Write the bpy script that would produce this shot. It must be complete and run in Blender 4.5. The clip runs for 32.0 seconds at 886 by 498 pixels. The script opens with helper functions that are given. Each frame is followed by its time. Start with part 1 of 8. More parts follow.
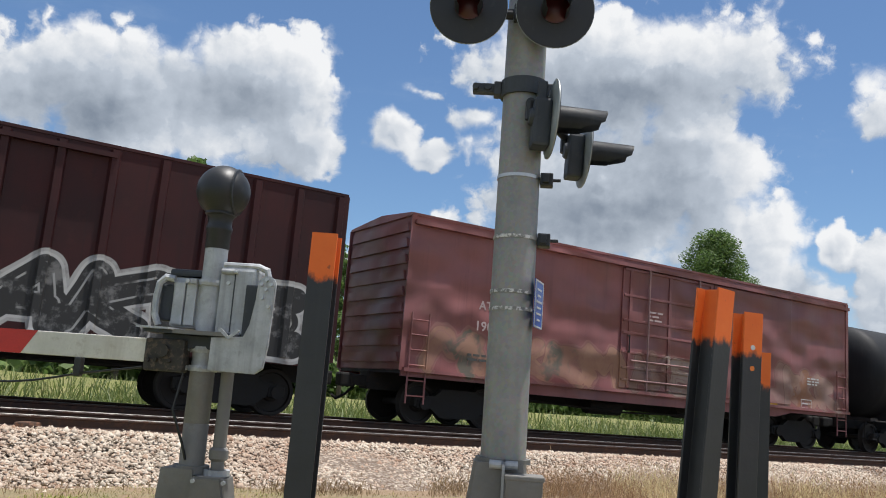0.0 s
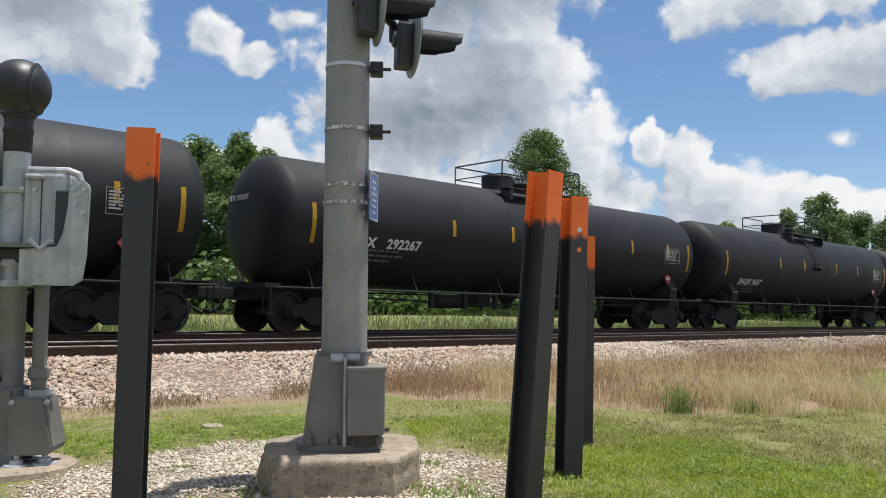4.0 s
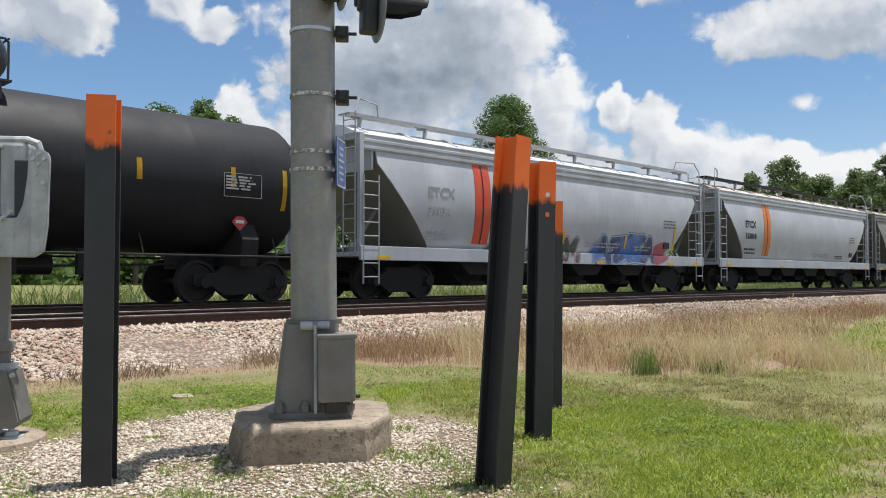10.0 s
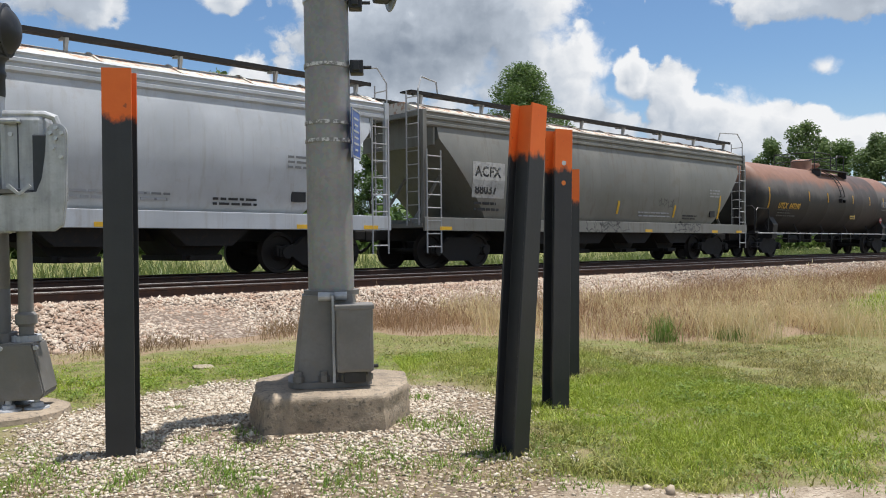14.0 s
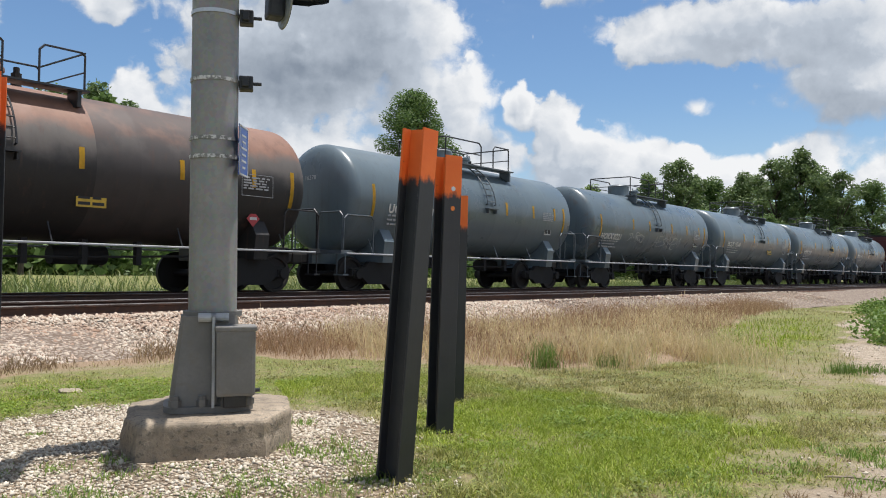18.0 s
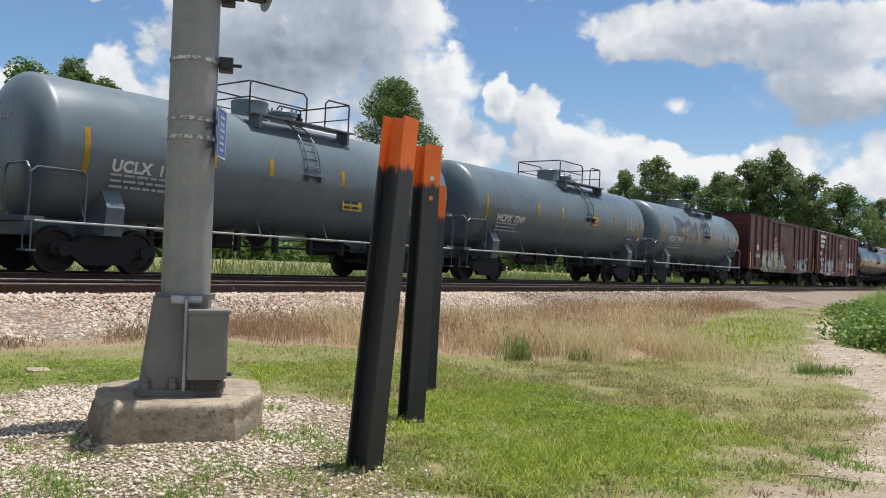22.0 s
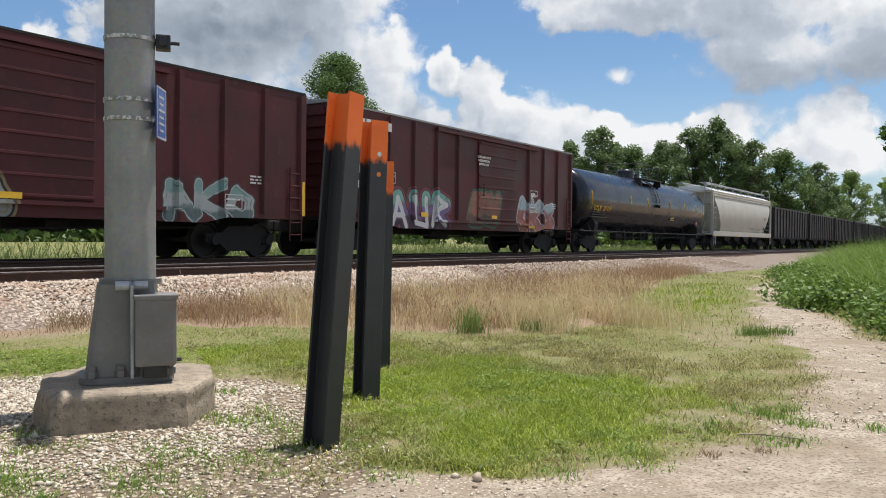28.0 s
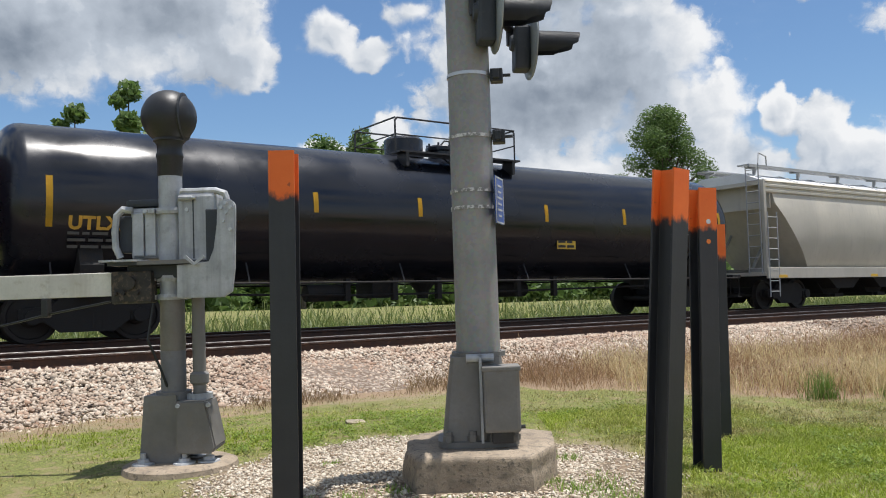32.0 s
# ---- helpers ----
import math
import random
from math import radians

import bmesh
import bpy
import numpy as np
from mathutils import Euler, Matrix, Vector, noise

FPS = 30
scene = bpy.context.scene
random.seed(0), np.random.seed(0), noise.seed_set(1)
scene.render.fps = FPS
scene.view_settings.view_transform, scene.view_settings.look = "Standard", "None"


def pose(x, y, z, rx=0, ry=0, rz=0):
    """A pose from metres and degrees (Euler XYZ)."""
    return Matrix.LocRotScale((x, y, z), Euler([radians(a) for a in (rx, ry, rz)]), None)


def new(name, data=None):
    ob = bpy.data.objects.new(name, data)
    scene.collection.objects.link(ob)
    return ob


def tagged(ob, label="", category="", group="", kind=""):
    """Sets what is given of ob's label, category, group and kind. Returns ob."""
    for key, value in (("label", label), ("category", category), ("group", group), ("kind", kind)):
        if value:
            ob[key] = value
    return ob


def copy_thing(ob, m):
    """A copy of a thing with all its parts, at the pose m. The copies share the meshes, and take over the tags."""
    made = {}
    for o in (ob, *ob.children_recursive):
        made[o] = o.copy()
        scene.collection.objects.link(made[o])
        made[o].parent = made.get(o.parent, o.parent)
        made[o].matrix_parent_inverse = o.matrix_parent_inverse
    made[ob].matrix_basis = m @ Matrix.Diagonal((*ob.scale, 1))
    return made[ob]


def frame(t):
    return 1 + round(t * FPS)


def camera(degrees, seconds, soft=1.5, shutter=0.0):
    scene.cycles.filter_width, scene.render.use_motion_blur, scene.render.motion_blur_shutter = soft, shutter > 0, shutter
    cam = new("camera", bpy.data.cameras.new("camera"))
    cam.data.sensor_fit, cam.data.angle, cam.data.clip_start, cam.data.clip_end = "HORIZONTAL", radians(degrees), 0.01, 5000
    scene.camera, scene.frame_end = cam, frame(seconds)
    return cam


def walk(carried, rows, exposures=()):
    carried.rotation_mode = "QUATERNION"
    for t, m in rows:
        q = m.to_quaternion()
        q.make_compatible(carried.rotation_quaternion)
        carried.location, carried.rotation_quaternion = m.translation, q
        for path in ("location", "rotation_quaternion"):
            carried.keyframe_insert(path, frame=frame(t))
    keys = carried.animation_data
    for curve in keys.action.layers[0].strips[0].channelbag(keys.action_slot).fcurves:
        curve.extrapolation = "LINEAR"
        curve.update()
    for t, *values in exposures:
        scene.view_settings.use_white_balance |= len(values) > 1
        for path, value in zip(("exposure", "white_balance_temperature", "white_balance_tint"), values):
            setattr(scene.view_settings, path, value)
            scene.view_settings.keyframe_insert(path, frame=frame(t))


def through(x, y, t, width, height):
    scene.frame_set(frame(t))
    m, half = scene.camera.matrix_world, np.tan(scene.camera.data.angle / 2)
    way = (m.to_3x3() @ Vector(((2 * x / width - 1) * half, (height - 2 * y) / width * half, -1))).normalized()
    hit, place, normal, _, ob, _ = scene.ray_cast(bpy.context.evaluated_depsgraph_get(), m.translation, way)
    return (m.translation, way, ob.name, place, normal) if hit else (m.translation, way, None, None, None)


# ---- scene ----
# ---- camera ----
cam = camera(56.15, 32.0, soft=1.0)
# seconds, x, y, z, yaw, pitch, roll
PATH = [
    (0, 0.007, -0.101, 1.222, 3.42, 9.69, 4.11),
    (0.5, 0.016, -0.091, 1.225, 5.09, 5.33, 0.26),
    (1, 0.019, -0.080, 1.201, 2.80, 4.52, 1.28),
    (1.5, 0.009, -0.045, 1.178, -1.84, 4.43, 2.15),
    (2, 0.003, -0.025, 1.156, -4.97, 5.05, 1.18),
    (2.5, 0.007, -0.009, 1.149, -6.60, 5.37, 0.83),
    (3, 0.003, -0.009, 1.149, -7.70, 4.64, 0.47),
    (3.5, 0.002, -0.007, 1.149, -8.18, 4.09, 0.37),
    (5.5, 0.004, -0.012, 1.148, -8.55, 2.47, 0.39),
    (6, -0.002, -0.009, 1.144, -8.58, 2.24, 1.04),
    (6.5, -0.003, -0.010, 1.147, -8.65, 2.14, 1.39),
    (7, 0.001, -0.010, 1.144, -8.61, 1.91, 1.00),
    (7.5, 0.001, -0.010, 1.144, -8.52, 1.50, 0.72),
    (8, 0.000, -0.012, 1.144, -8.42, 1.30, 0.68),
    (8.5, 0.002, -0.010, 1.143, -8.50, 1.47, 1.02),
    (9, -0.004, -0.012, 1.139, -9.68, 1.97, 1.59),
    (9.5, -0.002, 0.001, 1.142, -10.92, 2.16, 1.06),
    (10, 0.002, -0.003, 1.143, -10.53, 1.41, -0.47),
    (10.5, 0.001, -0.009, 1.147, -9.64, 0.50, -1.13),
    (11, 0.002, -0.012, 1.146, -9.31, 0.10, -1.08),
    (11.5, 0.002, -0.008, 1.141, -9.30, -0.24, -1.09),
    (12, 0.001, -0.010, 1.145, -9.32, -0.50, -1.11),
    (12.5, 0.001, -0.015, 1.145, -9.33, -0.58, -1.19),
    (13, 0.002, -0.016, 1.147, -9.28, -0.64, -1.14),
    (13.5, 0.003, -0.011, 1.143, -9.25, -0.64, -1.09),
    (15.5, 0.002, 0.006, 1.151, -11.90, -0.66, 0.84),
    (16, -0.003, 0.008, 1.136, -13.81, 0.17, 1.90),
    (16.5, 0.002, 0.029, 1.139, -15.70, 0.76, 1.25),
    (17, 0.003, 0.025, 1.138, -16.80, 1.14, 0.95),
    (17.5, 0.002, 0.014, 1.135, -17.04, 1.39, 0.53),
    (18, 0.001, 0.021, 1.136, -17.15, 0.99, 0.34),
    (18.5, -0.001, 0.020, 1.138, -17.22, 0.70, 0.52),
    (19, -0.000, 0.021, 1.138, -17.29, 0.69, 0.77),
    (19.5, 0.001, 0.022, 1.133, -17.48, 0.81, 1.22),
    (20, -0.002, 0.018, 1.134, -18.20, 0.26, 1.56),
    (20.5, -0.000, 0.027, 1.136, -19.06, -0.64, 1.44),
    (21, 0.003, 0.034, 1.135, -19.68, -0.88, 1.39),
    (21.5, 0.005, 0.030, 1.133, -19.15, 0.06, 2.06),
    (22, -0.001, 0.026, 1.135, -18.81, 0.33, 2.13),
    (22.5, -0.001, 0.027, 1.135, -18.66, -0.04, 2.55),
    (23, -0.003, 0.021, 1.132, -18.51, 0.20, 2.98),
    (23.5, -0.001, 0.022, 1.131, -18.52, 0.68, 2.92),
    (24, -0.005, 0.023, 1.136, -18.66, 0.46, 2.70),
    (24.5, -0.004, 0.023, 1.132, -18.76, -0.10, 2.51),
    (26.5, -0.000, 0.038, 1.134, -20.78, -0.92, 0.45),
    (27, -0.001, 0.040, 1.136, -21.82, -0.75, 0.43),
    (27.5, 0.001, 0.045, 1.139, -22.32, -0.86, 0.35),
    (28, -0.002, 0.045, 1.139, -22.36, -1.33, 0.34),
    (28.5, -0.000, 0.037, 1.135, -22.23, -1.65, 0.21),
    (29, -0.000, 0.042, 1.138, -22.13, -1.85, 0.17),
    (29.5, 0.000, 0.039, 1.139, -22.12, -2.04, 0.10),
    (30, -0.002, 0.039, 1.139, -22.10, -2.23, 0.07),
    (30.5, -0.002, 0.038, 1.138, -21.30, -2.18, -0.19),
    (31, 0.004, 0.013, 1.178, -16.63, -1.16, -2.45),
    (31.5, -0.020, -0.104, 1.219, -8.33, 1.32, -2.68),
    (32, -0.043, -0.154, 1.242, 0.08, 2.83, -1.96),
]
walk(cam, [(t, pose(x, y, z, 90 + pitch, 0, yaw) @ pose(0, 0, 0, 0, 0, roll)) for t, x, y, z, yaw, pitch, roll in PATH])

# ---- world, sun ----
SUN_TO = Vector((0.175, 0.0, 0.985)).normalized()      # towards the sun
world = bpy.data.worlds.new("sky")
scene.world = world
world.use_nodes = True


class Nodes:
    """Short hand for node trees."""

    def __init__(self, tree):
        self.tree = tree

    def add(self, kind, **settings):
        node = self.tree.nodes.new("ShaderNode" + kind)
        for key, value in settings.items():
            if key in node.inputs:
                self.put(node.inputs[key], value)
            else:
                setattr(node, key, value)
        return node

    def put(self, socket, value):
        if isinstance(value, bpy.types.NodeSocket):
            self.tree.links.new(value, socket)
        else:
            socket.default_value = value

    def math(self, op, a, b=0.0, c=None, clamp=False):
        node = self.tree.nodes.new("ShaderNodeMath")
        node.operation, node.use_clamp = op, clamp
        self.put(node.inputs[0], a), self.put(node.inputs[1], b)
        if c is not None:
            self.put(node.inputs[2], c)
        return node.outputs[0]

    def vmath(self, op, a, b=(0, 0, 0)):
        node = self.tree.nodes.new("ShaderNodeVectorMath")
        node.operation = op
        self.put(node.inputs[0], a), self.put(node.inputs[1], b)
        return node.outputs["Value"] if op in ("DOT_PRODUCT", "LENGTH", "DISTANCE") else node.outputs["Vector"]

    def noise(self, vector, scale, detail=4.0, rough=0.55, distort=0.0):
        node = self.tree.nodes.new("ShaderNodeTexNoise")
        for key, value in (("Vector", vector), ("Scale", scale), ("Detail", detail), ("Roughness", rough), ("Distortion", distort)):
            self.put(node.inputs[key], value)
        return node.outputs["Fac"]

    def ramp(self, fac, lo, hi, a=0.0, b=1.0, smooth=True):
        node = self.tree.nodes.new("ShaderNodeMapRange")
        node.interpolation_type = "SMOOTHSTEP" if smooth else "LINEAR"
        for k, value in enumerate((fac, lo, hi, a, b)):
            self.put(node.inputs[k], value)
        return node.outputs[0]

    def mix(self, fac, a, b, blend="MIX"):
        node = self.tree.nodes.new("ShaderNodeMix")
        node.data_type, node.blend_type = "RGBA", blend
        for socket, value in ((node.inputs[0], fac), (node.inputs[6], a), (node.inputs[7], b)):
            self.put(socket, (*value, 1.0) if isinstance(value, tuple) and len(value) == 3 else value)
        return node.outputs[2]

    def scaled(self, vector, s):
        return self.vmath("MULTIPLY", vector, s)


# cumulus heaps: yaw to the left, height over the horizon, half width, half height (degrees), how thin a wisp is
CLOUDS = ((-7.0, 14.0, 9.5, 7.0), (-14.0, 15.5, 5.5, 4.2), (-16.0, 11.0, 5.0, 4.0), (-18.4, 7.4, 4.4, 3.4), (-9.0, 22.0, 13.0, 5.0), (-5.0, 6.5, 13.0, 3.6), (-25.0, 8.0, 2.5, 3.5), (-27.4, 6.8, 4.4, 2.8),
          (-31.8, 5.6, 4.6, 2.6), (-22.6, 10.9, 1.2, 1.7), (3.4, 9.8, 2.4, 2.8), (7.0, 8.8, 3.4, 2.1), (-1.0, 8.4, 4.0, 2.6), (12.0, 7.8, 5.0, 1.5), (25.0, 17.2, 13.5, 4.6), (17.0, 19.5, 7.0, 4.6), (13.5, 16.6, 4.0, 3.0), (7.4, 17.3, 2.2, 1.9), (5.0, 16.0, 2.6, 1.3),
          (6.0, 20.4, 4.2, 1.1, 0.5), (1.6, 18.6, 3.4, 1.8, 0.4), (-34.5, 15.2, 7.5, 2.4), (-43.0, 14.0, 7.5, 2.8), (-44.0, 11.0, 6.6, 2.5), (-52.0, 12.0, 8.0, 3.5), (-30.0, 19.5, 8.0, 2.4),
          (-40.9, 6.4, 2.7, 2.2), (-47.0, 5.8, 4.2, 2.9), (-36.4, 5.6, 2.6, 1.6), (-34.5, 10.5, 2.4, 1.5, 0.4), (-23.6, 15.6, 1.8, 2.6, 0.75))
# thick grey cores of the heaps, laid out in the same way
CORES = ((-7.5, 12.6, 7.5, 2.3), (-11.0, 16.5, 5.0, 1.6), (-42.0, 15.2, 7.5, 1.5), (-44.5, 9.6, 5.5, 1.3), (20.0, 18.4, 7.0, 2.2), (28.0, 16.5, 5.0, 2.0), (-9.0, 20.5, 8.0, 2.0))


def build_sky():
    tree = world.node_tree
    tree.nodes.clear()
    n = Nodes(tree)
    out = n.add("OutputWorld")
    sky = n.add("TexSky", sky_type="NISHITA", sun_disc=False, sun_elevation=math.asin(SUN_TO.z), sun_rotation=math.atan2(SUN_TO.x, SUN_TO.y),
                air_density=1.0, dust_density=0.5, ozone_density=2.5)
    ray = n.add("TexCoord").outputs["Generated"]
    x, y, z = n.add("SeparateXYZ", Vector=ray).outputs
    yaw = n.math("MULTIPLY", n.math("ARCTAN2", n.math("MULTIPLY", x, -1.0), y), 57.2958)
    rise = n.math("MULTIPLY", n.math("ARCSINE", z), 57.2958)
    flat = n.add("CombineXYZ", X=yaw, Y=rise, Z=0.0).outputs[0]
    aside = n.math("MAXIMUM", n.ramp(n.math("ABSOLUTE", n.math("ADD", yaw, 9.0)), 46.0, 56.0), n.ramp(rise, 24.0, 30.0))

    def centred(vec, scale, detail, rough):
        return n.vmath("SUBTRACT", n.add("TexNoise", Vector=vec, Scale=scale, Detail=detail, Roughness=rough).outputs["Color"], (0.5, 0.5, 0.5))

    def billow(vec, scale):
        return n.math("SUBTRACT", 0.42, n.add("TexVoronoi", Vector=vec, Scale=scale, feature="SMOOTH_F1", Smoothness=0.35).outputs["Distance"])

    def body(vec):
        """How deep a direction lies in a cloud: soft heaps with round swellings of three sizes on them."""
        bent = n.vmath("ADD", vec, n.scaled(centred(vec, 0.22, 3.0, 0.5), (3.6, 2.6, 0.0)))
        near = None
        for a, e, w, h, *thin in CLOUDS:
            d = n.vmath("LENGTH", n.scaled(n.vmath("SUBTRACT", bent, (a, e, 0.0)), (1 / w, 1 / h, 0.0)))
            d = n.math("ADD", d, thin[0]) if thin else d
            near = d if near is None else n.math("SMOOTH_MIN", near, d, 0.22)
        curl = n.vmath("ADD", vec, n.scaled(centred(vec, 0.9, 4.0, 0.6), (1.5, 1.2, 0.0)))
        heap = n.math("ADD", n.math("SUBTRACT", 1.0, near), n.math("MULTIPLY", billow(curl, 0.34), 0.52))
        loose = n.math("MULTIPLY", n.math("SUBTRACT", n.noise(n.scaled(vec, (0.045, 0.08, 0.0)), 1.0, 4.0, 0.5), 0.47), 5.0)
        field = n.math("ADD", n.math("MULTIPLY", heap, n.math("SUBTRACT", 1.0, aside)), n.math("MULTIPLY", loose, aside))
        return n.math("ADD", field, n.math("ADD", n.math("MULTIPLY", billow(curl, 0.95), 0.24), n.math("MULTIPLY", n.math("SUBTRACT", n.noise(curl, 1.6, 5.0, 0.6), 0.5), 0.30)))

    field, sunward, far_sunward = body(flat), body(n.vmath("ADD", flat, (-0.45, 0.5, 0.0))), body(n.vmath("ADD", flat, (-2.0, 2.4, 0.0)))
    soft = n.ramp(n.noise(flat, 0.16, 3.0), 0.40, 0.62, 0.10, 0.40)
    cover = n.ramp(field, -0.07, soft)
    # thin veils in the gaps
    veil = n.math("MULTIPLY", n.ramp(n.noise(n.scaled(flat, (0.05, 0.14, 0.0)), 1.0, 6.0, 0.65), 0.55, 0.85), 0.16)
    # lit from above and the right: bright crisp rims, billows in the light, broad grey undersides
    near_lit = n.ramp(n.math("SUBTRACT", field, sunward), -0.22, 0.26, -0.15, 0.18, smooth=False)
    broad_lit = n.ramp(n.math("SUBTRACT", field, far_sunward), -0.8, 0.7, -0.36, 0.32, smooth=False)
    thick = n.ramp(field, 0.1, 0.95, 0.10, -0.34)
    wide = n.math("MULTIPLY", n.math("SUBTRACT", n.noise(flat, 0.10, 3.0), 0.5), 0.9)
    low = n.ramp(rise, 2.0, 10.0, 0.24, 0.0)
    core = None
    for a, e, w, h in CORES:
        d = n.vmath("LENGTH", n.scaled(n.vmath("SUBTRACT", n.vmath("ADD", flat, n.scaled(centred(flat, 0.3, 4.0, 0.6), (5.0, 3.2, 0.0))), (a, e, 0.0)), (1 / w, 1 / h, 0.0)))
        core = d if core is None else n.math("SMOOTH_MIN", core, d, 0.4)
    wide = n.math("SUBTRACT", wide, n.ramp(core, 0.1, 1.5, 0.34, 0.0))
    tone = n.math("ADD", n.math("ADD", n.math("ADD", 0.54, near_lit), n.math("ADD", broad_lit, thick)), n.math("ADD", wide, low))
    cloud = n.mix(n.ramp(tone, -0.30, 0.5, smooth=False), (0.19, 0.23, 0.29), (0.45, 0.50, 0.57))
    cloud = n.mix(n.ramp(tone, 0.45, 0.95, smooth=False), cloud, (0.78, 0.79, 0.805))
    clear = n.mix(1.0, sky.outputs[0], (SKY * 0.86, SKY * 1.0, SKY * 1.12), "MULTIPLY")
    clear = n.mix(n.math("ADD", veil, n.ramp(rise, -2.0, 12.0, 0.45, 0.0)), clear, (0.52, 0.62, 0.74))
    n.put(out.inputs[0], n.add("Background", Color=n.mix(cover, clear, cloud), Strength=1.0).outputs[0])


SKY = 0.095
build_sky()
sun_data = bpy.data.lights.new("sun", "SUN")
sun_data.energy, sun_data.angle, sun_data.color = 5.0, radians(0.53), (1.0, 0.96, 0.92)
sun = new("sun", sun_data)
sun.rotation_euler = SUN_TO.to_track_quat("Z", "Y").to_euler()
sun.location = (10, 0, 40)
scene.view_settings.exposure = 0.2

# ---- materials ----
def surface(name, build, **settings):
    """A node material: build(n, bsdf, where) wires it; where is the object's own space in metres."""
    m = bpy.data.materials.new(name)
    m.use_nodes = True
    n = Nodes(m.node_tree)
    bsdf = m.node_tree.nodes["Principled BSDF"]
    where = n.add("TexCoord").outputs["Object"]
    for key, value in settings.items():
        n.put(bsdf.inputs[key.replace("_", " ")], value)
    build(n, bsdf, where)
    return m


def bumped(n, bsdf, height, strength, distance=0.01):
    n.put(bsdf.inputs["Normal"], n.add("Bump", Height=height, Strength=strength, Distance=distance).outputs[0])


GLYPHS = ((((0, 0), (0.28, 1), (0.6, 0)), ((0.12, 0.4), (0.5, 0.4))), (((0, 0), (0, 1), (0.6, 0.78), (0.02, 0.5), (0.66, 0)),), (((0.62, 0.95), (0.1, 0.82), (0.58, 0.42), (0, 0.04)),),
          (((0, 0), (0, 1)), ((0, 0.5), (0.6, 1)), ((0, 0.5), (0.65, 0))), (((0, 0), (0.05, 1), (0.35, 0.4), (0.65, 1), (0.7, 0)),), (((0, 1), (0.05, 0.1), (0.55, 0), (0.6, 1)),),
          (((0.6, 1), (0, 1), (0, 0), (0.6, 0)), ((0, 0.5), (0.5, 0.5))), (((0.3, 0), (0, 0.4), (0.2, 1), (0.55, 0.7), (0.5, 0.2), (0.3, 0)),))


def sprayed(n, c, where, x0, x1, z0, z1, fills, line, halo, seed, letters=5, fat=0.15, thin=0.03, fade=0.9, wild=0.1, grow=1.3, banded=False, core=None):
    """Spray paint on a car's side, like lettering that cannot be read: fat wavering strokes, an outline, an edge beyond it."""
    rnd = random.Random(seed)
    picks = letters if isinstance(letters, tuple) else (None,) * letters
    tall, w = z1 - z0, (x1 - x0) / len(picks)
    warp = n.vmath("SUBTRACT", n.add("TexNoise", Vector=where, Scale=1.3 / tall, Detail=2.0).outputs["Color"], (0.5, 0.5, 0.5))
    p = n.vmath("ADD", n.scaled(where, (1.0, 0.0, 1.0)), n.scaled(warp, (wild * tall * 4, 0.0, wild * tall * 3)))
    d = None
    for k, pick in enumerate(picks):
        slant, size, drop = rnd.uniform(-0.25, 0.3), rnd.uniform(0.9, 1.1) * grow, rnd.uniform(-0.05, 0.05) * tall
        for stroke in rnd.choice(GLYPHS) if pick is None else GLYPHS[pick]:
            pts = [Vector((x0 + w * (k + 0.1 + (u + slant * (v - 0.5)) * size), 0.0, z0 + fat * tall + v * (1 - 2 * fat) * tall + drop)) for u, v in stroke]
            for a, b in zip(pts, pts[1:]):
                q = n.vmath("SUBTRACT", p, tuple(a))
                f = n.math("DIVIDE", n.vmath("DOT_PRODUCT", q, tuple(b - a)), max(1e-4, (b - a).length_squared), clamp=True)
                at = n.add("VectorMath", operation="SCALE")
                n.put(at.inputs[0], tuple(b - a)), n.put(at.inputs["Scale"], f)
                e = n.vmath("LENGTH", n.vmath("SUBTRACT", q, at.outputs["Vector"]))
                d = e if d is None else n.math("MINIMUM", d, e)
    r, t = fat * tall, thin * tall
    worn = n.ramp(n.noise(where, 3.5, 6.0, 0.65), 0.3, 0.5, fade * 0.55, fade)
    within = lambda reach: n.math("MULTIPLY", n.ramp(d, reach - 0.008, reach + 0.008, 1.0, 0.0), worn)
    x, _, z = n.add("SeparateXYZ", Vector=where).outputs
    fill = fills[0]
    for k, colour in enumerate(fills[1:]):
        if banded:
            edge = n.math("ADD", n.math("DIVIDE", n.math("SUBTRACT", z, z0), tall), n.math("MULTIPLY", n.math("SUBTRACT", n.noise(where, 1.3, 4.0), 0.5), 0.5))
            fill = n.mix(n.ramp(edge, (k + 0.85) / len(fills), (k + 1.15) / len(fills)), fill, colour)
            continue
        edge = n.math("ADD", n.noise(where, 1.6, 3.0), n.math("MULTIPLY", n.math("PINGPONG", n.math("SUBTRACT", x, x0 + 0.7 * k), 1.1 + 0.5 * k), 0.25))
        fill = n.mix(n.ramp(edge, 0.60, 0.70), fill, colour)
    glint = n.math("MULTIPLY", n.ramp(n.math("ABSOLUTE", n.math("SUBTRACT", d, r * 0.5)), t * 0.25, t * 0.5, 1.0, 0.0), n.ramp(n.noise(where, 2.2, 2.0), 0.5, 0.56))
    c = n.mix(within(r + 2.2 * t), c, halo)
    c = n.mix(within(r + t), c, line)
    c = n.mix(within(r), c, n.mix(n.math("MULTIPLY", glint, 0.8), fill, halo))
    if core:
        c = n.mix(within(r * 0.34), c, core)
    return c


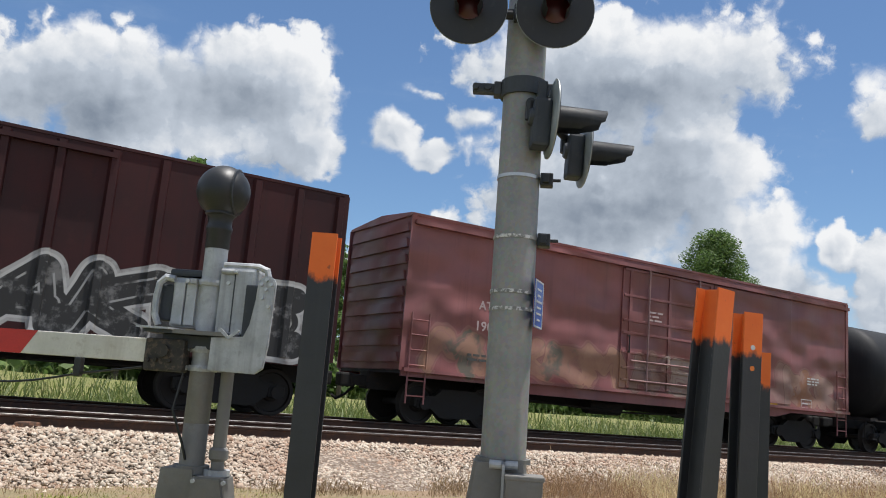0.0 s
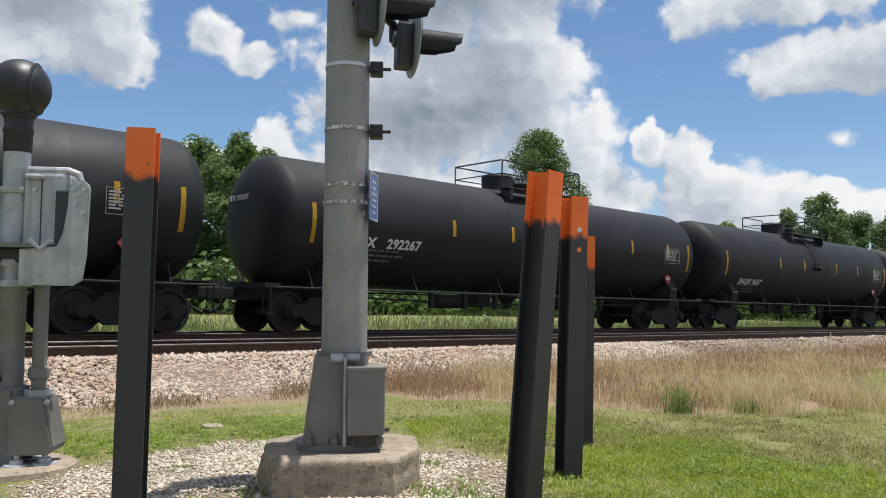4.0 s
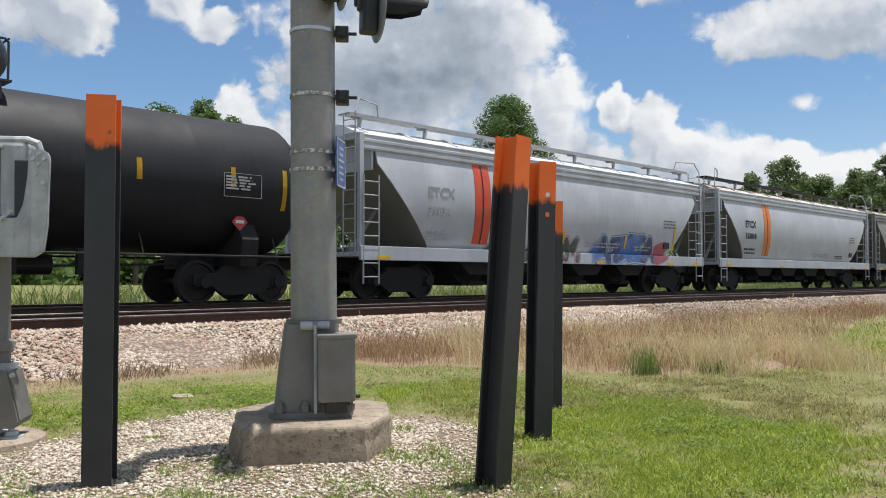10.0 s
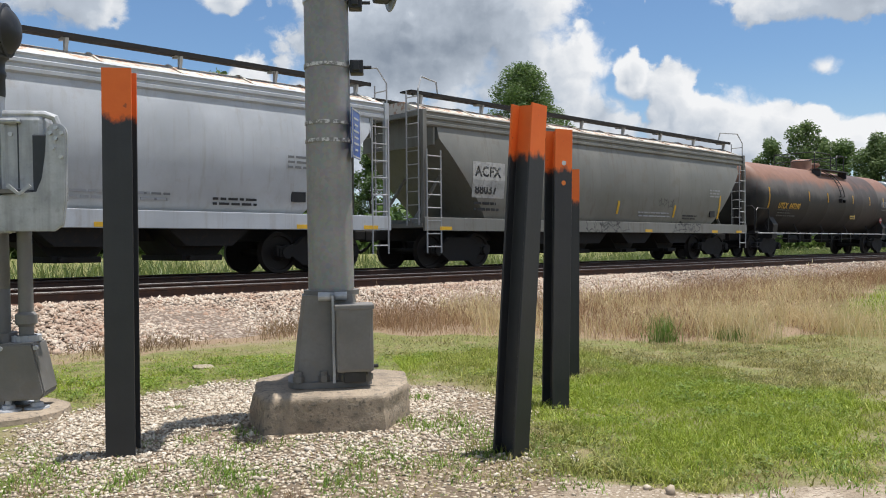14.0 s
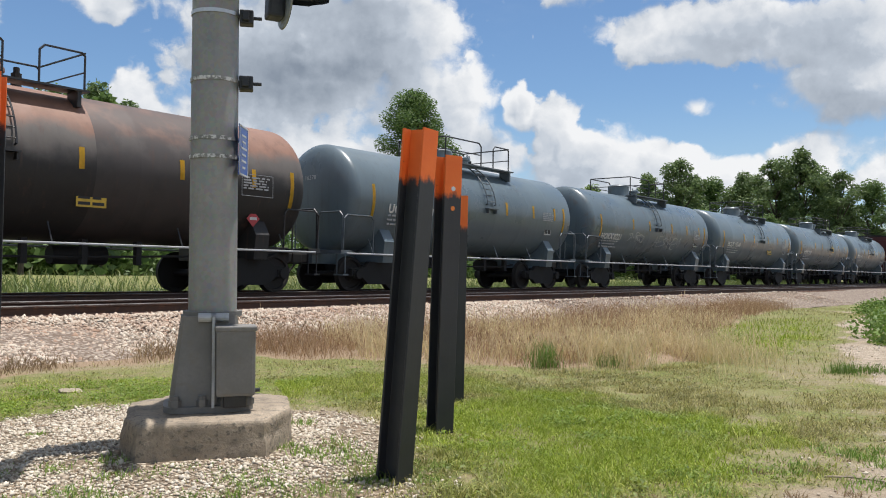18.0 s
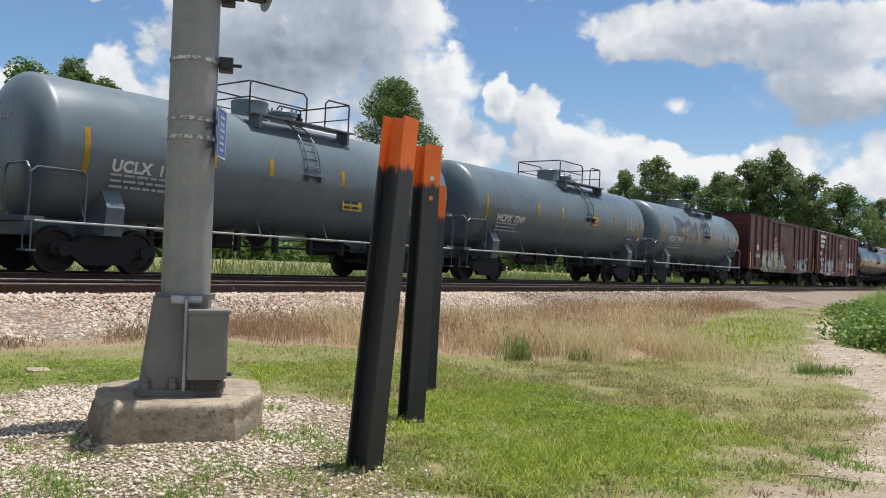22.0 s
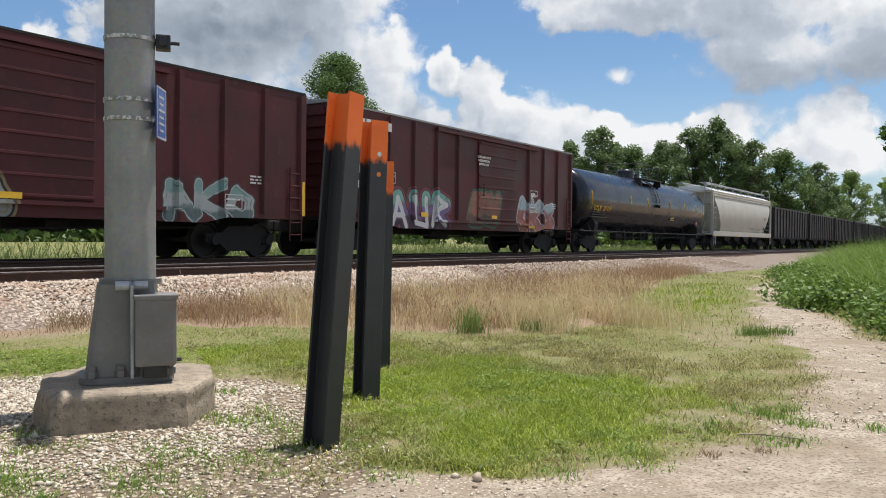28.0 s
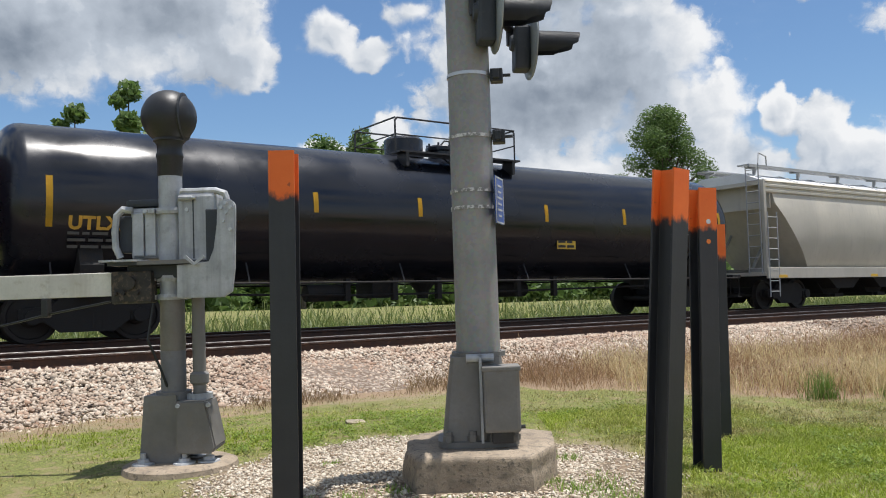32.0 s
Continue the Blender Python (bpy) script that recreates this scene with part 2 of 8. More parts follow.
def paint(name, colour, rough=0.5, metal=0.0, var=0.25, scale=2.0, worn=None, worn_amount=0.0, streak=None, streak_amount=0.0, bump=0.15, grain=60.0, dents=0.0, tags=(), shade=None, spec=0.5):
    """Paint or bare metal with blotches, grain, worn patches, runs of dirt or rust down the sides, and tags sprayed on."""

    def build(n, bsdf, where):
        big, small = n.noise(where, scale, 5.0), n.noise(where, grain, 3.0)
        dark = tuple(c * (1 - var) for c in colour)
        light = tuple(min(1.0, c * (1 + var * 0.7)) for c in colour)
        c = n.mix(n.ramp(big, 0.3, 0.7), dark, light)
        c = n.mix(n.math("MULTIPLY", n.ramp(small, 0.35, 0.75), 0.25), c, tuple(v * 0.7 for v in colour))
        r = n.ramp(big, 0.3, 0.7, rough - 0.08, rough + 0.1)
        # shadow below the door hood, painted into the colour: darker above a ragged edge
        if shade:
            x0, x1, z0, tint, much = shade
            x, _, z = n.add("SeparateXYZ", Vector=where).outputs
            edge = n.math("ADD", z, n.math("MULTIPLY", n.math("SUBTRACT", n.noise(where, 0.8, 4.0), 0.5), 1.6))
            patch = n.math("MULTIPLY", n.ramp(edge, z0 - 0.12, z0 + 0.12), n.math("MULTIPLY", n.ramp(x, x0 - 0.05, x0 + 0.05), n.ramp(x, x1 - 0.05, x1 + 0.05, 1.0, 0.0)))
            c = n.mix(n.math("MULTIPLY", patch, much), c, tint)
        if worn:
            patch = n.math("MULTIPLY", n.ramp(n.noise(where, scale * 3.1, 8.0, 0.65), 0.62 - worn_amount * 0.3, 0.7 - worn_amount * 0.25), min(1.0, worn_amount * 1.6))
            c = n.mix(patch, c, worn)
            r = n.math("ADD", r, n.math("MULTIPLY", patch, 0.2))
        if streak:
            run = n.noise(n.scaled(where, (7.0, 7.0, 0.35)), 1.0, 5.0, 0.65)
            run = n.math("MULTIPLY", n.ramp(run, 0.5, 0.72), streak_amount)
            c = n.mix(run, c, streak)
        for tag in tags:
            c = sprayed(n, c, where, *tag)
        n.put(bsdf.inputs["Base Color"], c)
        n.put(bsdf.inputs["Roughness"], r)
        if dents:
            height = n.math("ADD", n.math("MULTIPLY", small, 0.001), n.math("MULTIPLY", n.noise(n.scaled(where, (0.9, 1.0, 1.4)), 1.25, 0.0), dents))
            bumped(n, bsdf, height, 1.0, 0.3)
        elif bump:
            bumped(n, bsdf, small, bump, 0.004)

    return surface(name, build, Metallic=metal, Specular_IOR_Level=spec)


def plain(name, colour, rough=0.5, metal=0.0, **settings):
    return paint(name, colour, rough, metal, 0.12, 4.0, **settings)


M = {}
M["tank_black"] = paint("tank_black", (0.015, 0.0162, 0.019), 0.62, spec=0.28, var=0.3, scale=0.8, worn=(0.026, 0.026, 0.029), worn_amount=0.2, streak=(0.030, 0.030, 0.033), streak_amount=0.3)
M["tank_black_tagged"] = paint("tank_black_tagged", (0.015, 0.0162, 0.019), 0.62, spec=0.28, var=0.3, scale=0.8, worn=(0.026, 0.026, 0.029), worn_amount=0.2, streak=(0.030, 0.030, 0.033), streak_amount=0.3, tags=((1.0, 2.6, 1.5, 2.22, ((0.30, 0.32, 0.33),), (0.30, 0.32, 0.33), (0.02, 0.02, 0.022), 9, 5, 0.012, 0.008, 0.9, 0.22, 1.9), (1.05, 2.5, 1.45, 2.1, ((0.30, 0.32, 0.33),), (0.26, 0.28, 0.29), (0.02, 0.02, 0.022), 12, 4, 0.012, 0.008, 0.8, 0.25, 2.2)))
M["tank_glossy"] = paint("tank_glossy", (0.008, 0.010, 0.016), 0.22, var=0.25, scale=0.8, bump=0.02)
M["tank_grey"] = paint("tank_grey", (0.118, 0.155, 0.177), 0.32, var=0.12, scale=0.5, worn=(0.10, 0.095, 0.09), worn_amount=0.15, streak=(0.075, 0.085, 0.09), streak_amount=0.35)
M["tank_grey_tagged"] = paint("tank_grey_tagged", (0.118, 0.155, 0.177), 0.32, var=0.12, scale=0.5, worn=(0.10, 0.095, 0.09), worn_amount=0.15, streak=(0.075, 0.085, 0.09), streak_amount=0.35, tags=((-3.84, 0.73, 2.2, 3.25, ((0.02, 0.022, 0.024),), (0.03, 0.032, 0.034), (0.10, 0.12, 0.13), 38, 5, 0.10, 0.02, 0.8, 0.18, 1.5),))
M["tank_grey_dark"] = paint("tank_grey_dark", (0.105, 0.140, 0.162), 0.32, var=0.12, scale=0.7, worn=(0.12, 0.08, 0.05), worn_amount=0.22, streak=(0.07, 0.07, 0.07), streak_amount=0.5)
M["tank_grey_scrawl"] = paint("tank_grey_scrawl", (0.105, 0.140, 0.162), 0.32, var=0.12, scale=0.7, worn=(0.12, 0.08, 0.05), worn_amount=0.22, streak=(0.07, 0.07, 0.07), streak_amount=0.5, tags=((-0.23, 2.42, 1.75, 2.22, ((0.42, 0.45, 0.46),), (0.38, 0.40, 0.42), (0.115, 0.15, 0.175), 34, 7, 0.02, 0.012, 0.85, 0.15, 1.6), (-2.90, -1.40, 1.9, 2.3, ((0.42, 0.45, 0.46),), (0.38, 0.40, 0.42), (0.115, 0.15, 0.175), 35, 4, 0.02, 0.012, 0.8, 0.15, 1.6)))


def rusty_tank(n, bsdf, where):
    """Near-black below, bare rust along the crown, a grey weathered band between, darker where courses were repainted.
    """
    x, y, z = n.add("SeparateXYZ", Vector=where).outputs
    blot = n.noise(where, 0.9, 7.0, 0.62)
    course = n.add("TexWhiteNoise", noise_dimensions="1D", W=n.math("FLOOR", n.math("DIVIDE", n.math("ADD", x, 0.9), 1.55))).outputs["Value"]
    level = n.math("ADD", z, n.math("MULTIPLY", n.math("SUBTRACT", blot, 0.5), 1.1))
    near_black = n.mix(n.noise(where, 2.4, 6.0, 0.6), (0.011, 0.0105, 0.011), (0.028, 0.026, 0.025))
    grey = n.mix(n.noise(n.scaled(where, (2.5, 2.5, 0.6)), 1.0, 6.0), (0.075, 0.066, 0.06), (0.15, 0.132, 0.118))
    rust = n.mix(n.noise(where, 3.0, 7.0, 0.65), (0.15, 0.07, 0.045), (0.29, 0.16, 0.11))
    c = n.mix(n.ramp(level, 2.45, 2.95), near_black, grey)
    c = n.mix(n.ramp(level, 3.0, 3.4), c, rust)
    band = n.math("MULTIPLY", n.ramp(course, 0.70, 0.74), n.ramp(n.noise(where, 1.7, 5.0), 0.3, 0.55, 0.45, 0.85))
    c = n.mix(band, c, (0.05, 0.042, 0.04))
    run = n.math("MULTIPLY", n.ramp(n.noise(n.scaled(where, (6.0, 6.0, 0.4)), 1.0, 6.0, 0.65), 0.54, 0.72), 0.4)
    c = n.mix(run, c, (0.10, 0.05, 0.035))
    n.put(bsdf.inputs["Base Color"], c)
    bumped(n, bsdf, n.noise(where, 50.0, 4.0), 0.2, 0.004)


M["tank_rusty"] = surface("tank_rusty", rusty_tank, Roughness=0.6)
M["hopper_grey"] = paint("hopper_grey", (0.47, 0.50, 0.53), 0.45, var=0.14, scale=0.8, worn=(0.30, 0.22, 0.17), worn_amount=0.1, streak=(0.30, 0.27, 0.24), streak_amount=0.35)
M["hopper_tagged"] = paint("hopper_tagged", (0.47, 0.50, 0.53), 0.45, var=0.14, scale=0.8, worn=(0.30, 0.22, 0.17), worn_amount=0.1, streak=(0.30, 0.27, 0.24), streak_amount=0.35, tags=((-3.7, 0.5, 0.98, 1.75, ((0.02, 0.09, 0.05), (0.10, 0.02, 0.04), (0.012, 0.03, 0.03)), (0.50, 0.50, 0.50), (0.36, 0.16, 0.24), 22, 5, 0.15, 0.035, 0.95, 0.05, 1.15), (1.3, 5.0, 0.98, 1.95, ((0.06, 0.16, 0.42), (0.03, 0.045, 0.12)), (0.55, 0.58, 0.62), (0.07, 0.13, 0.32), 26, 4, 0.19, 0.03, 0.95, 0.06), (5.0, 5.6, 1.0, 1.8, ((0.40, 0.10, 0.13),), (0.36, 0.10, 0.12), (0.45, 0.25, 0.26), 24, 1, 0.22, 0.03, 0.75, 0.1)))
M["hopper_dirty"] = paint("hopper_dirty", (0.205, 0.205, 0.185), 0.5, var=0.22, scale=0.5, worn=(0.17, 0.14, 0.11), worn_amount=0.2, streak=(0.14, 0.115, 0.09), streak_amount=0.55, tags=((-1.9, 0.3, 1.0, 1.32, ((0.03, 0.03, 0.03),), (0.03, 0.03, 0.03), (0.16, 0.16, 0.15), 61, 6, 0.03, 0.015, 0.9, 0.5, 2.2), (3.2, 4.9, 0.98, 1.32, ((0.03, 0.03, 0.03),), (0.03, 0.03, 0.03), (0.16, 0.16, 0.15), 62, 5, 0.03, 0.015, 0.9, 0.5, 2.2), (2.2, 3.2, 1.85, 2.1, ((0.04, 0.04, 0.04),), (0.04, 0.04, 0.04), (0.16, 0.16, 0.15), 63, 5, 0.03, 0.015, 0.9, 0.5, 2.2)))
M["hopper_cream"] = paint("hopper_cream", (0.52, 0.49, 0.42), 0.5, var=0.12, scale=0.8, worn=(0.30, 0.25, 0.2), worn_amount=0.1, streak=(0.3, 0.28, 0.25), streak_amount=0.3)
M["hopper_roof"] = paint("hopper_roof", (0.62, 0.58, 0.50), 0.55, var=0.15, scale=1.5, worn=(0.35, 0.14, 0.06), worn_amount=0.45)
M["hopper_roof_white"] = paint("hopper_roof_white", (0.68, 0.69, 0.70), 0.5, var=0.1, scale=1.5, worn=(0.4, 0.3, 0.22), worn_amount=0.1)
M["box_maroon"] = paint("box_maroon", (0.064, 0.0145, 0.016), 0.5, spec=0.35, var=0.3, scale=0.8, worn=(0.11, 0.045, 0.035), worn_amount=0.2, streak=(0.05, 0.02, 0.018), streak_amount=0.5)
M["box_maroon_b"] = paint("box_maroon_b", (0.075, 0.0155, 0.017), 0.5, spec=0.35, var=0.3, scale=0.8, worn=(0.11, 0.045, 0.035), worn_amount=0.2, streak=(0.05, 0.02, 0.018), streak_amount=0.5,
                          tags=((-6.3, -1.7, 0.72, 2.12, ((0.035, 0.022, 0.04), (0.14, 0.11, 0.22), (0.16, 0.36, 0.30)), (0.04, 0.02, 0.035), (0.22, 0.045, 0.07), 45, (7, 0, 5, 1), 0.18, 0.03, 0.95, 0.03, 1.15, True, (0.52, 0.52, 0.52)),
                                (-0.35, 1.65, 1.0, 2.25, ((0.11, 0.035, 0.03), (0.27, 0.10, 0.075), (0.30, 0.12, 0.09)), (0.035, 0.09, 0.085), (0.05, 0.16, 0.09), 46, (6, 5), 0.2, 0.03, 0.9, 0.02, 1.0, True),
                                (3.1, 6.3, 0.70, 2.2, ((0.25, 0.07, 0.035), (0.20, 0.045, 0.035), (0.26, 0.34, 0.38)), (0.52, 0.53, 0.54), (0.10, 0.05, 0.05), 47, (7, 3, 2), 0.15, 0.022, 0.93, 0.09, 1.1, True)))
M["box_maroon_a"] = paint("box_maroon_a", (0.075, 0.0155, 0.017), 0.5, spec=0.35, var=0.3, scale=0.8, worn=(0.11, 0.045, 0.035), worn_amount=0.2, streak=(0.05, 0.02, 0.018), streak_amount=0.5,
                          tags=((-5.2, 0.05, 0.85, 2.2, ((0.27, 0.28, 0.265), (0.34, 0.35, 0.33), (0.42, 0.43, 0.40)), (0.016, 0.016, 0.018), (0.26, 0.20, 0.11), 42, (4, 0, 3, 0, 0), 0.135, 0.04, 0.96, 0.05, 1.2, True),
                                (3.4, 6.3, 0.85, 1.85, ((0.06, 0.10, 0.10), (0.30, 0.33, 0.32), (0.14, 0.26, 0.24)), (0.38, 0.41, 0.41), (0.05, 0.05, 0.05), 43, (0, 3, 7), 0.12, 0.03, 0.9, 0.12, 1.2, True)))
M["box_dark"] = paint("box_dark", (0.042, 0.0095, 0.0105), 0.55, spec=0.3, var=0.3, scale=0.8, worn=(0.065, 0.02, 0.018), worn_amount=0.2, streak=(0.02, 0.01, 0.01), streak_amount=0.4)
M["box_dark_tagged"] = paint("box_dark_tagged", (0.042, 0.0095, 0.0105), 0.55, spec=0.3, var=0.3, scale=0.8, worn=(0.065, 0.02, 0.018), worn_amount=0.2, streak=(0.02, 0.01, 0.01), streak_amount=0.4, tags=((0.4, 7.4, 1.08, 2.46, ((0.013, 0.013, 0.014),), (0.50, 0.50, 0.49), (0.42, 0.42, 0.41), 5, 5, 0.19, 0.035, 0.95, 0.03),))
# the patch over x -1.6 to 5.0 is the door hood's shadow, painted on
M["box_faded"] = paint("box_faded", (0.235, 0.085, 0.082), 0.5, var=0.25, scale=0.5, worn=(0.24, 0.12, 0.10), worn_amount=0.15, streak=(0.10, 0.04, 0.04), streak_amount=0.25, dents=0.7, shade=(-1.6, 5.0, 3.15, (0.10, 0.036, 0.036), 0.4),
                       tags=((-7.1, -1.7, 1.12, 2.15, ((0.28, 0.15, 0.10), (0.085, 0.105, 0.075), (0.33, 0.19, 0.12)), (0.21, 0.09, 0.075), (0.26, 0.125, 0.105), 6, 5, 0.20, 0.03, 0.75, 0.14),
                             (-1.3, 1.7, 1.18, 2.1, ((0.26, 0.17, 0.13), (0.12, 0.055, 0.05), (0.36, 0.30, 0.24)), (0.11, 0.045, 0.042), (0.25, 0.14, 0.11), 8, 4, 0.15, 0.03, 0.6, 0.08),
                             (2.5, 4.7, 1.15, 2.35, ((0.31, 0.19, 0.16), (0.26, 0.135, 0.115)), (0.15, 0.06, 0.055), (0.28, 0.15, 0.125), 9, 2, 0.19, 0.02, 0.6, 0.08),
                             (4.7, 7.0, 1.15, 2.25, ((0.34, 0.21, 0.15), (0.30, 0.135, 0.06), (0.33, 0.22, 0.18)), (0.14, 0.06, 0.055), (0.28, 0.15, 0.12), 7, 3, 0.16, 0.02, 0.7, 0.1)))
M["gondola_black"] = paint("gondola_black", (0.014, 0.013, 0.013), 0.6, var=0.3, scale=0.8, worn=(0.05, 0.035, 0.03), worn_amount=0.25)
M["under"] = paint("under", (0.017, 0.016, 0.016), 0.85, var=0.4, scale=3.0, worn=(0.05, 0.035, 0.025), worn_amount=0.3)
M["truck_iron"] = paint("truck_iron", (0.017, 0.016, 0.015), 0.85, var=0.4, scale=5.0, worn=(0.03, 0.022, 0.018), worn_amount=0.3)
M["wheel_steel"] = paint("wheel_steel", (0.025, 0.021, 0.019), 0.7, 0.2, var=0.3, scale=6.0)
M["rail_black"] = plain("rail_black", (0.02, 0.02, 0.022), 0.45)
M["trim_grey"] = paint("trim_grey", (0.10, 0.12, 0.135), 0.45, 0.1, var=0.25, scale=5.0)
M["grey_metal"] = plain("grey_metal", (0.36, 0.37, 0.38), 0.5)
M["white_paint"] = plain("white_paint", (0.75, 0.75, 0.73), 0.55)
M["letter_white"] = plain("letter_white", (0.62, 0.62, 0.60), 0.6, bump=0)
M["letter_pink"] = plain("letter_pink", (0.50, 0.40, 0.39), 0.6, bump=0)
M["letter_grey"] = plain("letter_grey", (0.34, 0.35, 0.36), 0.6, bump=0)
M["letter_slate"] = plain("letter_slate", (0.16, 0.17, 0.18), 0.6, bump=0)
M["letter_yellow"] = plain("letter_yellow", (0.62, 0.36, 0.05), 0.6, bump=0)
M["letter_dim"] = plain("letter_dim", (0.085, 0.085, 0.08), 0.6, bump=0)
M["letter_black"] = plain("letter_black", (0.02, 0.02, 0.022), 0.6, bump=0)
M["reflector"] = plain("reflector", (0.75, 0.45, 0.03), 0.4, bump=0)
M["stripe_orange"] = plain("stripe_orange", (0.72, 0.20, 0.03), 0.5, bump=0)
M["stripe_red"] = plain("stripe_red", (0.62, 0.08, 0.035), 0.5, bump=0)
M["sign_blue"] = plain("sign_blue", (0.02, 0.09, 0.42), 0.35, bump=0)
M["placard_red"] = plain("placard_red", (0.45, 0.05, 0.06), 0.5, bump=0)


def galvanised(n, bsdf, where):
    big = n.noise(where, 3.0, 6.0, 0.6)
    flake = n.add("TexVoronoi", Vector=where, Scale=45.0).outputs["Color"]
    run = n.ramp(n.noise(n.scaled(where, (9.0, 9.0, 0.5)), 1.0, 5.0), 0.45, 0.75)
    c = n.mix(n.ramp(big, 0.3, 0.7), (0.225, 0.228, 0.225), (0.305, 0.305, 0.295))
    c = n.mix(0.10, c, flake, "OVERLAY")
    c = n.mix(n.math("MULTIPLY", run, 0.4), c, (0.37, 0.35, 0.305))
    n.put(bsdf.inputs["Base Color"], c)
    n.put(bsdf.inputs["Roughness"], n.ramp(big, 0.3, 0.7, 0.5, 0.68))
    bumped(n, bsdf, n.noise(where, 80.0, 3.0), 0.12, 0.002)


M["galvanised"] = surface("galvanised", galvanised, Metallic=0.25)
M["aluminium"] = paint("aluminium", (0.46, 0.475, 0.49), 0.5, 0.3, var=0.25, scale=5.0, worn=(0.25, 0.25, 0.245), worn_amount=0.2, streak=(0.2, 0.195, 0.19), streak_amount=0.5)
M["cast_grey"] = paint("cast_grey", (0.195, 0.188, 0.176), 0.6, 0.2, var=0.22, scale=4.0, worn=(0.2, 0.18, 0.15), worn_amount=0.3, streak=(0.2, 0.19, 0.17), streak_amount=0.4)
M["signal_black"] = paint("signal_black", (0.018, 0.019, 0.021), 0.45, var=0.3, scale=5.0, worn=(0.06, 0.06, 0.06), worn_amount=0.15)
M["signal_back"] = paint("signal_back", (0.30, 0.33, 0.34), 0.5, 0.2, var=0.2, scale=5.0)
M["hood_grey"] = paint("hood_grey", (0.040, 0.047, 0.057), 0.6, var=0.3, scale=5.0, worn=(0.09, 0.09, 0.09), worn_amount=0.15)
M["socket_dark"] = paint("socket_dark", (0.05, 0.045, 0.04), 0.7, 0.2, var=0.4, scale=9.0, worn=(0.20, 0.15, 0.11), worn_amount=0.35)
M["band_worn"] = paint("band_worn", (0.26, 0.26, 0.25), 0.6, 0.3, var=0.2, scale=9.0, worn=(0.72, 0.72, 0.71), worn_amount=0.55)
M["tan_stone"] = paint("tan_stone", (0.36, 0.30, 0.22), 0.9, var=0.3, scale=9.0, bump=0.6, grain=40)
M["lens_red"] = surface("lens_red", lambda n, b, w: n.put(b.inputs["Base Color"], (0.05, 0.003, 0.005, 1)), Roughness=0.35)
M["post_black"] = paint("post_black", (0.010, 0.011, 0.013), 0.42, var=0.35, scale=4.0, worn=(0.03, 0.03, 0.032), worn_amount=0.25, streak=(0.035, 0.035, 0.036), streak_amount=0.35, bump=0.3, grain=40)
M["band_steel"] = plain("band_steel", (0.55, 0.56, 0.56), 0.35, 0.8)
M["patch_pale"] = paint("patch_pale", (0.46, 0.46, 0.44), 0.6, var=0.2, scale=3.0, worn=(0.27, 0.26, 0.24), worn_amount=0.4)
M["stripe_faded"] = paint("stripe_faded", (0.42, 0.24, 0.13), 0.6, var=0.3, scale=2.0, worn=(0.27, 0.26, 0.24), worn_amount=0.4)
M["old_rust"] = paint("old_rust", (0.10, 0.05, 0.035), 0.8, var=0.35, scale=6.0, worn=(0.2, 0.09, 0.05), worn_amount=0.4)
M["arm_white"] = paint("arm_white", (0.66, 0.64, 0.58), 0.55, var=0.12, scale=3.0, worn=(0.35, 0.3, 0.22), worn_amount=0.2, streak=(0.4, 0.36, 0.3), streak_amount=0.4)
M["arm_red"] = paint("arm_red", (0.50, 0.035, 0.03), 0.5, var=0.15, scale=3.0)


def post_paint(top):
    """Black bitumen paint with a sprayed orange head whose lower edge is ragged."""

    def build(n, bsdf, where):
        z = n.add("SeparateXYZ", Vector=where).outputs[2]
        edge = n.math("ADD", z, n.math("MULTIPLY", n.math("SUBTRACT", n.noise(n.scaled(where, (1, 1, 0.6)), 16.0, 4.0, 0.6), 0.5), 0.16))
        fac = n.ramp(edge, top - 0.285, top - 0.235)
        holes = n.ramp(n.noise(where, 13.0, 3.0), 0.68, 0.74)
        fac = n.math("SUBTRACT", fac, n.math("MULTIPLY", holes, 0.55), clamp=True)
        black = n.mix(n.noise(where, 5.0, 5.0), (0.0145, 0.016, 0.0195), (0.035, 0.037, 0.042))
        runs = n.ramp(n.noise(n.scaled(where, (20, 20, 0.8)), 1.0, 4.0), 0.5, 0.75)
        black = n.mix(n.math("MULTIPLY", runs, 0.2), black, (0.045, 0.045, 0.046))
        orange = n.mix(n.noise(where, 7.0, 5.0), (0.72, 0.115, 0.012), (0.85, 0.19, 0.03))
        n.put(bsdf.inputs["Base Color"], n.mix(fac, black, orange))
        n.put(bsdf.inputs["Roughness"], n.ramp(fac, 0, 1, 0.45, 0.6))
        bumped(n, bsdf, n.noise(where, 45.0, 4.0), 0.25, 0.003)

    return build


def concrete(n, bsdf, where):
    big, mid, pits = n.noise(where, 2.2, 6.0, 0.6), n.noise(where, 11.0, 7.0, 0.65), n.noise(where, 38.0, 5.0, 0.6)
    c = n.mix(n.ramp(big, 0.3, 0.7), (0.23, 0.185, 0.135), (0.37, 0.30, 0.22))
    c = n.mix(n.math("MULTIPLY", n.ramp(mid, 0.46, 0.66), 0.6), c, (0.15, 0.128, 0.10))
    c = n.mix(n.math("MULTIPLY", n.ramp(pits, 0.55, 0.66), 0.7), c, (0.085, 0.075, 0.062))
    n.put(bsdf.inputs["Base Color"], c)
    bumped(n, bsdf, n.math("ADD", pits, n.math("MULTIPLY", mid, 1.2)), 0.8, 0.01)


M["concrete"] = surface("concrete", concrete, Roughness=0.9)


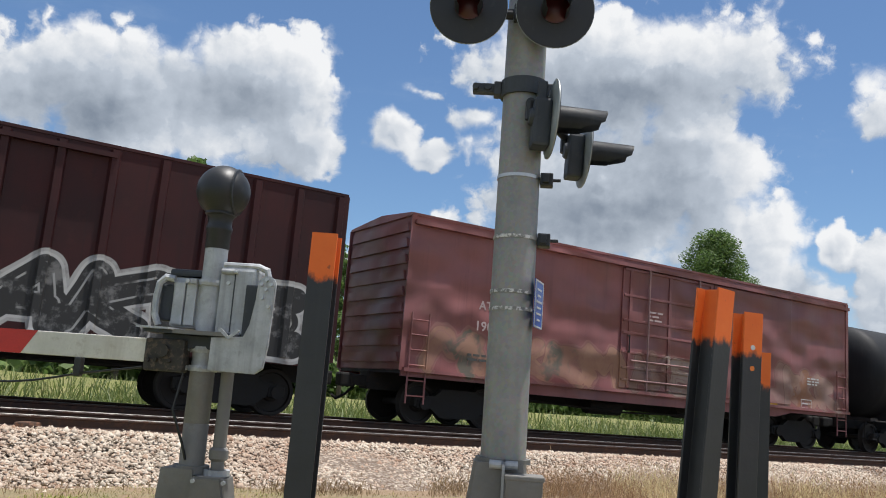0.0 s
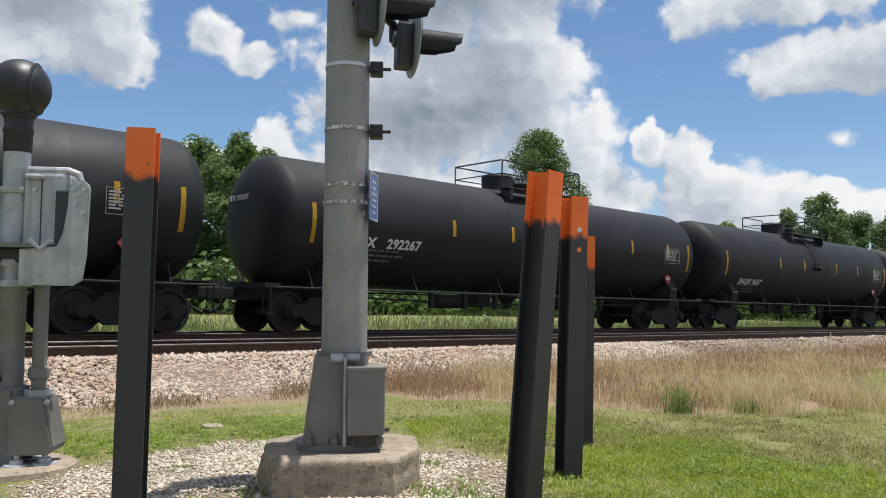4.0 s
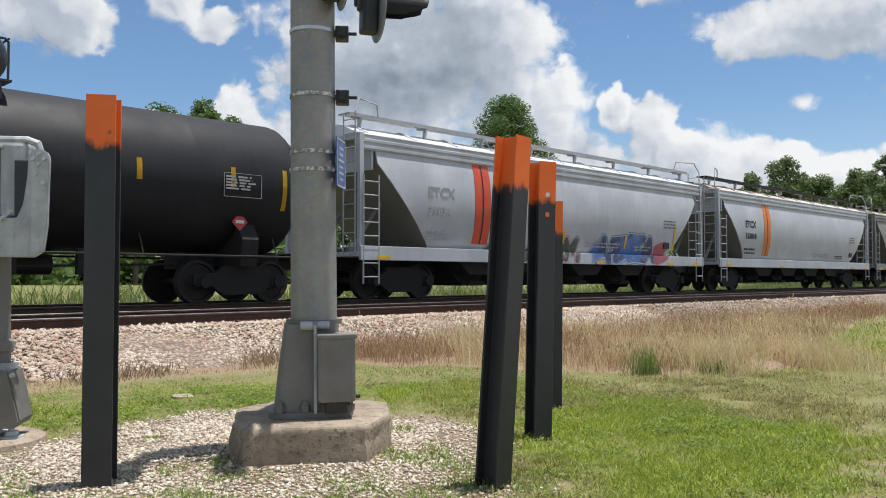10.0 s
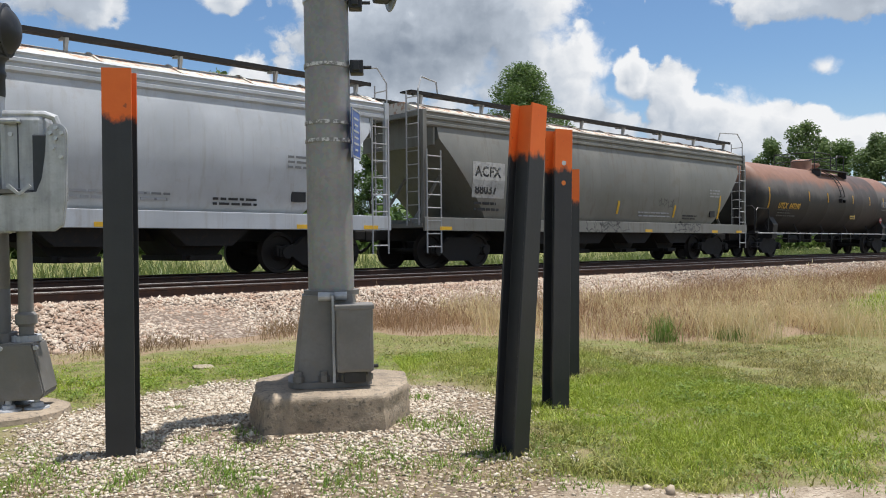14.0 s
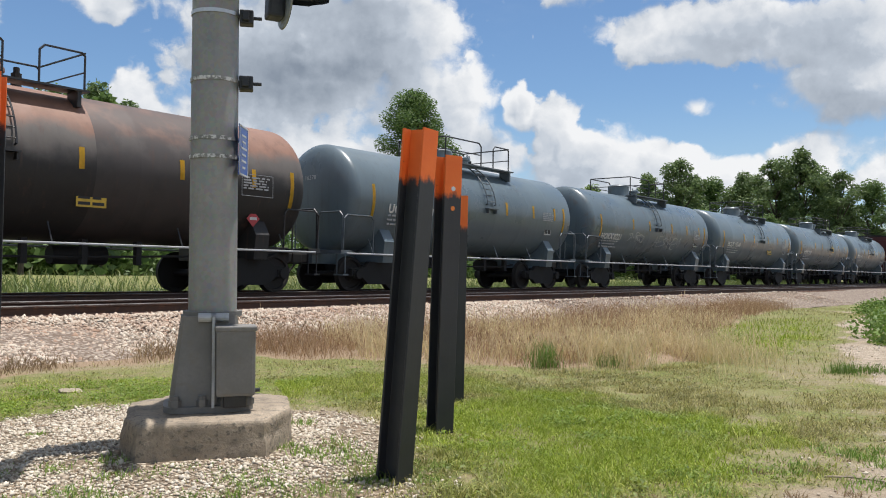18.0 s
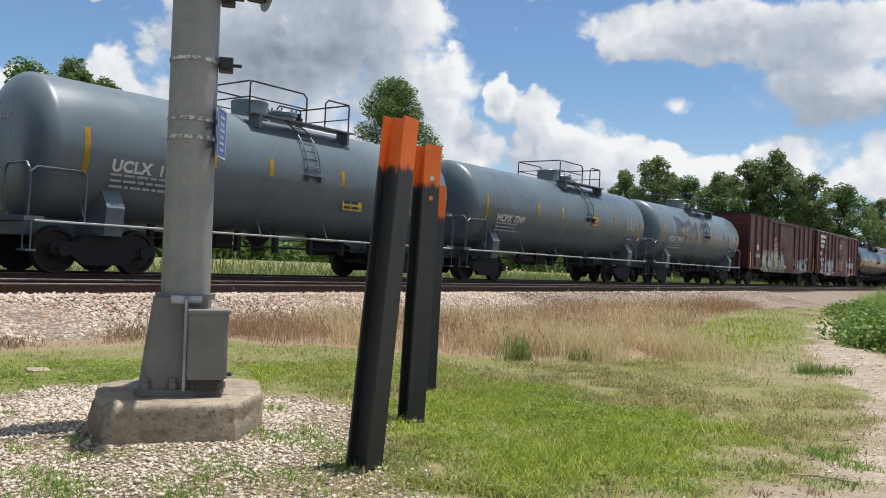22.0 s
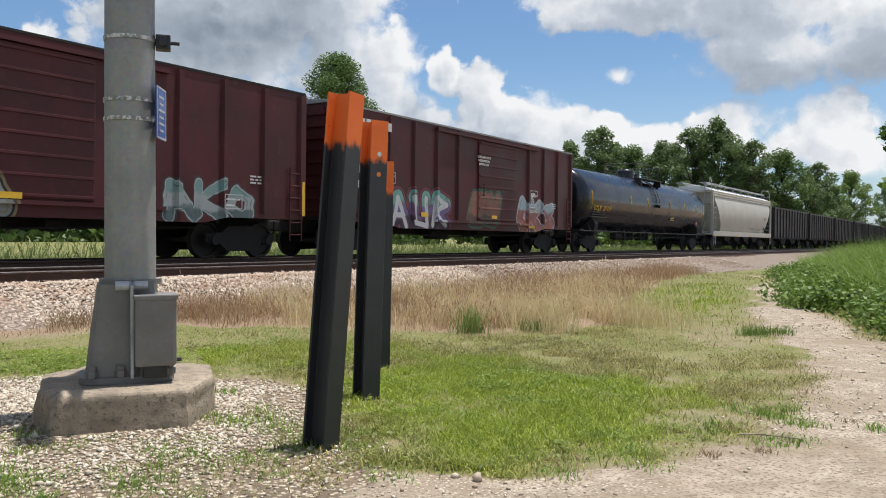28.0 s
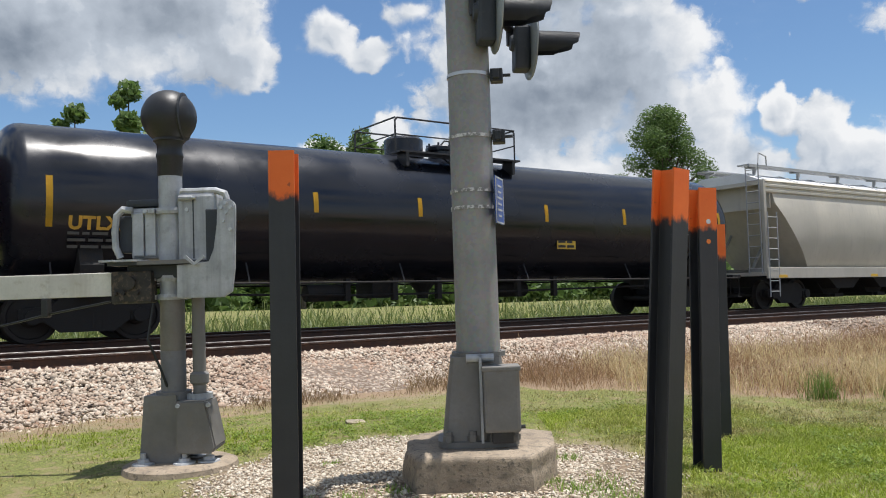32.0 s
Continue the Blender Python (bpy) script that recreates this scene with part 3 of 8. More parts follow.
def stone_look(name, cols, rust=0.0):
    def build(n, bsdf, where):
        r = n.add("NewGeometry").outputs["Random Per Island"]
        c = n.mix(n.ramp(r, 0.0, 0.5, smooth=False), cols[0], cols[1])
        c = n.mix(n.ramp(r, 0.5, 1.0, smooth=False), c, cols[2])
        c = n.mix(n.math("MULTIPLY", n.noise(where, 60.0, 4.0), 0.5), c, tuple(v * 0.6 for v in cols[0]))
        if rust:
            c = n.mix(n.math("MULTIPLY", n.ramp(n.noise(where, 0.7, 3.0), 0.4, 0.7), rust), c, (0.28, 0.14, 0.08))
        n.put(bsdf.inputs["Base Color"], c)
        bumped(n, bsdf, n.noise(where, 90.0, 3.0), 0.3, 0.004)

    return surface(name, build, Roughness=0.88)


M["ballast_stone"] = stone_look("ballast_stone", ((0.31, 0.245, 0.185), (0.70, 0.615, 0.505), (0.35, 0.225, 0.15)), 0.42)
M["gravel_stone"] = stone_look("gravel_stone", ((0.38, 0.31, 0.225), (0.78, 0.705, 0.58), (0.27, 0.185, 0.115)))


def loose_stone(n, bsdf, where):
    r = n.add("ObjectInfo").outputs["Random"]
    c = n.mix(r, (0.40, 0.33, 0.25), (0.76, 0.69, 0.58))
    c = n.mix(n.noise(where, 60.0, 4.0), c, n.mix(r, (0.36, 0.34, 0.30), (0.40, 0.35, 0.30)))
    n.put(bsdf.inputs["Base Color"], c)
    bumped(n, bsdf, n.noise(where, 90.0, 3.0), 0.3, 0.004)


M["loose_stone"] = surface("loose_stone", loose_stone, Roughness=0.88)


def leaf_look(name, a, b, c, rough=0.55, through=0.42, faded=None):
    def build(n, bsdf, where):
        r = n.add("NewGeometry").outputs["Random Per Island"]
        col = n.mix(n.ramp(r, 0.0, 0.6, smooth=False), a, b)
        col = n.mix(n.ramp(r, 0.75, 1.0, smooth=False), col, c)
        col = n.mix(n.math("MULTIPLY", n.ramp(n.noise(where, 0.5, 3.0), 0.35, 0.7), 0.45), col, a)
        if faded:
            dull = n.mix(n.ramp(r, 0.1, 0.9, smooth=False), faded[0], faded[1])
            col = n.mix(n.add("Attribute", attribute_name="tone").outputs["Fac"], col, dull)
        n.put(bsdf.inputs["Base Color"], col)
        back = n.add("BsdfTranslucent", Color=col)
        both = n.add("MixShader", Fac=through)
        n.put(both.inputs[1], bsdf.outputs[0]), n.put(both.inputs[2], back.outputs[0])
        n.put(n.tree.nodes["Material Output"].inputs[0], both.outputs[0])

    return surface(name, build, Roughness=rough)


M["leaf_tree"] = leaf_look("leaf_tree", (0.08, 0.142, 0.04), (0.135, 0.215, 0.058), (0.21, 0.29, 0.095))
M["leaf_dark"] = leaf_look("leaf_dark", (0.095, 0.148, 0.055), (0.155, 0.222, 0.075), (0.225, 0.29, 0.11))
M["leaf_bright"] = leaf_look("leaf_bright", (0.11, 0.19, 0.04), (0.17, 0.26, 0.055), (0.25, 0.31, 0.09))
M["leaf_bush"] = leaf_look("leaf_bush", (0.095, 0.17, 0.03), (0.165, 0.26, 0.048), (0.30, 0.38, 0.12))
M["blade_green"] = leaf_look("blade_green", (0.15, 0.21, 0.016), (0.35, 0.45, 0.042), (0.54, 0.58, 0.13), faded=((0.145, 0.13, 0.042), (0.47, 0.42, 0.18)))
M["leaf_clover"] = leaf_look("leaf_clover", (0.10, 0.165, 0.016), (0.22, 0.325, 0.034), (0.36, 0.44, 0.09), faded=((0.10, 0.105, 0.033), (0.29, 0.28, 0.11)))
M["blade_mixed"] = leaf_look("blade_mixed", (0.22, 0.19, 0.07), (0.38, 0.33, 0.13), (0.56, 0.47, 0.26))
M["blade_dry"] = leaf_look("blade_dry", (0.20, 0.115, 0.062), (0.37, 0.245, 0.135), (0.60, 0.47, 0.29), 0.7)
M["blade_tall"] = leaf_look("blade_tall", (0.12, 0.21, 0.035), (0.23, 0.34, 0.06), (0.40, 0.46, 0.15))
M["blade_bank"] = leaf_look("blade_bank", (0.085, 0.125, 0.035), (0.16, 0.21, 0.06), (0.30, 0.31, 0.13))
M["blade_brown"] = leaf_look("blade_brown", (0.17, 0.11, 0.062), (0.27, 0.19, 0.105), (0.40, 0.31, 0.18), 0.8)
M["blade_straw"] = leaf_look("blade_straw", (0.52, 0.41, 0.22), (0.72, 0.60, 0.37), (0.45, 0.42, 0.17), 0.7)
M["bark"] = paint("bark", (0.10, 0.08, 0.06), 0.9, var=0.4, scale=4.0, bump=0.6, grain=18)


def ground_look(n, bsdf, where):
    """Soil, worn lawn, gravel and pale dirt, laid out by the sheet's own layers."""

    def layer(name):
        return n.add("Attribute", attribute_name=name).outputs["Fac"]

    fine, mid, wide = n.noise(where, 45.0, 5.0, 0.65), n.noise(where, 6.0, 6.0, 0.62), n.noise(where, 0.7, 4.0)
    ragged = n.math("SUBTRACT", n.noise(where, 2.6, 9.0, 0.68), 0.5)
    soil = n.mix(mid, (0.17, 0.14, 0.075), (0.30, 0.255, 0.145))
    grass = n.mix(n.ramp(fine, 0.3, 0.7), (0.06, 0.07, 0.018), (0.23, 0.25, 0.06))
    grass = n.mix(n.ramp(mid, 0.5, 0.64), grass, (0.23, 0.185, 0.095))
    grass = n.mix(n.math("MULTIPLY", n.ramp(wide, 0.48, 0.66), 0.7), grass, (0.21, 0.19, 0.08))
    c = n.mix(n.ramp(n.math("ADD", layer("grass"), n.math("MULTIPLY", ragged, 1.3)), 0.3, 0.6), soil, grass)
    dirt = n.mix(n.ramp(mid, 0.3, 0.7), (0.28, 0.225, 0.165), (0.45, 0.375, 0.29))
    dirt = n.mix(n.ramp(fine, 0.5, 0.6), dirt, (0.19, 0.145, 0.10))
    dirt = n.mix(n.math("MULTIPLY", n.ramp(n.noise(where, 1.6, 5.0, 0.6), 0.46, 0.64), 0.65), dirt, (0.25, 0.195, 0.13))
    grit = n.add("TexVoronoi", Vector=where, Scale=42.0)
    dirt = n.mix(n.math("MULTIPLY", n.ramp(grit.outputs["Distance"], 0.32, 0.2), n.ramp(n.noise(where, 0.9, 3.0), 0.45, 0.6)), dirt, (0.55, 0.49, 0.40))
    c = n.mix(n.ramp(n.math("ADD", layer("dirt"), n.math("MULTIPLY", ragged, 1.3)), 0.42, 0.62), c, dirt)
    cell = n.add("TexVoronoi", Vector=where, Scale=36.0)
    pebble = n.mix(n.add("SeparateColor", Color=cell.outputs["Color"]).outputs[0], (0.36, 0.29, 0.205), (0.60, 0.52, 0.40))
    pebble = n.mix(n.ramp(cell.outputs["Distance"], 0.28, 0.55), pebble, (0.15, 0.112, 0.075))
    pebble = n.mix(n.math("MULTIPLY", n.ramp(n.noise(where, 2.2, 6.0, 0.65), 0.5, 0.62), 0.75), pebble, (0.24, 0.175, 0.115))
    c = n.mix(n.ramp(n.math("ADD", layer("gravel"), n.math("MULTIPLY", ragged, 0.9)), 0.4, 0.6), c, pebble)
    straw = n.mix(fine, (0.17, 0.115, 0.07), (0.36, 0.26, 0.165))
    c = n.mix(n.ramp(n.math("ADD", layer("dry"), n.math("MULTIPLY", ragged, 1.0)), 0.4, 0.65), c, straw)
    n.put(bsdf.inputs["Base Color"], c)
    bumped(n, bsdf, n.math("ADD", fine, n.math("MULTIPLY", mid, 2.0)), 0.6, 0.03)


M["ground"] = surface("ground", ground_look, Roughness=0.95)


def ballast_look(n, bsdf, where):
    cell = n.add("TexVoronoi", Vector=where, Scale=17.0)
    c = n.mix(n.add("SeparateColor", Color=cell.outputs["Color"]).outputs[0], (0.17, 0.13, 0.10), (0.40, 0.335, 0.27))
    c = n.mix(n.ramp(cell.outputs["Distance"], 0.35, 0.7), c, (0.16, 0.115, 0.085))
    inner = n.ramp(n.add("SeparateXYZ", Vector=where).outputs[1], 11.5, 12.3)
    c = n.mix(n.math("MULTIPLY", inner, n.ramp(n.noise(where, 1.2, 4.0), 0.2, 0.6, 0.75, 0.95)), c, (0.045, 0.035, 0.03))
    n.put(bsdf.inputs["Base Color"], c)
    bumped(n, bsdf, n.math("SUBTRACT", 1.0, cell.outputs["Distance"]), 0.9, 0.05)


M["ballast"] = surface("ballast", ballast_look, Roughness=0.95)
M["rail_rust"] = paint("rail_rust", (0.060, 0.030, 0.020), 0.75, var=0.3, scale=3.0, worn=(0.13, 0.06, 0.035), worn_amount=0.3)
M["rail_head"] = plain("rail_head", (0.24, 0.225, 0.21), 0.5, 0.8)
M["tie_wood"] = paint("tie_wood", (0.11, 0.065, 0.045), 0.9, var=0.4, scale=5.0, worn=(0.30, 0.14, 0.08), worn_amount=0.4, bump=0.5, grain=25)
M["rod_pale"] = paint("rod_pale", (0.27, 0.16, 0.15), 0.5, var=0.3, scale=3.0)
M["plate_yellow"] = paint("plate_yellow", (0.62, 0.40, 0.04), 0.5, var=0.2, scale=6.0)

# ---- mesh helpers ----
def part(name, bm, material, parent=None, label="", smooth=False):
    """Links a bmesh as one mesh object, under a thing or a part."""
    mesh = bpy.data.meshes.new(name)
    bm.normal_update()
    bm.to_mesh(mesh)
    bm.free()
    if smooth:
        mesh.shade_smooth()
        mesh.set_sharp_from_angle(angle=radians(38))
    mesh.materials.append(M[material] if isinstance(material, str) else material)
    ob = new(name, mesh)
    ob.parent = parent
    return tagged(ob, label)


def raw_mesh(name, verts, faces, material):
    mesh = bpy.data.meshes.new(name)
    verts, faces = np.asarray(verts, np.float32), np.asarray(faces, np.int32)
    k = faces.shape[1]
    mesh.vertices.add(len(verts)), mesh.loops.add(faces.size), mesh.polygons.add(len(faces))
    mesh.vertices.foreach_set("co", verts.ravel())
    mesh.loops.foreach_set("vertex_index", faces.ravel())
    mesh.polygons.foreach_set("loop_start", np.arange(0, faces.size, k, dtype=np.int32))
    mesh.update(calc_edges=True)
    mesh.materials.append(M[material] if isinstance(material, str) else material)
    return mesh


def thing(name, label, category, group="", at=None):
    ob = tagged(new(name), label, category, group)
    ob.empty_display_size = 0.3
    if at is not None:
        ob.matrix_basis = at
    return ob


def add_box(bm, x0, x1, y0, y1, z0, z1, bevel=0.0, m=None):
    made = bmesh.ops.create_cube(bm, size=1.0)["verts"]
    for v in made:
        v.co = Vector((x0 if v.co.x < 0 else x1, y0 if v.co.y < 0 else y1, z0 if v.co.z < 0 else z1))
    if bevel:
        edges = list({e for v in made for e in v.link_edges})
        got = bmesh.ops.bevel(bm, geom=edges, offset=bevel, segments=2, affect="EDGES", profile=0.6)
        made = got["verts"] if not made[0].is_valid else [v for v in got["verts"]]
    if m is not None:
        bmesh.ops.transform(bm, matrix=m, verts=[v for v in made if v.is_valid])
    return bm


def add_rod(bm, a, b, r, seg=8, r2=None, caps=True):
    a, b = Vector(a), Vector(b)
    along = b - a
    m = Matrix.Translation((a + b) / 2) @ along.to_track_quat("Z", "Y").to_matrix().to_4x4()
    bmesh.ops.create_cone(bm, cap_ends=caps, segments=seg, radius1=r, radius2=r if r2 is None else r2, depth=along.length, matrix=m)
    return bm


def add_tube(bm, pts, r, seg=6):
    """One bent tube through the points, with closed ends."""
    pts = [Vector(p) for p in pts]
    way = [(b - a).normalized() for a, b in zip(pts, pts[1:])]
    side = way[0].orthogonal().normalized()
    rings = []
    for k, p in enumerate(pts):
        ahead, behind = way[min(k, len(way) - 1)], way[max(k - 1, 0)]
        along = (ahead + behind).normalized() if (ahead + behind).length > 1e-4 else ahead
        side = (side - along * side.dot(along)).normalized()
        up = along.cross(side)
        grow = r / max(0.5, along.dot(ahead))
        rings.append([bm.verts.new(p + side * grow * math.cos(2 * math.pi * q / seg) + up * grow * math.sin(2 * math.pi * q / seg)) for q in range(seg)])
    for p, q in zip(rings, rings[1:]):
        for k in range(seg):
            j = (k + 1) % seg
            bm.faces.new((p[k], p[j], q[j], q[k]))
    bm.faces.new(rings[0][::-1]), bm.faces.new(rings[-1])
    return bm


def add_lathe(bm, profile, axis="Z", seg=24, centre=(0, 0, 0), m=None):
    """Turns a profile of (radius, along) round an axis; closes ends that lie on it."""
    rings = []
    c = Vector(centre)
    for r, a in profile:
        if r < 1e-6:
            p = {"X": (a, 0, 0), "Y": (0, a, 0), "Z": (0, 0, a)}[axis]
            rings.append([bm.verts.new(c + Vector(p))])
            continue
        ring = []
        for k in range(seg):
            u, v = r * math.cos(2 * math.pi * k / seg), r * math.sin(2 * math.pi * k / seg)
            p = {"X": (a, u, v), "Y": (v, a, u), "Z": (u, v, a)}[axis]
            ring.append(bm.verts.new(c + Vector(p)))
        rings.append(ring)
    for p, q in zip(rings, rings[1:]):
        for k in range(seg):
            j = (k + 1) % seg
            if len(p) == 1 and len(q) > 1:
                bm.faces.new((p[0], q[k], q[j])[::-1])
            elif len(q) == 1 and len(p) > 1:
                bm.faces.new((p[k], p[j], q[0]))
            elif len(p) > 1:
                bm.faces.new((p[k], p[j], q[j], q[k]))
    bmesh.ops.recalc_face_normals(bm, faces=bm.faces)
    if m is not None:
        bmesh.ops.transform(bm, matrix=m, verts=[v for ring in rings for v in ring])
    return bm


def add_prism(bm, outline, y0, y1, axis="Y"):
    """A plate: an outline in the plane across the axis, thick from y0 to y1."""
    def at(p, a):
        return {"X": (a, p[0], p[1]), "Y": (p[0], a, p[1]), "Z": (p[0], p[1], a)}[axis]
    front, back = [bm.verts.new(at(p, y0)) for p in outline], [bm.verts.new(at(p, y1)) for p in outline]
    bm.faces.new(front), bm.faces.new(back[::-1])
    for k in range(len(outline)):
        j = (k + 1) % len(outline)
        bm.faces.new((front[k], back[k], back[j], front[j]))
    bmesh.ops.recalc_face_normals(bm, faces=bm.faces)
    return bm


def mesh_bm():
    return bmesh.new()


LETTERS = {}


def lettering(text, size, material, parent, at, name="lettering", bold=0.0, wide=1.0):
    """Raised letters in the built-in font, as a mesh that stands on the x-z plane of its parent and faces -y."""
    key = (text, size, material, bold, wide)
    if key not in LETTERS:
        curve = bpy.data.curves.new(name, "FONT")
        curve.body, curve.size, curve.extrude, curve.offset, curve.space_character = text, size, 0.002, bold, 1.06
        curve.resolution_u = 3
        ob = bpy.data.objects.new(name, curve)
        scene.collection.objects.link(ob)
        bpy.context.view_layer.update()
        mesh = bpy.data.meshes.new_from_object(ob.evaluated_get(bpy.context.evaluated_depsgraph_get()))
        bpy.data.objects.remove(ob)
        bpy.data.curves.remove(curve)
        mesh.materials.clear()
        mesh.materials.append(M[material])
        LETTERS[key] = mesh
    ob = new(name, LETTERS[key])
    ob.parent = parent
    ob.matrix_basis = Matrix.Translation(at) @ pose(0, 0, 0, 90) @ Matrix.Diagonal((wide, 1, 1, 1))
    return ob


def lines_of_print(parent, x, z, y, width, rows, material="letter_white", height=0.05, gap=0.10, seed=1, name="small_print"):
    """Print too small to read: plain bars, word by word."""
    rnd = random.Random(seed)
    bm = mesh_bm()
    for k in range(rows):
        u = x
        end = x + width * rnd.uniform(0.65, 1.0)
        while u < end:
            w = rnd.uniform(0.08, 0.3)
            add_box(bm, u, min(u + w, end), y, y + 0.006, z - k * gap - height, z - k * gap)
            u += w + 0.05
    return part(name, bm, material, parent)

# ---- the lie of the land ----
# Track space: x along the rails towards the far end, y away from the road side, z up from the level of the crossing.
ALONG, AWAY, UP = Vector((0.8250, 0.5650, -0.0126)).normalized(), Vector((-0.5650, 0.8251, 0.0)).normalized(), None
UP = ALONG.cross(AWAY).normalized()
TRACK = Matrix((ALONG, AWAY, UP)).transposed().to_4x4()
NEAR_TRACK, FAR_TRACK = 12.72, 16.75      # centre lines
RAIL_TOP, TRAIN_RAIL_TOP = 0.565, 0.58


def smooth(a, lo, hi):
    t = np.clip((np.asarray(a, float) - lo) / (hi - lo), 0, 1)
    return t * t * (3 - 2 * t)


def rolling(x, y, size, seed):
    """Soft value noise for numpy arrays."""
    rng = np.random.RandomState(seed)
    table = rng.rand(64, 64)
    u, v = np.asarray(x, float) / size + 1000.3, np.asarray(y, float) / size + 1000.7
    i, j = np.floor(u).astype(int), np.floor(v).astype(int)
    a, b = u - i, v - j
    a, b = a * a * (3 - 2 * a), b * b * (3 - 2 * b)
    t = lambda p, q: table[p % 64, q % 64]
    return (t(i, j) * (1 - a) + t(i + 1, j) * a) * (1 - b) + (t(i, j + 1) * (1 - a) + t(i + 1, j + 1) * a) * b


def to_track(x, y):
    return x * ALONG.x + y * ALONG.y, x * AWAY.x + y * AWAY.y


def ground_height(x, y):
    s, w = to_track(np.asarray(x, float), np.asarray(y, float))
    fall = np.maximum(smooth(w, 6.5, 10.5), smooth(s, 14, 34))
    z = -0.0152 * s * fall
    z = z + 0.05 * (rolling(x, y, 2.3, 1) - 0.5) * smooth(np.hypot(x - 0.2, y - 5.2), 0.5, 3.0) * (1 - 0.6 * smooth(w, 9, 11))
    z = z + 0.018 * (rolling(x, y, 0.45, 2) - 0.5)
    z = z + 1.3 * smooth(w, 21, 45) * (rolling(x, y, 25, 3) * 0.4 + 0.3)
    z = z + 0.04 * np.exp(-(((x - 0.15) / 1.6) ** 2 + ((y - 5.4) / 1.3) ** 2)) + 0.045 * np.exp(-(((x - 0.15) / 0.95) ** 2 + ((y - 5.15) / 0.75) ** 2))
    return z


def masks(x, y):
    """How much of each ground cover lies at a place: gravel, dirt, dry weeds, grass."""
    x, y = np.asarray(x, float), np.asarray(y, float)
    s, w = to_track(x, y)
    wob = 0.9 * (rolling(x, y, 0.9, 5) - 0.5) + 0.45 * (rolling(x, y, 0.3, 6) - 0.5)
    gx, gy = (x + 0.25) / 1.55, (y - 5.35) / 1.75
    gravel = smooth(1.0 - np.hypot(gx, gy) + 0.28 * wob, -0.12, 0.22)
    gravel = np.maximum(gravel, 0.75 * smooth(1.0 - np.hypot((x + 0.6) / 2.2, (y - 3.9) / 0.95) + 0.3 * wob, -0.1, 0.3))
    # the dirt track that comes in from the front, swings round the grass and leaves along the rails
    ys = [3.0, 3.6, 4.24, 5.2, 6.2, 7.1, 9.7, 13.1, 17.1, 22.0]
    left, right = np.interp(y, ys, [2.9, 3.5, 4.15, 4.8, 6.2, 7.0, 8.85, 12.1, 16.6, 20.6]), np.interp(y, ys, [9.0, 8.4, 7.6, 7.3, 7.5, 7.95, 9.55, 12.95, 17.8, 22.0])
    road = smooth(np.minimum(x - left - 0.1, right - x + 0.1) + 0.75 * wob + 0.3 * (rolling(x, y, 1.6, 15) - 0.5), -0.55, 0.5) * smooth(y, 1.0, 2.0) * (1 - smooth(y, 22, 26))
    edge = np.interp(x, [0.2, 0.9, 1.15, 1.5, 1.85, 2.3, 3.1, 3.6], [3.2, 3.45, 3.75, 3.55, 3.38, 3.48, 3.46, 3.7])
    front = smooth(edge - y + 0.3 * wob, -0.12, 0.2) * smooth(x, 0.2, 1.0)
    dirt = np.maximum(road, front)
    low = np.interp(x, [-6.0, 0.6, 1.1, 2.2, 3.4, 3.9, 4.9, 6.0, 7.6, 9.4, 13.4, 30.0], [7.9, 10.9, 10.1, 9.1, 8.7, 8.2, 8.3, 9.0, 10.8, 12.9, 17.3, 35.0])
    dry = smooth(y - low + 0.8 * wob, -0.3, 0.55) * (1 - smooth(w, 10.7, 11.4)) * smooth(s - 4.2 + wob, -0.6, 1.6)
    dry = np.maximum(dry, 0.55 * smooth(w - 8.3 + 0.5 * wob, -0.3, 0.4) * (1 - smooth(w, 9.6, 10.3)))
    grass = np.clip(1 - gravel * 0.85 - dirt - dry * 0.8, 0, 1) * (0.72 + 0.5 * (rolling(x, y, 1.7, 8) - 0.35)) * (1 - 0.4 * smooth(1.5 - np.abs(x - left + 0.7), 0, 1.4) * (1 - smooth(y, 9, 11)))
    return gravel, dirt, dry, np.clip(grass, 0, 1)


def greenness(x, y):
    """How fresh the lawn is: lush in front, along the ballast and by the far bend of the track, faded between."""
    wob = 0.9 * (rolling(x, y, 0.8, 71) - 0.5) + 0.5 * (rolling(x, y, 0.25, 72) - 0.5)
    patch = lambda cx, cy, rx, ry, shear=0.0: smooth(1.0 - np.hypot((x - cx - shear * (y - cy)) / rx, (y - cy) / ry) + 0.55 * wob, -0.12, 0.5)
    fresh = np.maximum(patch(2.35, 5.0, 1.45, 2.1, 0.12), 1.15 * patch(-1.2, 7.6, 3.4, 1.2, 0.2))
    fresh = np.maximum(np.maximum(fresh, 0.6 * patch(1.6, 7.4, 1.6, 1.2)), patch(9.6, 12.0, 1.5, 3.2, 0.95))
    return np.clip(fresh + 0.10 * wob, 0.0, 1.0)


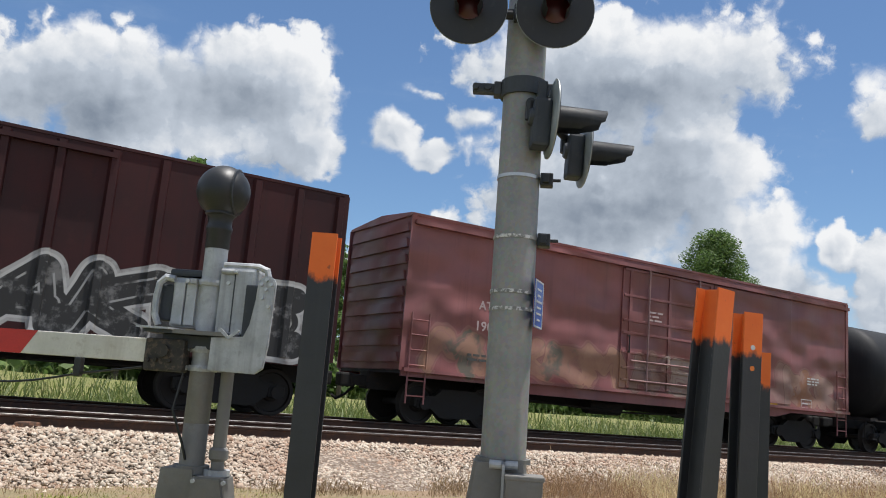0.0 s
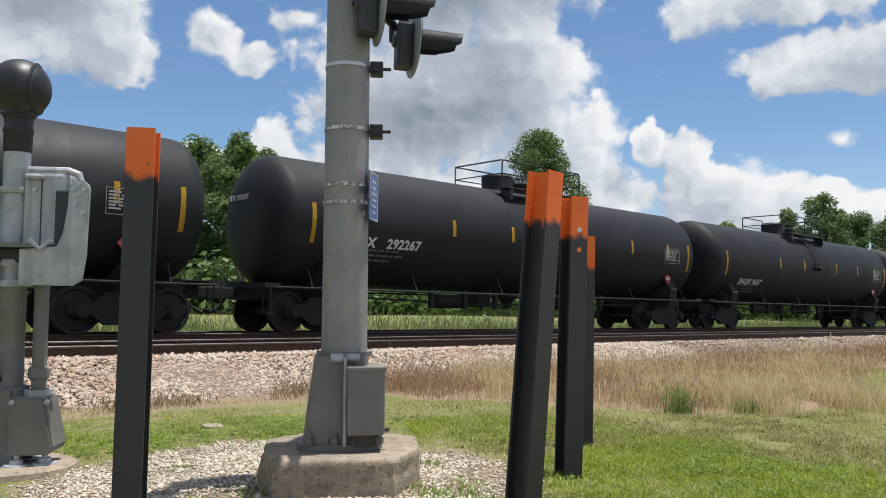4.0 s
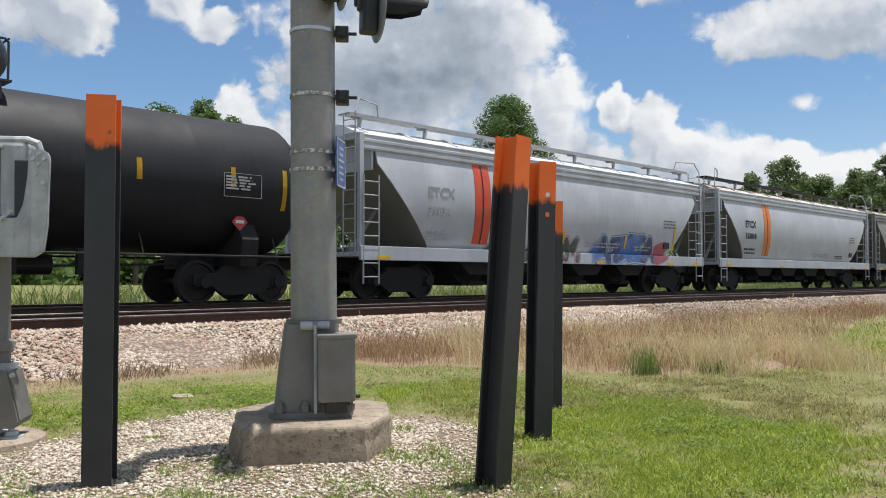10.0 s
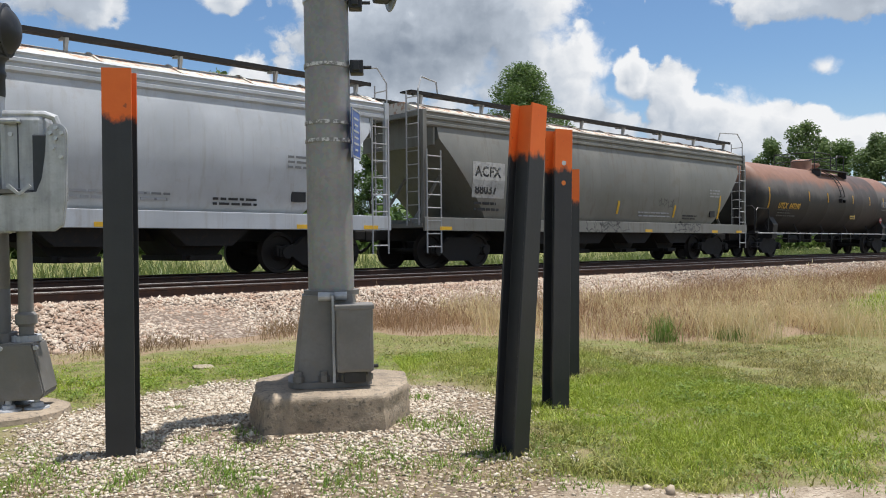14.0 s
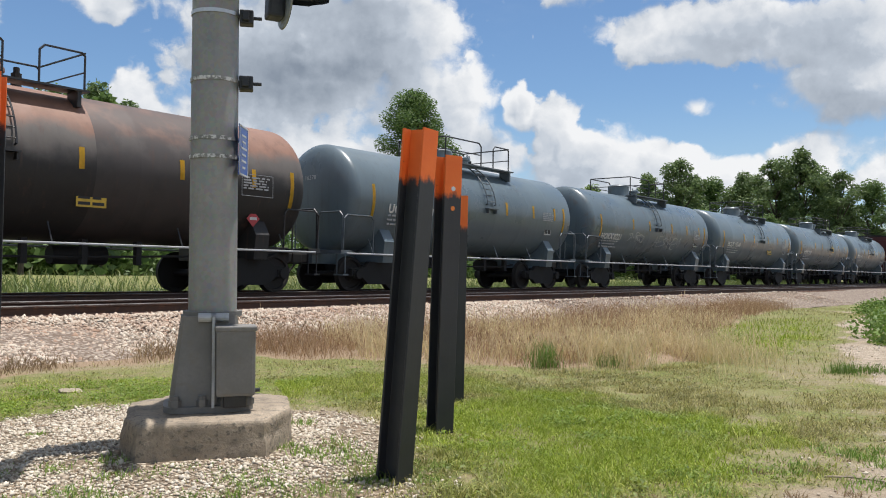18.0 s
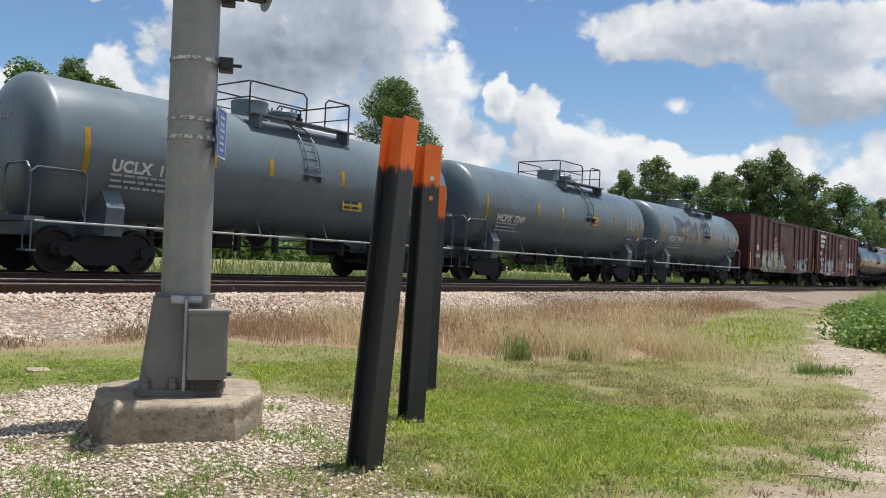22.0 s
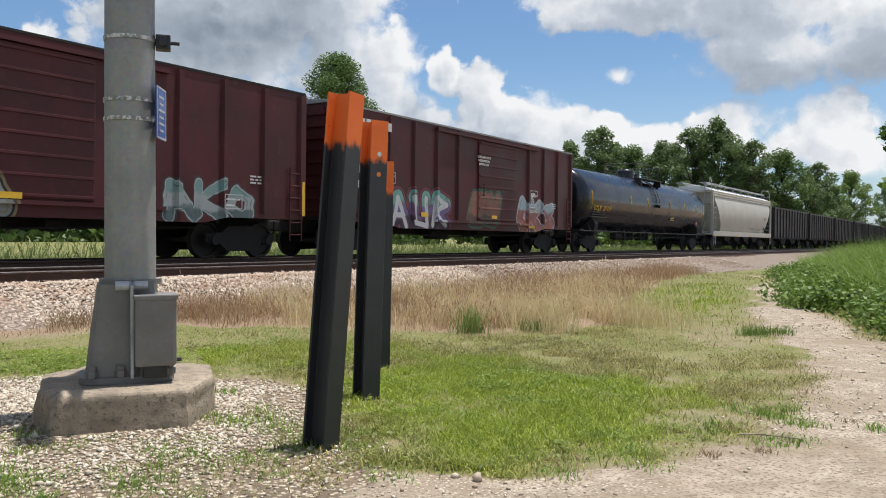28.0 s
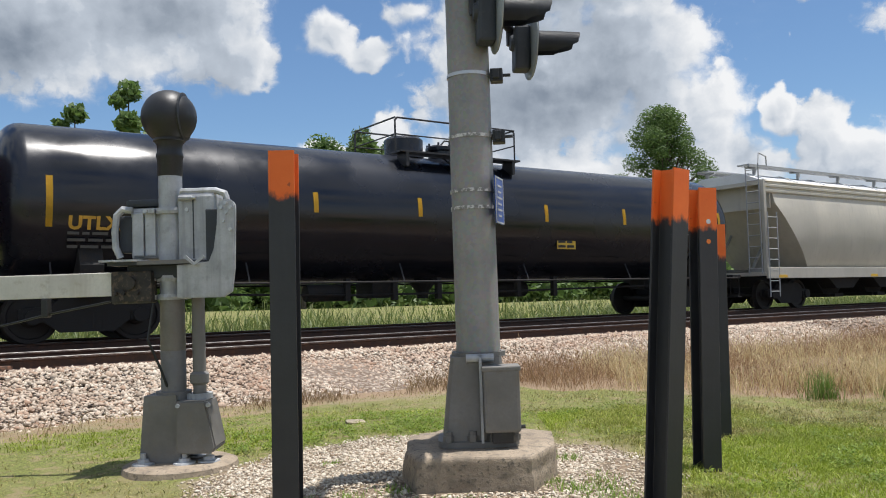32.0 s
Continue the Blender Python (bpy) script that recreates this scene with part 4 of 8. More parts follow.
def build_ground():
    def ticks(lo, hi, step, out_lo, out_hi):
        near = list(np.arange(lo, hi, step))
        far, d, v = [], step, hi
        while v < out_hi:
            far.append(v)
            d *= 1.16
            v += d
        back, d, v = [], step, lo - step
        while v > out_lo:
            back.append(v)
            d *= 1.16
            v -= d
        return np.array([out_lo] + back[::-1] + near + far + [out_hi])

    xs, ys = ticks(-4.0, 12.0, 0.075, -2500, 2500), ticks(2.4, 13.0, 0.075, -2500, 2500)
    gx, gy = np.meshgrid(xs, ys)
    gz = ground_height(gx, gy)
    gz = np.where(np.hypot(gx, gy) > 300, -4.0, gz)
    nx, ny = len(xs), len(ys)
    idx = np.arange(nx * ny).reshape(ny, nx)
    faces = np.stack([idx[:-1, :-1], idx[:-1, 1:], idx[1:, 1:], idx[1:, :-1]], -1).reshape(-1, 4)
    mesh = raw_mesh("ground", np.stack([gx, gy, gz], -1).reshape(-1, 3), faces, "ground")
    for name, layer in zip(("gravel", "dirt", "dry", "grass"), masks(gx, gy)):
        mesh.attributes.new(name, "FLOAT", "POINT").data.foreach_set("value", layer.ravel().astype(np.float32))
    mesh.shade_smooth()
    tagged(new("ground", mesh), "rough ground of worn lawn, gravel and pale dirt", "ground", kind="structure")


build_ground()


def build_tracks():
    # ballast bed: a long mound with sloping shoulders
    outline = [(8.9, -0.10), (9.6, 0.03), (10.6, 0.20), (11.45, 0.385), (13.9, 0.39), (14.75, 0.33), (15.55, 0.395), (18.0, 0.40), (19.2, 0.15), (20.4, -0.10)]
    xs = np.concatenate([np.arange(-60, -8, 4.0), np.arange(-8, 40, 0.4), np.arange(40, 420, 6.0)])
    fine = []
    for (a, za), (b, zb) in zip(outline, outline[1:]):
        k = max(1, int((b - a) / 0.3))
        fine += [(a + (b - a) * i / k, za + (zb - za) * i / k) for i in range(k)]
    fine.append(outline[-1])
    w, h = np.array(fine).T
    gx, gw = np.meshgrid(xs, w)
    gh = np.repeat(h[:, None], len(xs), 1) + 0.05 * (rolling(gx, gw, 0.7, 11) - 0.5) + 0.10 * (rolling(gx, gw, 3.0, 12) - 0.5) * (smooth(11.5 - gw, 0, 1) + smooth(gw - 18, 0, 1))
    idx = np.arange(gx.size).reshape(gx.shape)
    faces = np.stack([idx[:-1, :-1], idx[:-1, 1:], idx[1:, 1:], idx[1:, :-1]], -1).reshape(-1, 4)
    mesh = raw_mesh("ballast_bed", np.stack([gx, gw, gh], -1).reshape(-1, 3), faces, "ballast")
    mesh.shade_smooth()
    bed = tagged(new("ballast_bed", mesh), "raised bed of crushed stone under two railway tracks", "track bed", kind="structure")
    bed.matrix_basis = TRACK
    rail = [(-0.075, 0), (0.075, 0), (0.075, 0.012), (0.02, 0.035), (0.011, 0.05), (0.011, 0.125), (0.036, 0.138), (0.036, 0.168), (-0.036, 0.168), (-0.036, 0.138), (-0.011, 0.125), (-0.011, 0.05), (-0.02, 0.035), (-0.075, 0.012)]
    for centre, top, name in ((NEAR_TRACK, RAIL_TOP, "near"), (FAR_TRACK, TRAIN_RAIL_TOP, "far")):
        line = thing("railway_track", "railway track of rusty steel rails with polished heads on wooden ties" if name == "near" else "railway track that carries the train, rusty rails on dark ties", "track", "railway tracks", TRACK @ Matrix.Translation((0, centre, top)))
        for side in (-0.7525, 0.7525):
            bm = mesh_bm()
            add_prism(bm, [(side + a, b - 0.17) for a, b in rail], -60, 420, "X")
            ob = part("rail", bm, "rail_rust", line)
            bm = mesh_bm()
            add_prism(bm, [(side - 0.037, -0.012), (side + 0.037, -0.012), (side + 0.026, 0.003), (side - 0.026, 0.003)], -60, 420, "X")
            part("rail_head", bm, "rail_head", ob, "polished running surface")
        bm = mesh_bm()
        add_box(bm, -0.115, 0.115, -1.3, 1.3, -0.36, -0.176, 0.012)
        tie = part("tie", bm, "tie_wood", line)
        plates = []
        for side in (-0.7525, 0.7525):
            bm = mesh_bm()
            add_box(bm, -0.1, 0.1, side - 0.17, side + 0.17, -0.176, -0.158)
            for q in (-0.12, 0.12):
                add_box(bm, -0.02, 0.02, side + q - 0.02, side + q + 0.02, -0.16, -0.13)
            plates.append(part("tie_plate", bm, "rail_rust", tie))
        tie.location.x = -12.0
        for k in range(1, 120):
            one = tie.copy()
            scene.collection.objects.link(one)
            one.location.x = -12 + 0.53 * k
            one.location.y += random.uniform(-0.04, 0.04)
            for plate in plates:
                pl = plate.copy()
                scene.collection.objects.link(pl)
                pl.parent = one


build_tracks()

# ---- rolling stock (space of a car: x along the rails, y away from the road, z up from the rail head) ----
def make_truck():
    """A two-axle freight truck, built once: two side frames with springs, a bolster, two wheelsets."""
    truck = part("truck", add_box(mesh_bm(), -0.2, 0.2, -1.05, 1.05, 0.42, 0.72, 0.03), "truck_iron")
    for side in (-1, 1):
        y = side * 1.02
        bm = mesh_bm()
        top = [(-1.12, 0.40), (-1.12, 0.60), (-0.62, 0.64), (-0.42, 0.80), (0.42, 0.80), (0.62, 0.64), (1.12, 0.60), (1.12, 0.40), (0.72, 0.38), (0.45, 0.18), (-0.45, 0.18), (-0.72, 0.38)]
        add_prism(bm, top, y - 0.07, y + 0.07)
        for x in (-0.89, 0.89):
            add_rod(bm, (x, y - 0.13 * side, 0.457), (x, y + 0.16 * side, 0.457), 0.13, 12)
            add_box(bm, x - 0.17, x + 0.17, y - 0.1, y + 0.1, 0.36, 0.56, 0.02)
        part("side_frame", bm, "truck_iron", truck)
        bm = mesh_bm()
        for x in (-0.24, -0.08, 0.08, 0.24):
            for k in range(4):
                add_lathe(bm, [(0.05, 0.22 + 0.07 * k), (0.075, 0.25 + 0.07 * k), (0.05, 0.28 + 0.07 * k)], "Z", 8, (x, y, 0))
        part("spring", bm, "under", truck)
    wheels = []
    for x in (-0.89, 0.89):
        bm = mesh_bm()
        add_rod(bm, (0, -0.95, 0), (0, 0.95, 0), 0.08, 10)
        for side in (-1, 1):
            prof = [(0.0, 0.06), (0.16, 0.06), (0.19, 0.02), (0.37, 0.02), (0.39, 0.07), (0.457, 0.07), (0.462, -0.04), (0.485, -0.07), (0.40, -0.07), (0.38, -0.02), (0.19, -0.03), (0.0, -0.07)]
            add_lathe(bm, [(r, side * (0.7525 + a)) for r, a in prof], "Y", 28)
        ob = part("wheelset", bm, "wheel_steel", truck, smooth=True)
        ob.location = (x, 0, 0.457)
        wheels.append(ob)
    return truck


TRUCK = make_truck()
TRUCK_SET = (TRUCK, *TRUCK.children_recursive)
WHEELS = {-1: [], 1: []}


def add_truck(car, x):
    made = {}
    for o in TRUCK_SET:
        made[o] = o.copy()
        scene.collection.objects.link(made[o])
        made[o].parent = made.get(o.parent)
        if o.name.startswith("wheelset"):
            WHEELS[-1 if o.location.x < 0 else 1].append(made[o])
    made[TRUCK].parent = car
    made[TRUCK].matrix_basis = pose(x, 0, 0)


def add_coupler(car, half, side):
    bm = mesh_bm()
    e = side * half
    add_box(bm, *sorted((e - side * 0.6, e + side * 0.35)), -0.12, 0.12, 0.74, 0.98, 0.03)
    add_box(bm, *sorted((e + side * 0.30, e + side * 0.62)), -0.16, 0.14, 0.70, 1.0, 0.05)
    part("coupler", bm, "truck_iron", car)
    bm = mesh_bm()
    add_tube(bm, [(e, 0.35, 0.8), (e + side * 0.2, 0.4, 0.55), (e + side * 0.45, 0.38, 0.42), (e + side * 0.6, 0.3, 0.5)], 0.03)
    part("air_hose", bm, "under", car)


def ladder_bm(bm, x, y0, y1, z0, z1, rungs, r=0.016, axis="X"):
    """A ladder with upright stiles; across the x axis or the y axis."""
    for q in (y0, y1):
        a, b = ((q, x, z0), (q, x, z1)) if axis == "X" else ((x, q, z0), (x, q, z1))
        add_rod(bm, a, b, r * 1.3, 6)
    for k in range(rungs):
        z = z0 + (z1 - z0) * (k + 0.5) / rungs
        a, b = ((y0, x, z), (y1, x, z)) if axis == "X" else ((x, y0, z), (x, y1, z))
        add_rod(bm, a, b, r, 6)


def tank_car(label, length, material, radius=1.5, centre=2.56, dome=0.5, style="black", marks=("", ""), letters="letter_white", seed=1, at=(2.0, 1.72), group="tank cars"):
    """A tank car: shell with dished heads, fittings in a railed platform, ladders, saddles, stub sills, trucks."""
    car = thing("tank_car", label, "tank car", group)
    half, r, rnd = length / 2, radius, random.Random(seed)
    bm = mesh_bm()
    head, blunt = (0.24 * r, 0.5) if style == "grey" else (0.36 * r, 0.65)
    prof = [(0.0, -half)]
    for k in range(1, 9):
        a = k / 8 * math.pi / 2
        prof.append((r * math.sin(a) ** blunt, -half + head * (1 - math.cos(a))))
    n_ring = 7
    for k in range(1, n_ring):
        u = -half + head + (length - 2 * head) * k / n_ring
        prof += [(r, u - 0.02), (r + (0.0 if material == "tank_glossy" else 0.0015), u), (r, u + 0.02)]
    prof += [(q, -a) for q, a in reversed(prof[:9])]
    add_lathe(bm, prof, "X", 48, (0, 0, centre))
    part("tank_shell", bm, material, car, smooth=True)
    top, x0 = centre + r, (dome - 0.5) * length
    trim = "rail_black" if style != "grey" else "trim_grey"
    # fittings housing, manway, valves
    bm = mesh_bm()
    add_lathe(bm, [(0.0, top + 0.46), (0.40, top + 0.46), (0.47, top + 0.40), (0.46, top + 0.05), (0.5, top - 0.05)], "Z", 20, (x0 - 0.45, 0, 0))
    part("fittings_housing", bm, material if style != "grey" else "tank_grey_dark", car, smooth=True)
    bm = mesh_bm()
    add_lathe(bm, [(0.0, top + 0.34), (0.36, top + 0.34), (0.40, top + 0.30), (0.40, top + 0.22), (0.33, top + 0.2), (0.33, top - 0.05)], "Z", 18, (x0 + 0.65, 0, 0))
    hatch = part("manway", bm, material, car)
    for k in range(8):
        a = k * math.pi / 4
        bm = mesh_bm()
        add_rod(bm, (x0 + 0.65 + 0.36 * math.cos(a), 0.36 * math.sin(a), top + 0.2), (x0 + 0.65 + 0.36 * math.cos(a), 0.36 * math.sin(a), top + 0.4), 0.025, 6)
        part("manway_bolt", bm, material, hatch)
    bm = mesh_bm()
    add_rod(bm, (x0 + 1.35, 0.1, top - 0.05), (x0 + 1.35, 0.1, top + 0.3), 0.1, 10)
    add_rod(bm, (x0 + 1.35, 0.1, top + 0.3), (x0 + 1.35, 0.1, top + 0.42), 0.06, 10)
    part("safety_valve", bm, "truck_iron", car)
    # platform and rails
    px0, px1, py = x0 - 1.25, x0 + 2.2, 0.95
    bm = mesh_bm()
    for y in (-py, py):
        add_box(bm, px0, px1, y - 0.22, y + 0.22, top - 0.09, top - 0.05)
        for x in (px0 + 0.2, px1 - 0.2):
            add_box(bm, x - 0.04, x + 0.04, *sorted((y - 0.2, y + 0.2)), top - 0.4, top - 0.06)
    part("top_platform", bm, trim, car)
    rail_mat = "rail_black"
    zt = top + 0.72
    for y in (-py, py):
        bm = mesh_bm()
        add_tube(bm, [(px0, y, top - 0.07), (px0, y, zt - 0.06), (px0 + 0.06, y, zt), (px0 + 1.75, y, zt), (px0 + 1.87, y, zt - 0.1), (px0 + 1.87, y, top - 0.07)], 0.022)
        add_rod(bm, (px0, y, top + 0.34), (px0 + 1.87, y, top + 0.34), 0.017, 6)
        part("safety_rail", bm, rail_mat, car)
        bm = mesh_bm()
        add_tube(bm, [(px1 - 0.9, y, top - 0.07), (px1 - 0.9, y, zt - 0.1), (px1 - 0.8, y, zt), (px1 - 0.06, y, zt), (px1, y, zt - 0.06), (px1, y, top - 0.07)], 0.022)
        part("safety_rail", bm, rail_mat, car)
    for x in (px0, px1):
        bm = mesh_bm()
        add_rod(bm, (x, -py, zt), (x, py, zt), 0.022, 6)
        add_rod(bm, (x, -py, top + 0.34), (x, py, top + 0.34), 0.017, 6)
        part("end_rail", bm, rail_mat, car)
    # side ladders that follow the shell's shoulder, with a step at the foot
    for side in (-1, 1):
        bend = lambda deg, off: (side * (r + off) * math.cos(radians(deg)), centre + (r + off) * math.sin(radians(deg)))
        for x in (x0 + 0.20, x0 + 0.64):
            bm = mesh_bm()
            add_tube(bm, [(x, *bend(66 - 7.4 * k, 0.09)) for k in range(9)] + [(x, *bend(6, 0.01))], 0.019, 5)
            stile = part("ladder_stile", bm, trim, car)
            for k in range(8) if x < x0 + 0.5 else ():
                y, z = bend(63 - 7.6 * k, 0.09)
                part("rung", add_rod(mesh_bm(), (x, y, z), (x + 0.44, y, z), 0.014, 5), trim, stile)
        y, z = bend(2, 0.0)
        bm = mesh_bm()
        add_box(bm, x0 + 0.16, x0 + 0.70, *sorted((y - side * 0.02, y + side * 0.16)), z - 0.03, z)
        add_box(bm, x0 + 0.20, x0 + 0.23, *sorted((y - side * 0.02, y + side * 0.12)), z - 0.16, z - 0.03)
        add_box(bm, x0 + 0.63, x0 + 0.66, *sorted((y - side * 0.02, y + side * 0.12)), z - 0.16, z - 0.03)
        part("ladder_step", bm, trim, car)
    # underside: outlet, saddles, stub sills, brake gear
    bm = mesh_bm()
    add_lathe(bm, [(0.0, 0.62), (0.14, 0.62), (0.16, 0.8), (0.3, 0.95), (0.34, centre - r + 0.1)], "Z", 14, (x0, 0, 0))
    part("outlet_valve", bm, "under", car)
    tx = half - 1.55
    for side in (-1, 1):
        bm = mesh_bm()
        add_prism(bm, [(-1.35, 0.78), (1.35, 0.78), (1.42, 1.35), (1.2, 1.7), (-1.2, 1.7), (-1.42, 1.35)], side * tx - 0.2, side * tx + 0.2, "X")
        add_box(bm, *sorted((side * (tx - 1.1), side * (half + 0.25))), -0.28, 0.28, 0.72, 1.12, 0.02)
        part("saddle", bm, "under" if style == "black" else material, car)
        bm = mesh_bm()
        add_box(bm, *sorted((side * (half - 0.1), side * (half + 0.28))), -1.4, 1.4, 0.98, 1.08)
        add_box(bm, *sorted((side * (half + 0.05), side * (half + 0.25))), -1.45, -1.1, 0.42, 0.46)
        add_box(bm, *sorted((side * (half + 0.05), side * (half + 0.25))), 1.1, 1.45, 0.42, 0.46)
        for y in (-1.42, -1.12, 1.12, 1.42):
            add_rod(bm, (side * (half + 0.15), y, 0.44), (side * (half + 0.15), y, 1.0), 0.016, 6)
        part("end_platform", bm, "under" if style == "black" else trim, car)
        ex = side * (half + 0.2)
        for y in (-1, 1) if style != "black" else ():
            bm = mesh_bm()
            add_tube(bm, [(ex, y * 1.35, 1.05), (ex, y * 1.35, 1.98), (ex, y * 1.25, 2.08), (ex, y * 0.55, 2.08), (ex, y * 0.45, 1.98), (ex, y * 0.45, 1.05)], 0.022)
            part("end_handrail", bm, trim, car)
        if style == "black":
            add_coupler(car, half + 0.2, side)
            add_truck(car, side * tx)
            continue
        bm = mesh_bm()
        add_tube(bm, [(ex, -1.38, 1.05), (ex, -1.42, 1.9), (ex - side * 0.12, -1.42, 2.0), (ex - side * 1.0, -1.42, 2.0), (ex - side * 1.1, -1.42, 1.9), (ex - side * 1.1, -1.40, 1.0)], 0.022)
        part("side_handrail", bm, trim, car)
        add_coupler(car, half + 0.2, side)
        add_truck(car, side * tx)
    for y in (-1.43, 1.43):
        bm = mesh_bm()
        add_rod(bm, (-half - 0.1, y, 0.99), (half + 0.1, y, 0.99), 0.024, 6)
        rail = part("side_running_rail", bm, "grey_metal" if style != "black" else "under", car)
        for k in range(6):
            x = -half + 0.9 + (length - 1.8) * k / 5
            part("rail_bracket", add_rod(mesh_bm(), (x, y, 0.99), (x, y * 0.86, 1.4), 0.016, 5), trim, rail)
    bm = mesh_bm()
    add_rod(bm, (x0 - 3.3, -0.5, 0.78), (x0 - 2.3, -0.5, 0.78), 0.18, 12)
    add_rod(bm, (x0 + 2.2, 0.3, 0.8), (x0 + 3.4, 0.3, 0.8), 0.2, 12)
    add_box(bm, x0 - 1.6, x0 - 1.1, -0.4, 0.4, 0.65, 1.0, 0.03)
    add_tube(bm, [(-half + 2.9, -0.7, 0.82), (x0 - 2.2, -0.7, 0.72), (x0 + 2.0, -0.7, 0.74), (half - 2.9, -0.7, 0.82)], 0.025)
    for k in range(7):
        x = x0 - 3.6 + 1.2 * k
        add_box(bm, x - 0.06, x + 0.06, -0.75, -0.62, 0.6, 1.1)
    part("brake_gear", bm, "under", car)
    # reflective strips
    y_at = lambda z: -math.sqrt(max(0.0, r * r - (z - centre) ** 2)) - 0.006
    strips = [(-half + 0.85, 0.88, 2.0), (half - 0.75, 0.88, 2.0)] + [(-half + length * f, 0.42, 2.42) for f in (0.3, 0.43, 0.62, 0.76, 0.88)]
    for x, tall, z0 in strips:
        bm = mesh_bm()
        rows = [z0 + tall * k / 5 for k in range(6)]
        grid = [[bm.verts.new((x + dx, y_at(z), z)) for dx in (-0.055, 0.055)] for z in rows]
        for a, b in zip(grid, grid[1:]):
            bm.faces.new((a[0], a[1], b[1], b[0]))
        bmesh.ops.solidify(bm, geom=bm.faces[:], thickness=-0.004)
        part("reflective_strip", bm, "reflector", car)
    def on_shell(ob, x, z):
        a = math.asin(max(-1.0, min(1.0, (z - centre) / r)))
        ob.matrix_basis = Matrix.Translation((x, -(r + 0.012) * math.cos(a), centre + (r + 0.012) * math.sin(a))) @ pose(0, 0, 0, 90 - math.degrees(a))

    if marks[0]:
        on_shell(lettering(marks[0], 0.33, letters, car, (0, 0, 0), "reporting_mark", 0.013), -half + at[0], at[1])
        on_shell(lettering(marks[1], 0.33, letters, car, (0, 0, 0), "reporting_number", 0.011), -half + at[0] + 1.06, at[1])
        under = lines_of_print(car, 0, -0.05, 0, 1.8, 3, "letter_grey" if style == "grey" else "letter_dim", 0.05, 0.12, seed)
        a = math.asin((at[1] - centre) / r)
        under.matrix_basis = Matrix.Translation((-half + at[0], -(r + 0.016) * math.cos(a), centre + (r + 0.016) * math.sin(a))) @ pose(0, 0, 0, -math.degrees(a) - 6)
        lettering(marks[0] + " " + marks[1], 0.17, letters, car, (0, 0, 0), "end_mark").matrix_basis = Matrix.Translation((-half - 0.004, 0.85, 3.0)) @ pose(0, 0, 0, 90, 0, -90)
    yz = lambda z: y_at(z) - 0.012
    rows = rnd.choice((5, 6, 7))
    if style != "grey":
        bm = mesh_bm()
        for a, b, c, d in ((0, 0.9, 0, 0.01), (0, 0.9, 0.49, 0.5), (0, 0.01, 0, 0.5), (0.89, 0.9, 0, 0.5)):
            add_box(bm, half - 2.25 + a, half - 2.25 + b, yz(2.5), yz(2.5) + 0.005, 2.22 + c, 2.22 + d)
        part("data_frame", bm, "letter_grey", car)
    lines_of_print(car, half - 2.2, 2.66, yz(2.5), 0.85, rows, "letter_grey", 0.035, 0.062, seed + 7, "test_data")
    bm = mesh_bm()
    z, x = 1.72, half - 1.75
    if style != "grey":
        add_prism(bm, [(x, z - 0.19), (x + 0.19, z), (x, z + 0.19), (x - 0.19, z)], yz(1.72) - 0.05, yz(1.72) - 0.04)
        ob = part("placard", bm, "placard_red", car)
        bm = mesh_bm()
        for q in ((x - 0.1, x + 0.1, z - 0.03, z + 0.035),):
            add_box(bm, q[0], q[1], yz(1.72) - 0.056, yz(1.72) - 0.05, q[2], q[3])
        part("placard_band", bm, "letter_white", ob)
    else:
        add_box(bm, x - 0.22, x + 0.22, yz(2.0), yz(2.0) + 0.006, 1.9, 2.12)
        ob = part("frame_plate", bm, "letter_white", car)
        bm = mesh_bm()
        add_box(bm, x - 0.19, x - 0.02, yz(2.0) - 0.006, yz(2.0), 1.93, 2.09)
        add_box(bm, x + 0.02, x + 0.19, yz(2.0) - 0.006, yz(2.0), 1.93, 2.09)
        part("frame_panel", bm, "letter_black", ob)
    return car


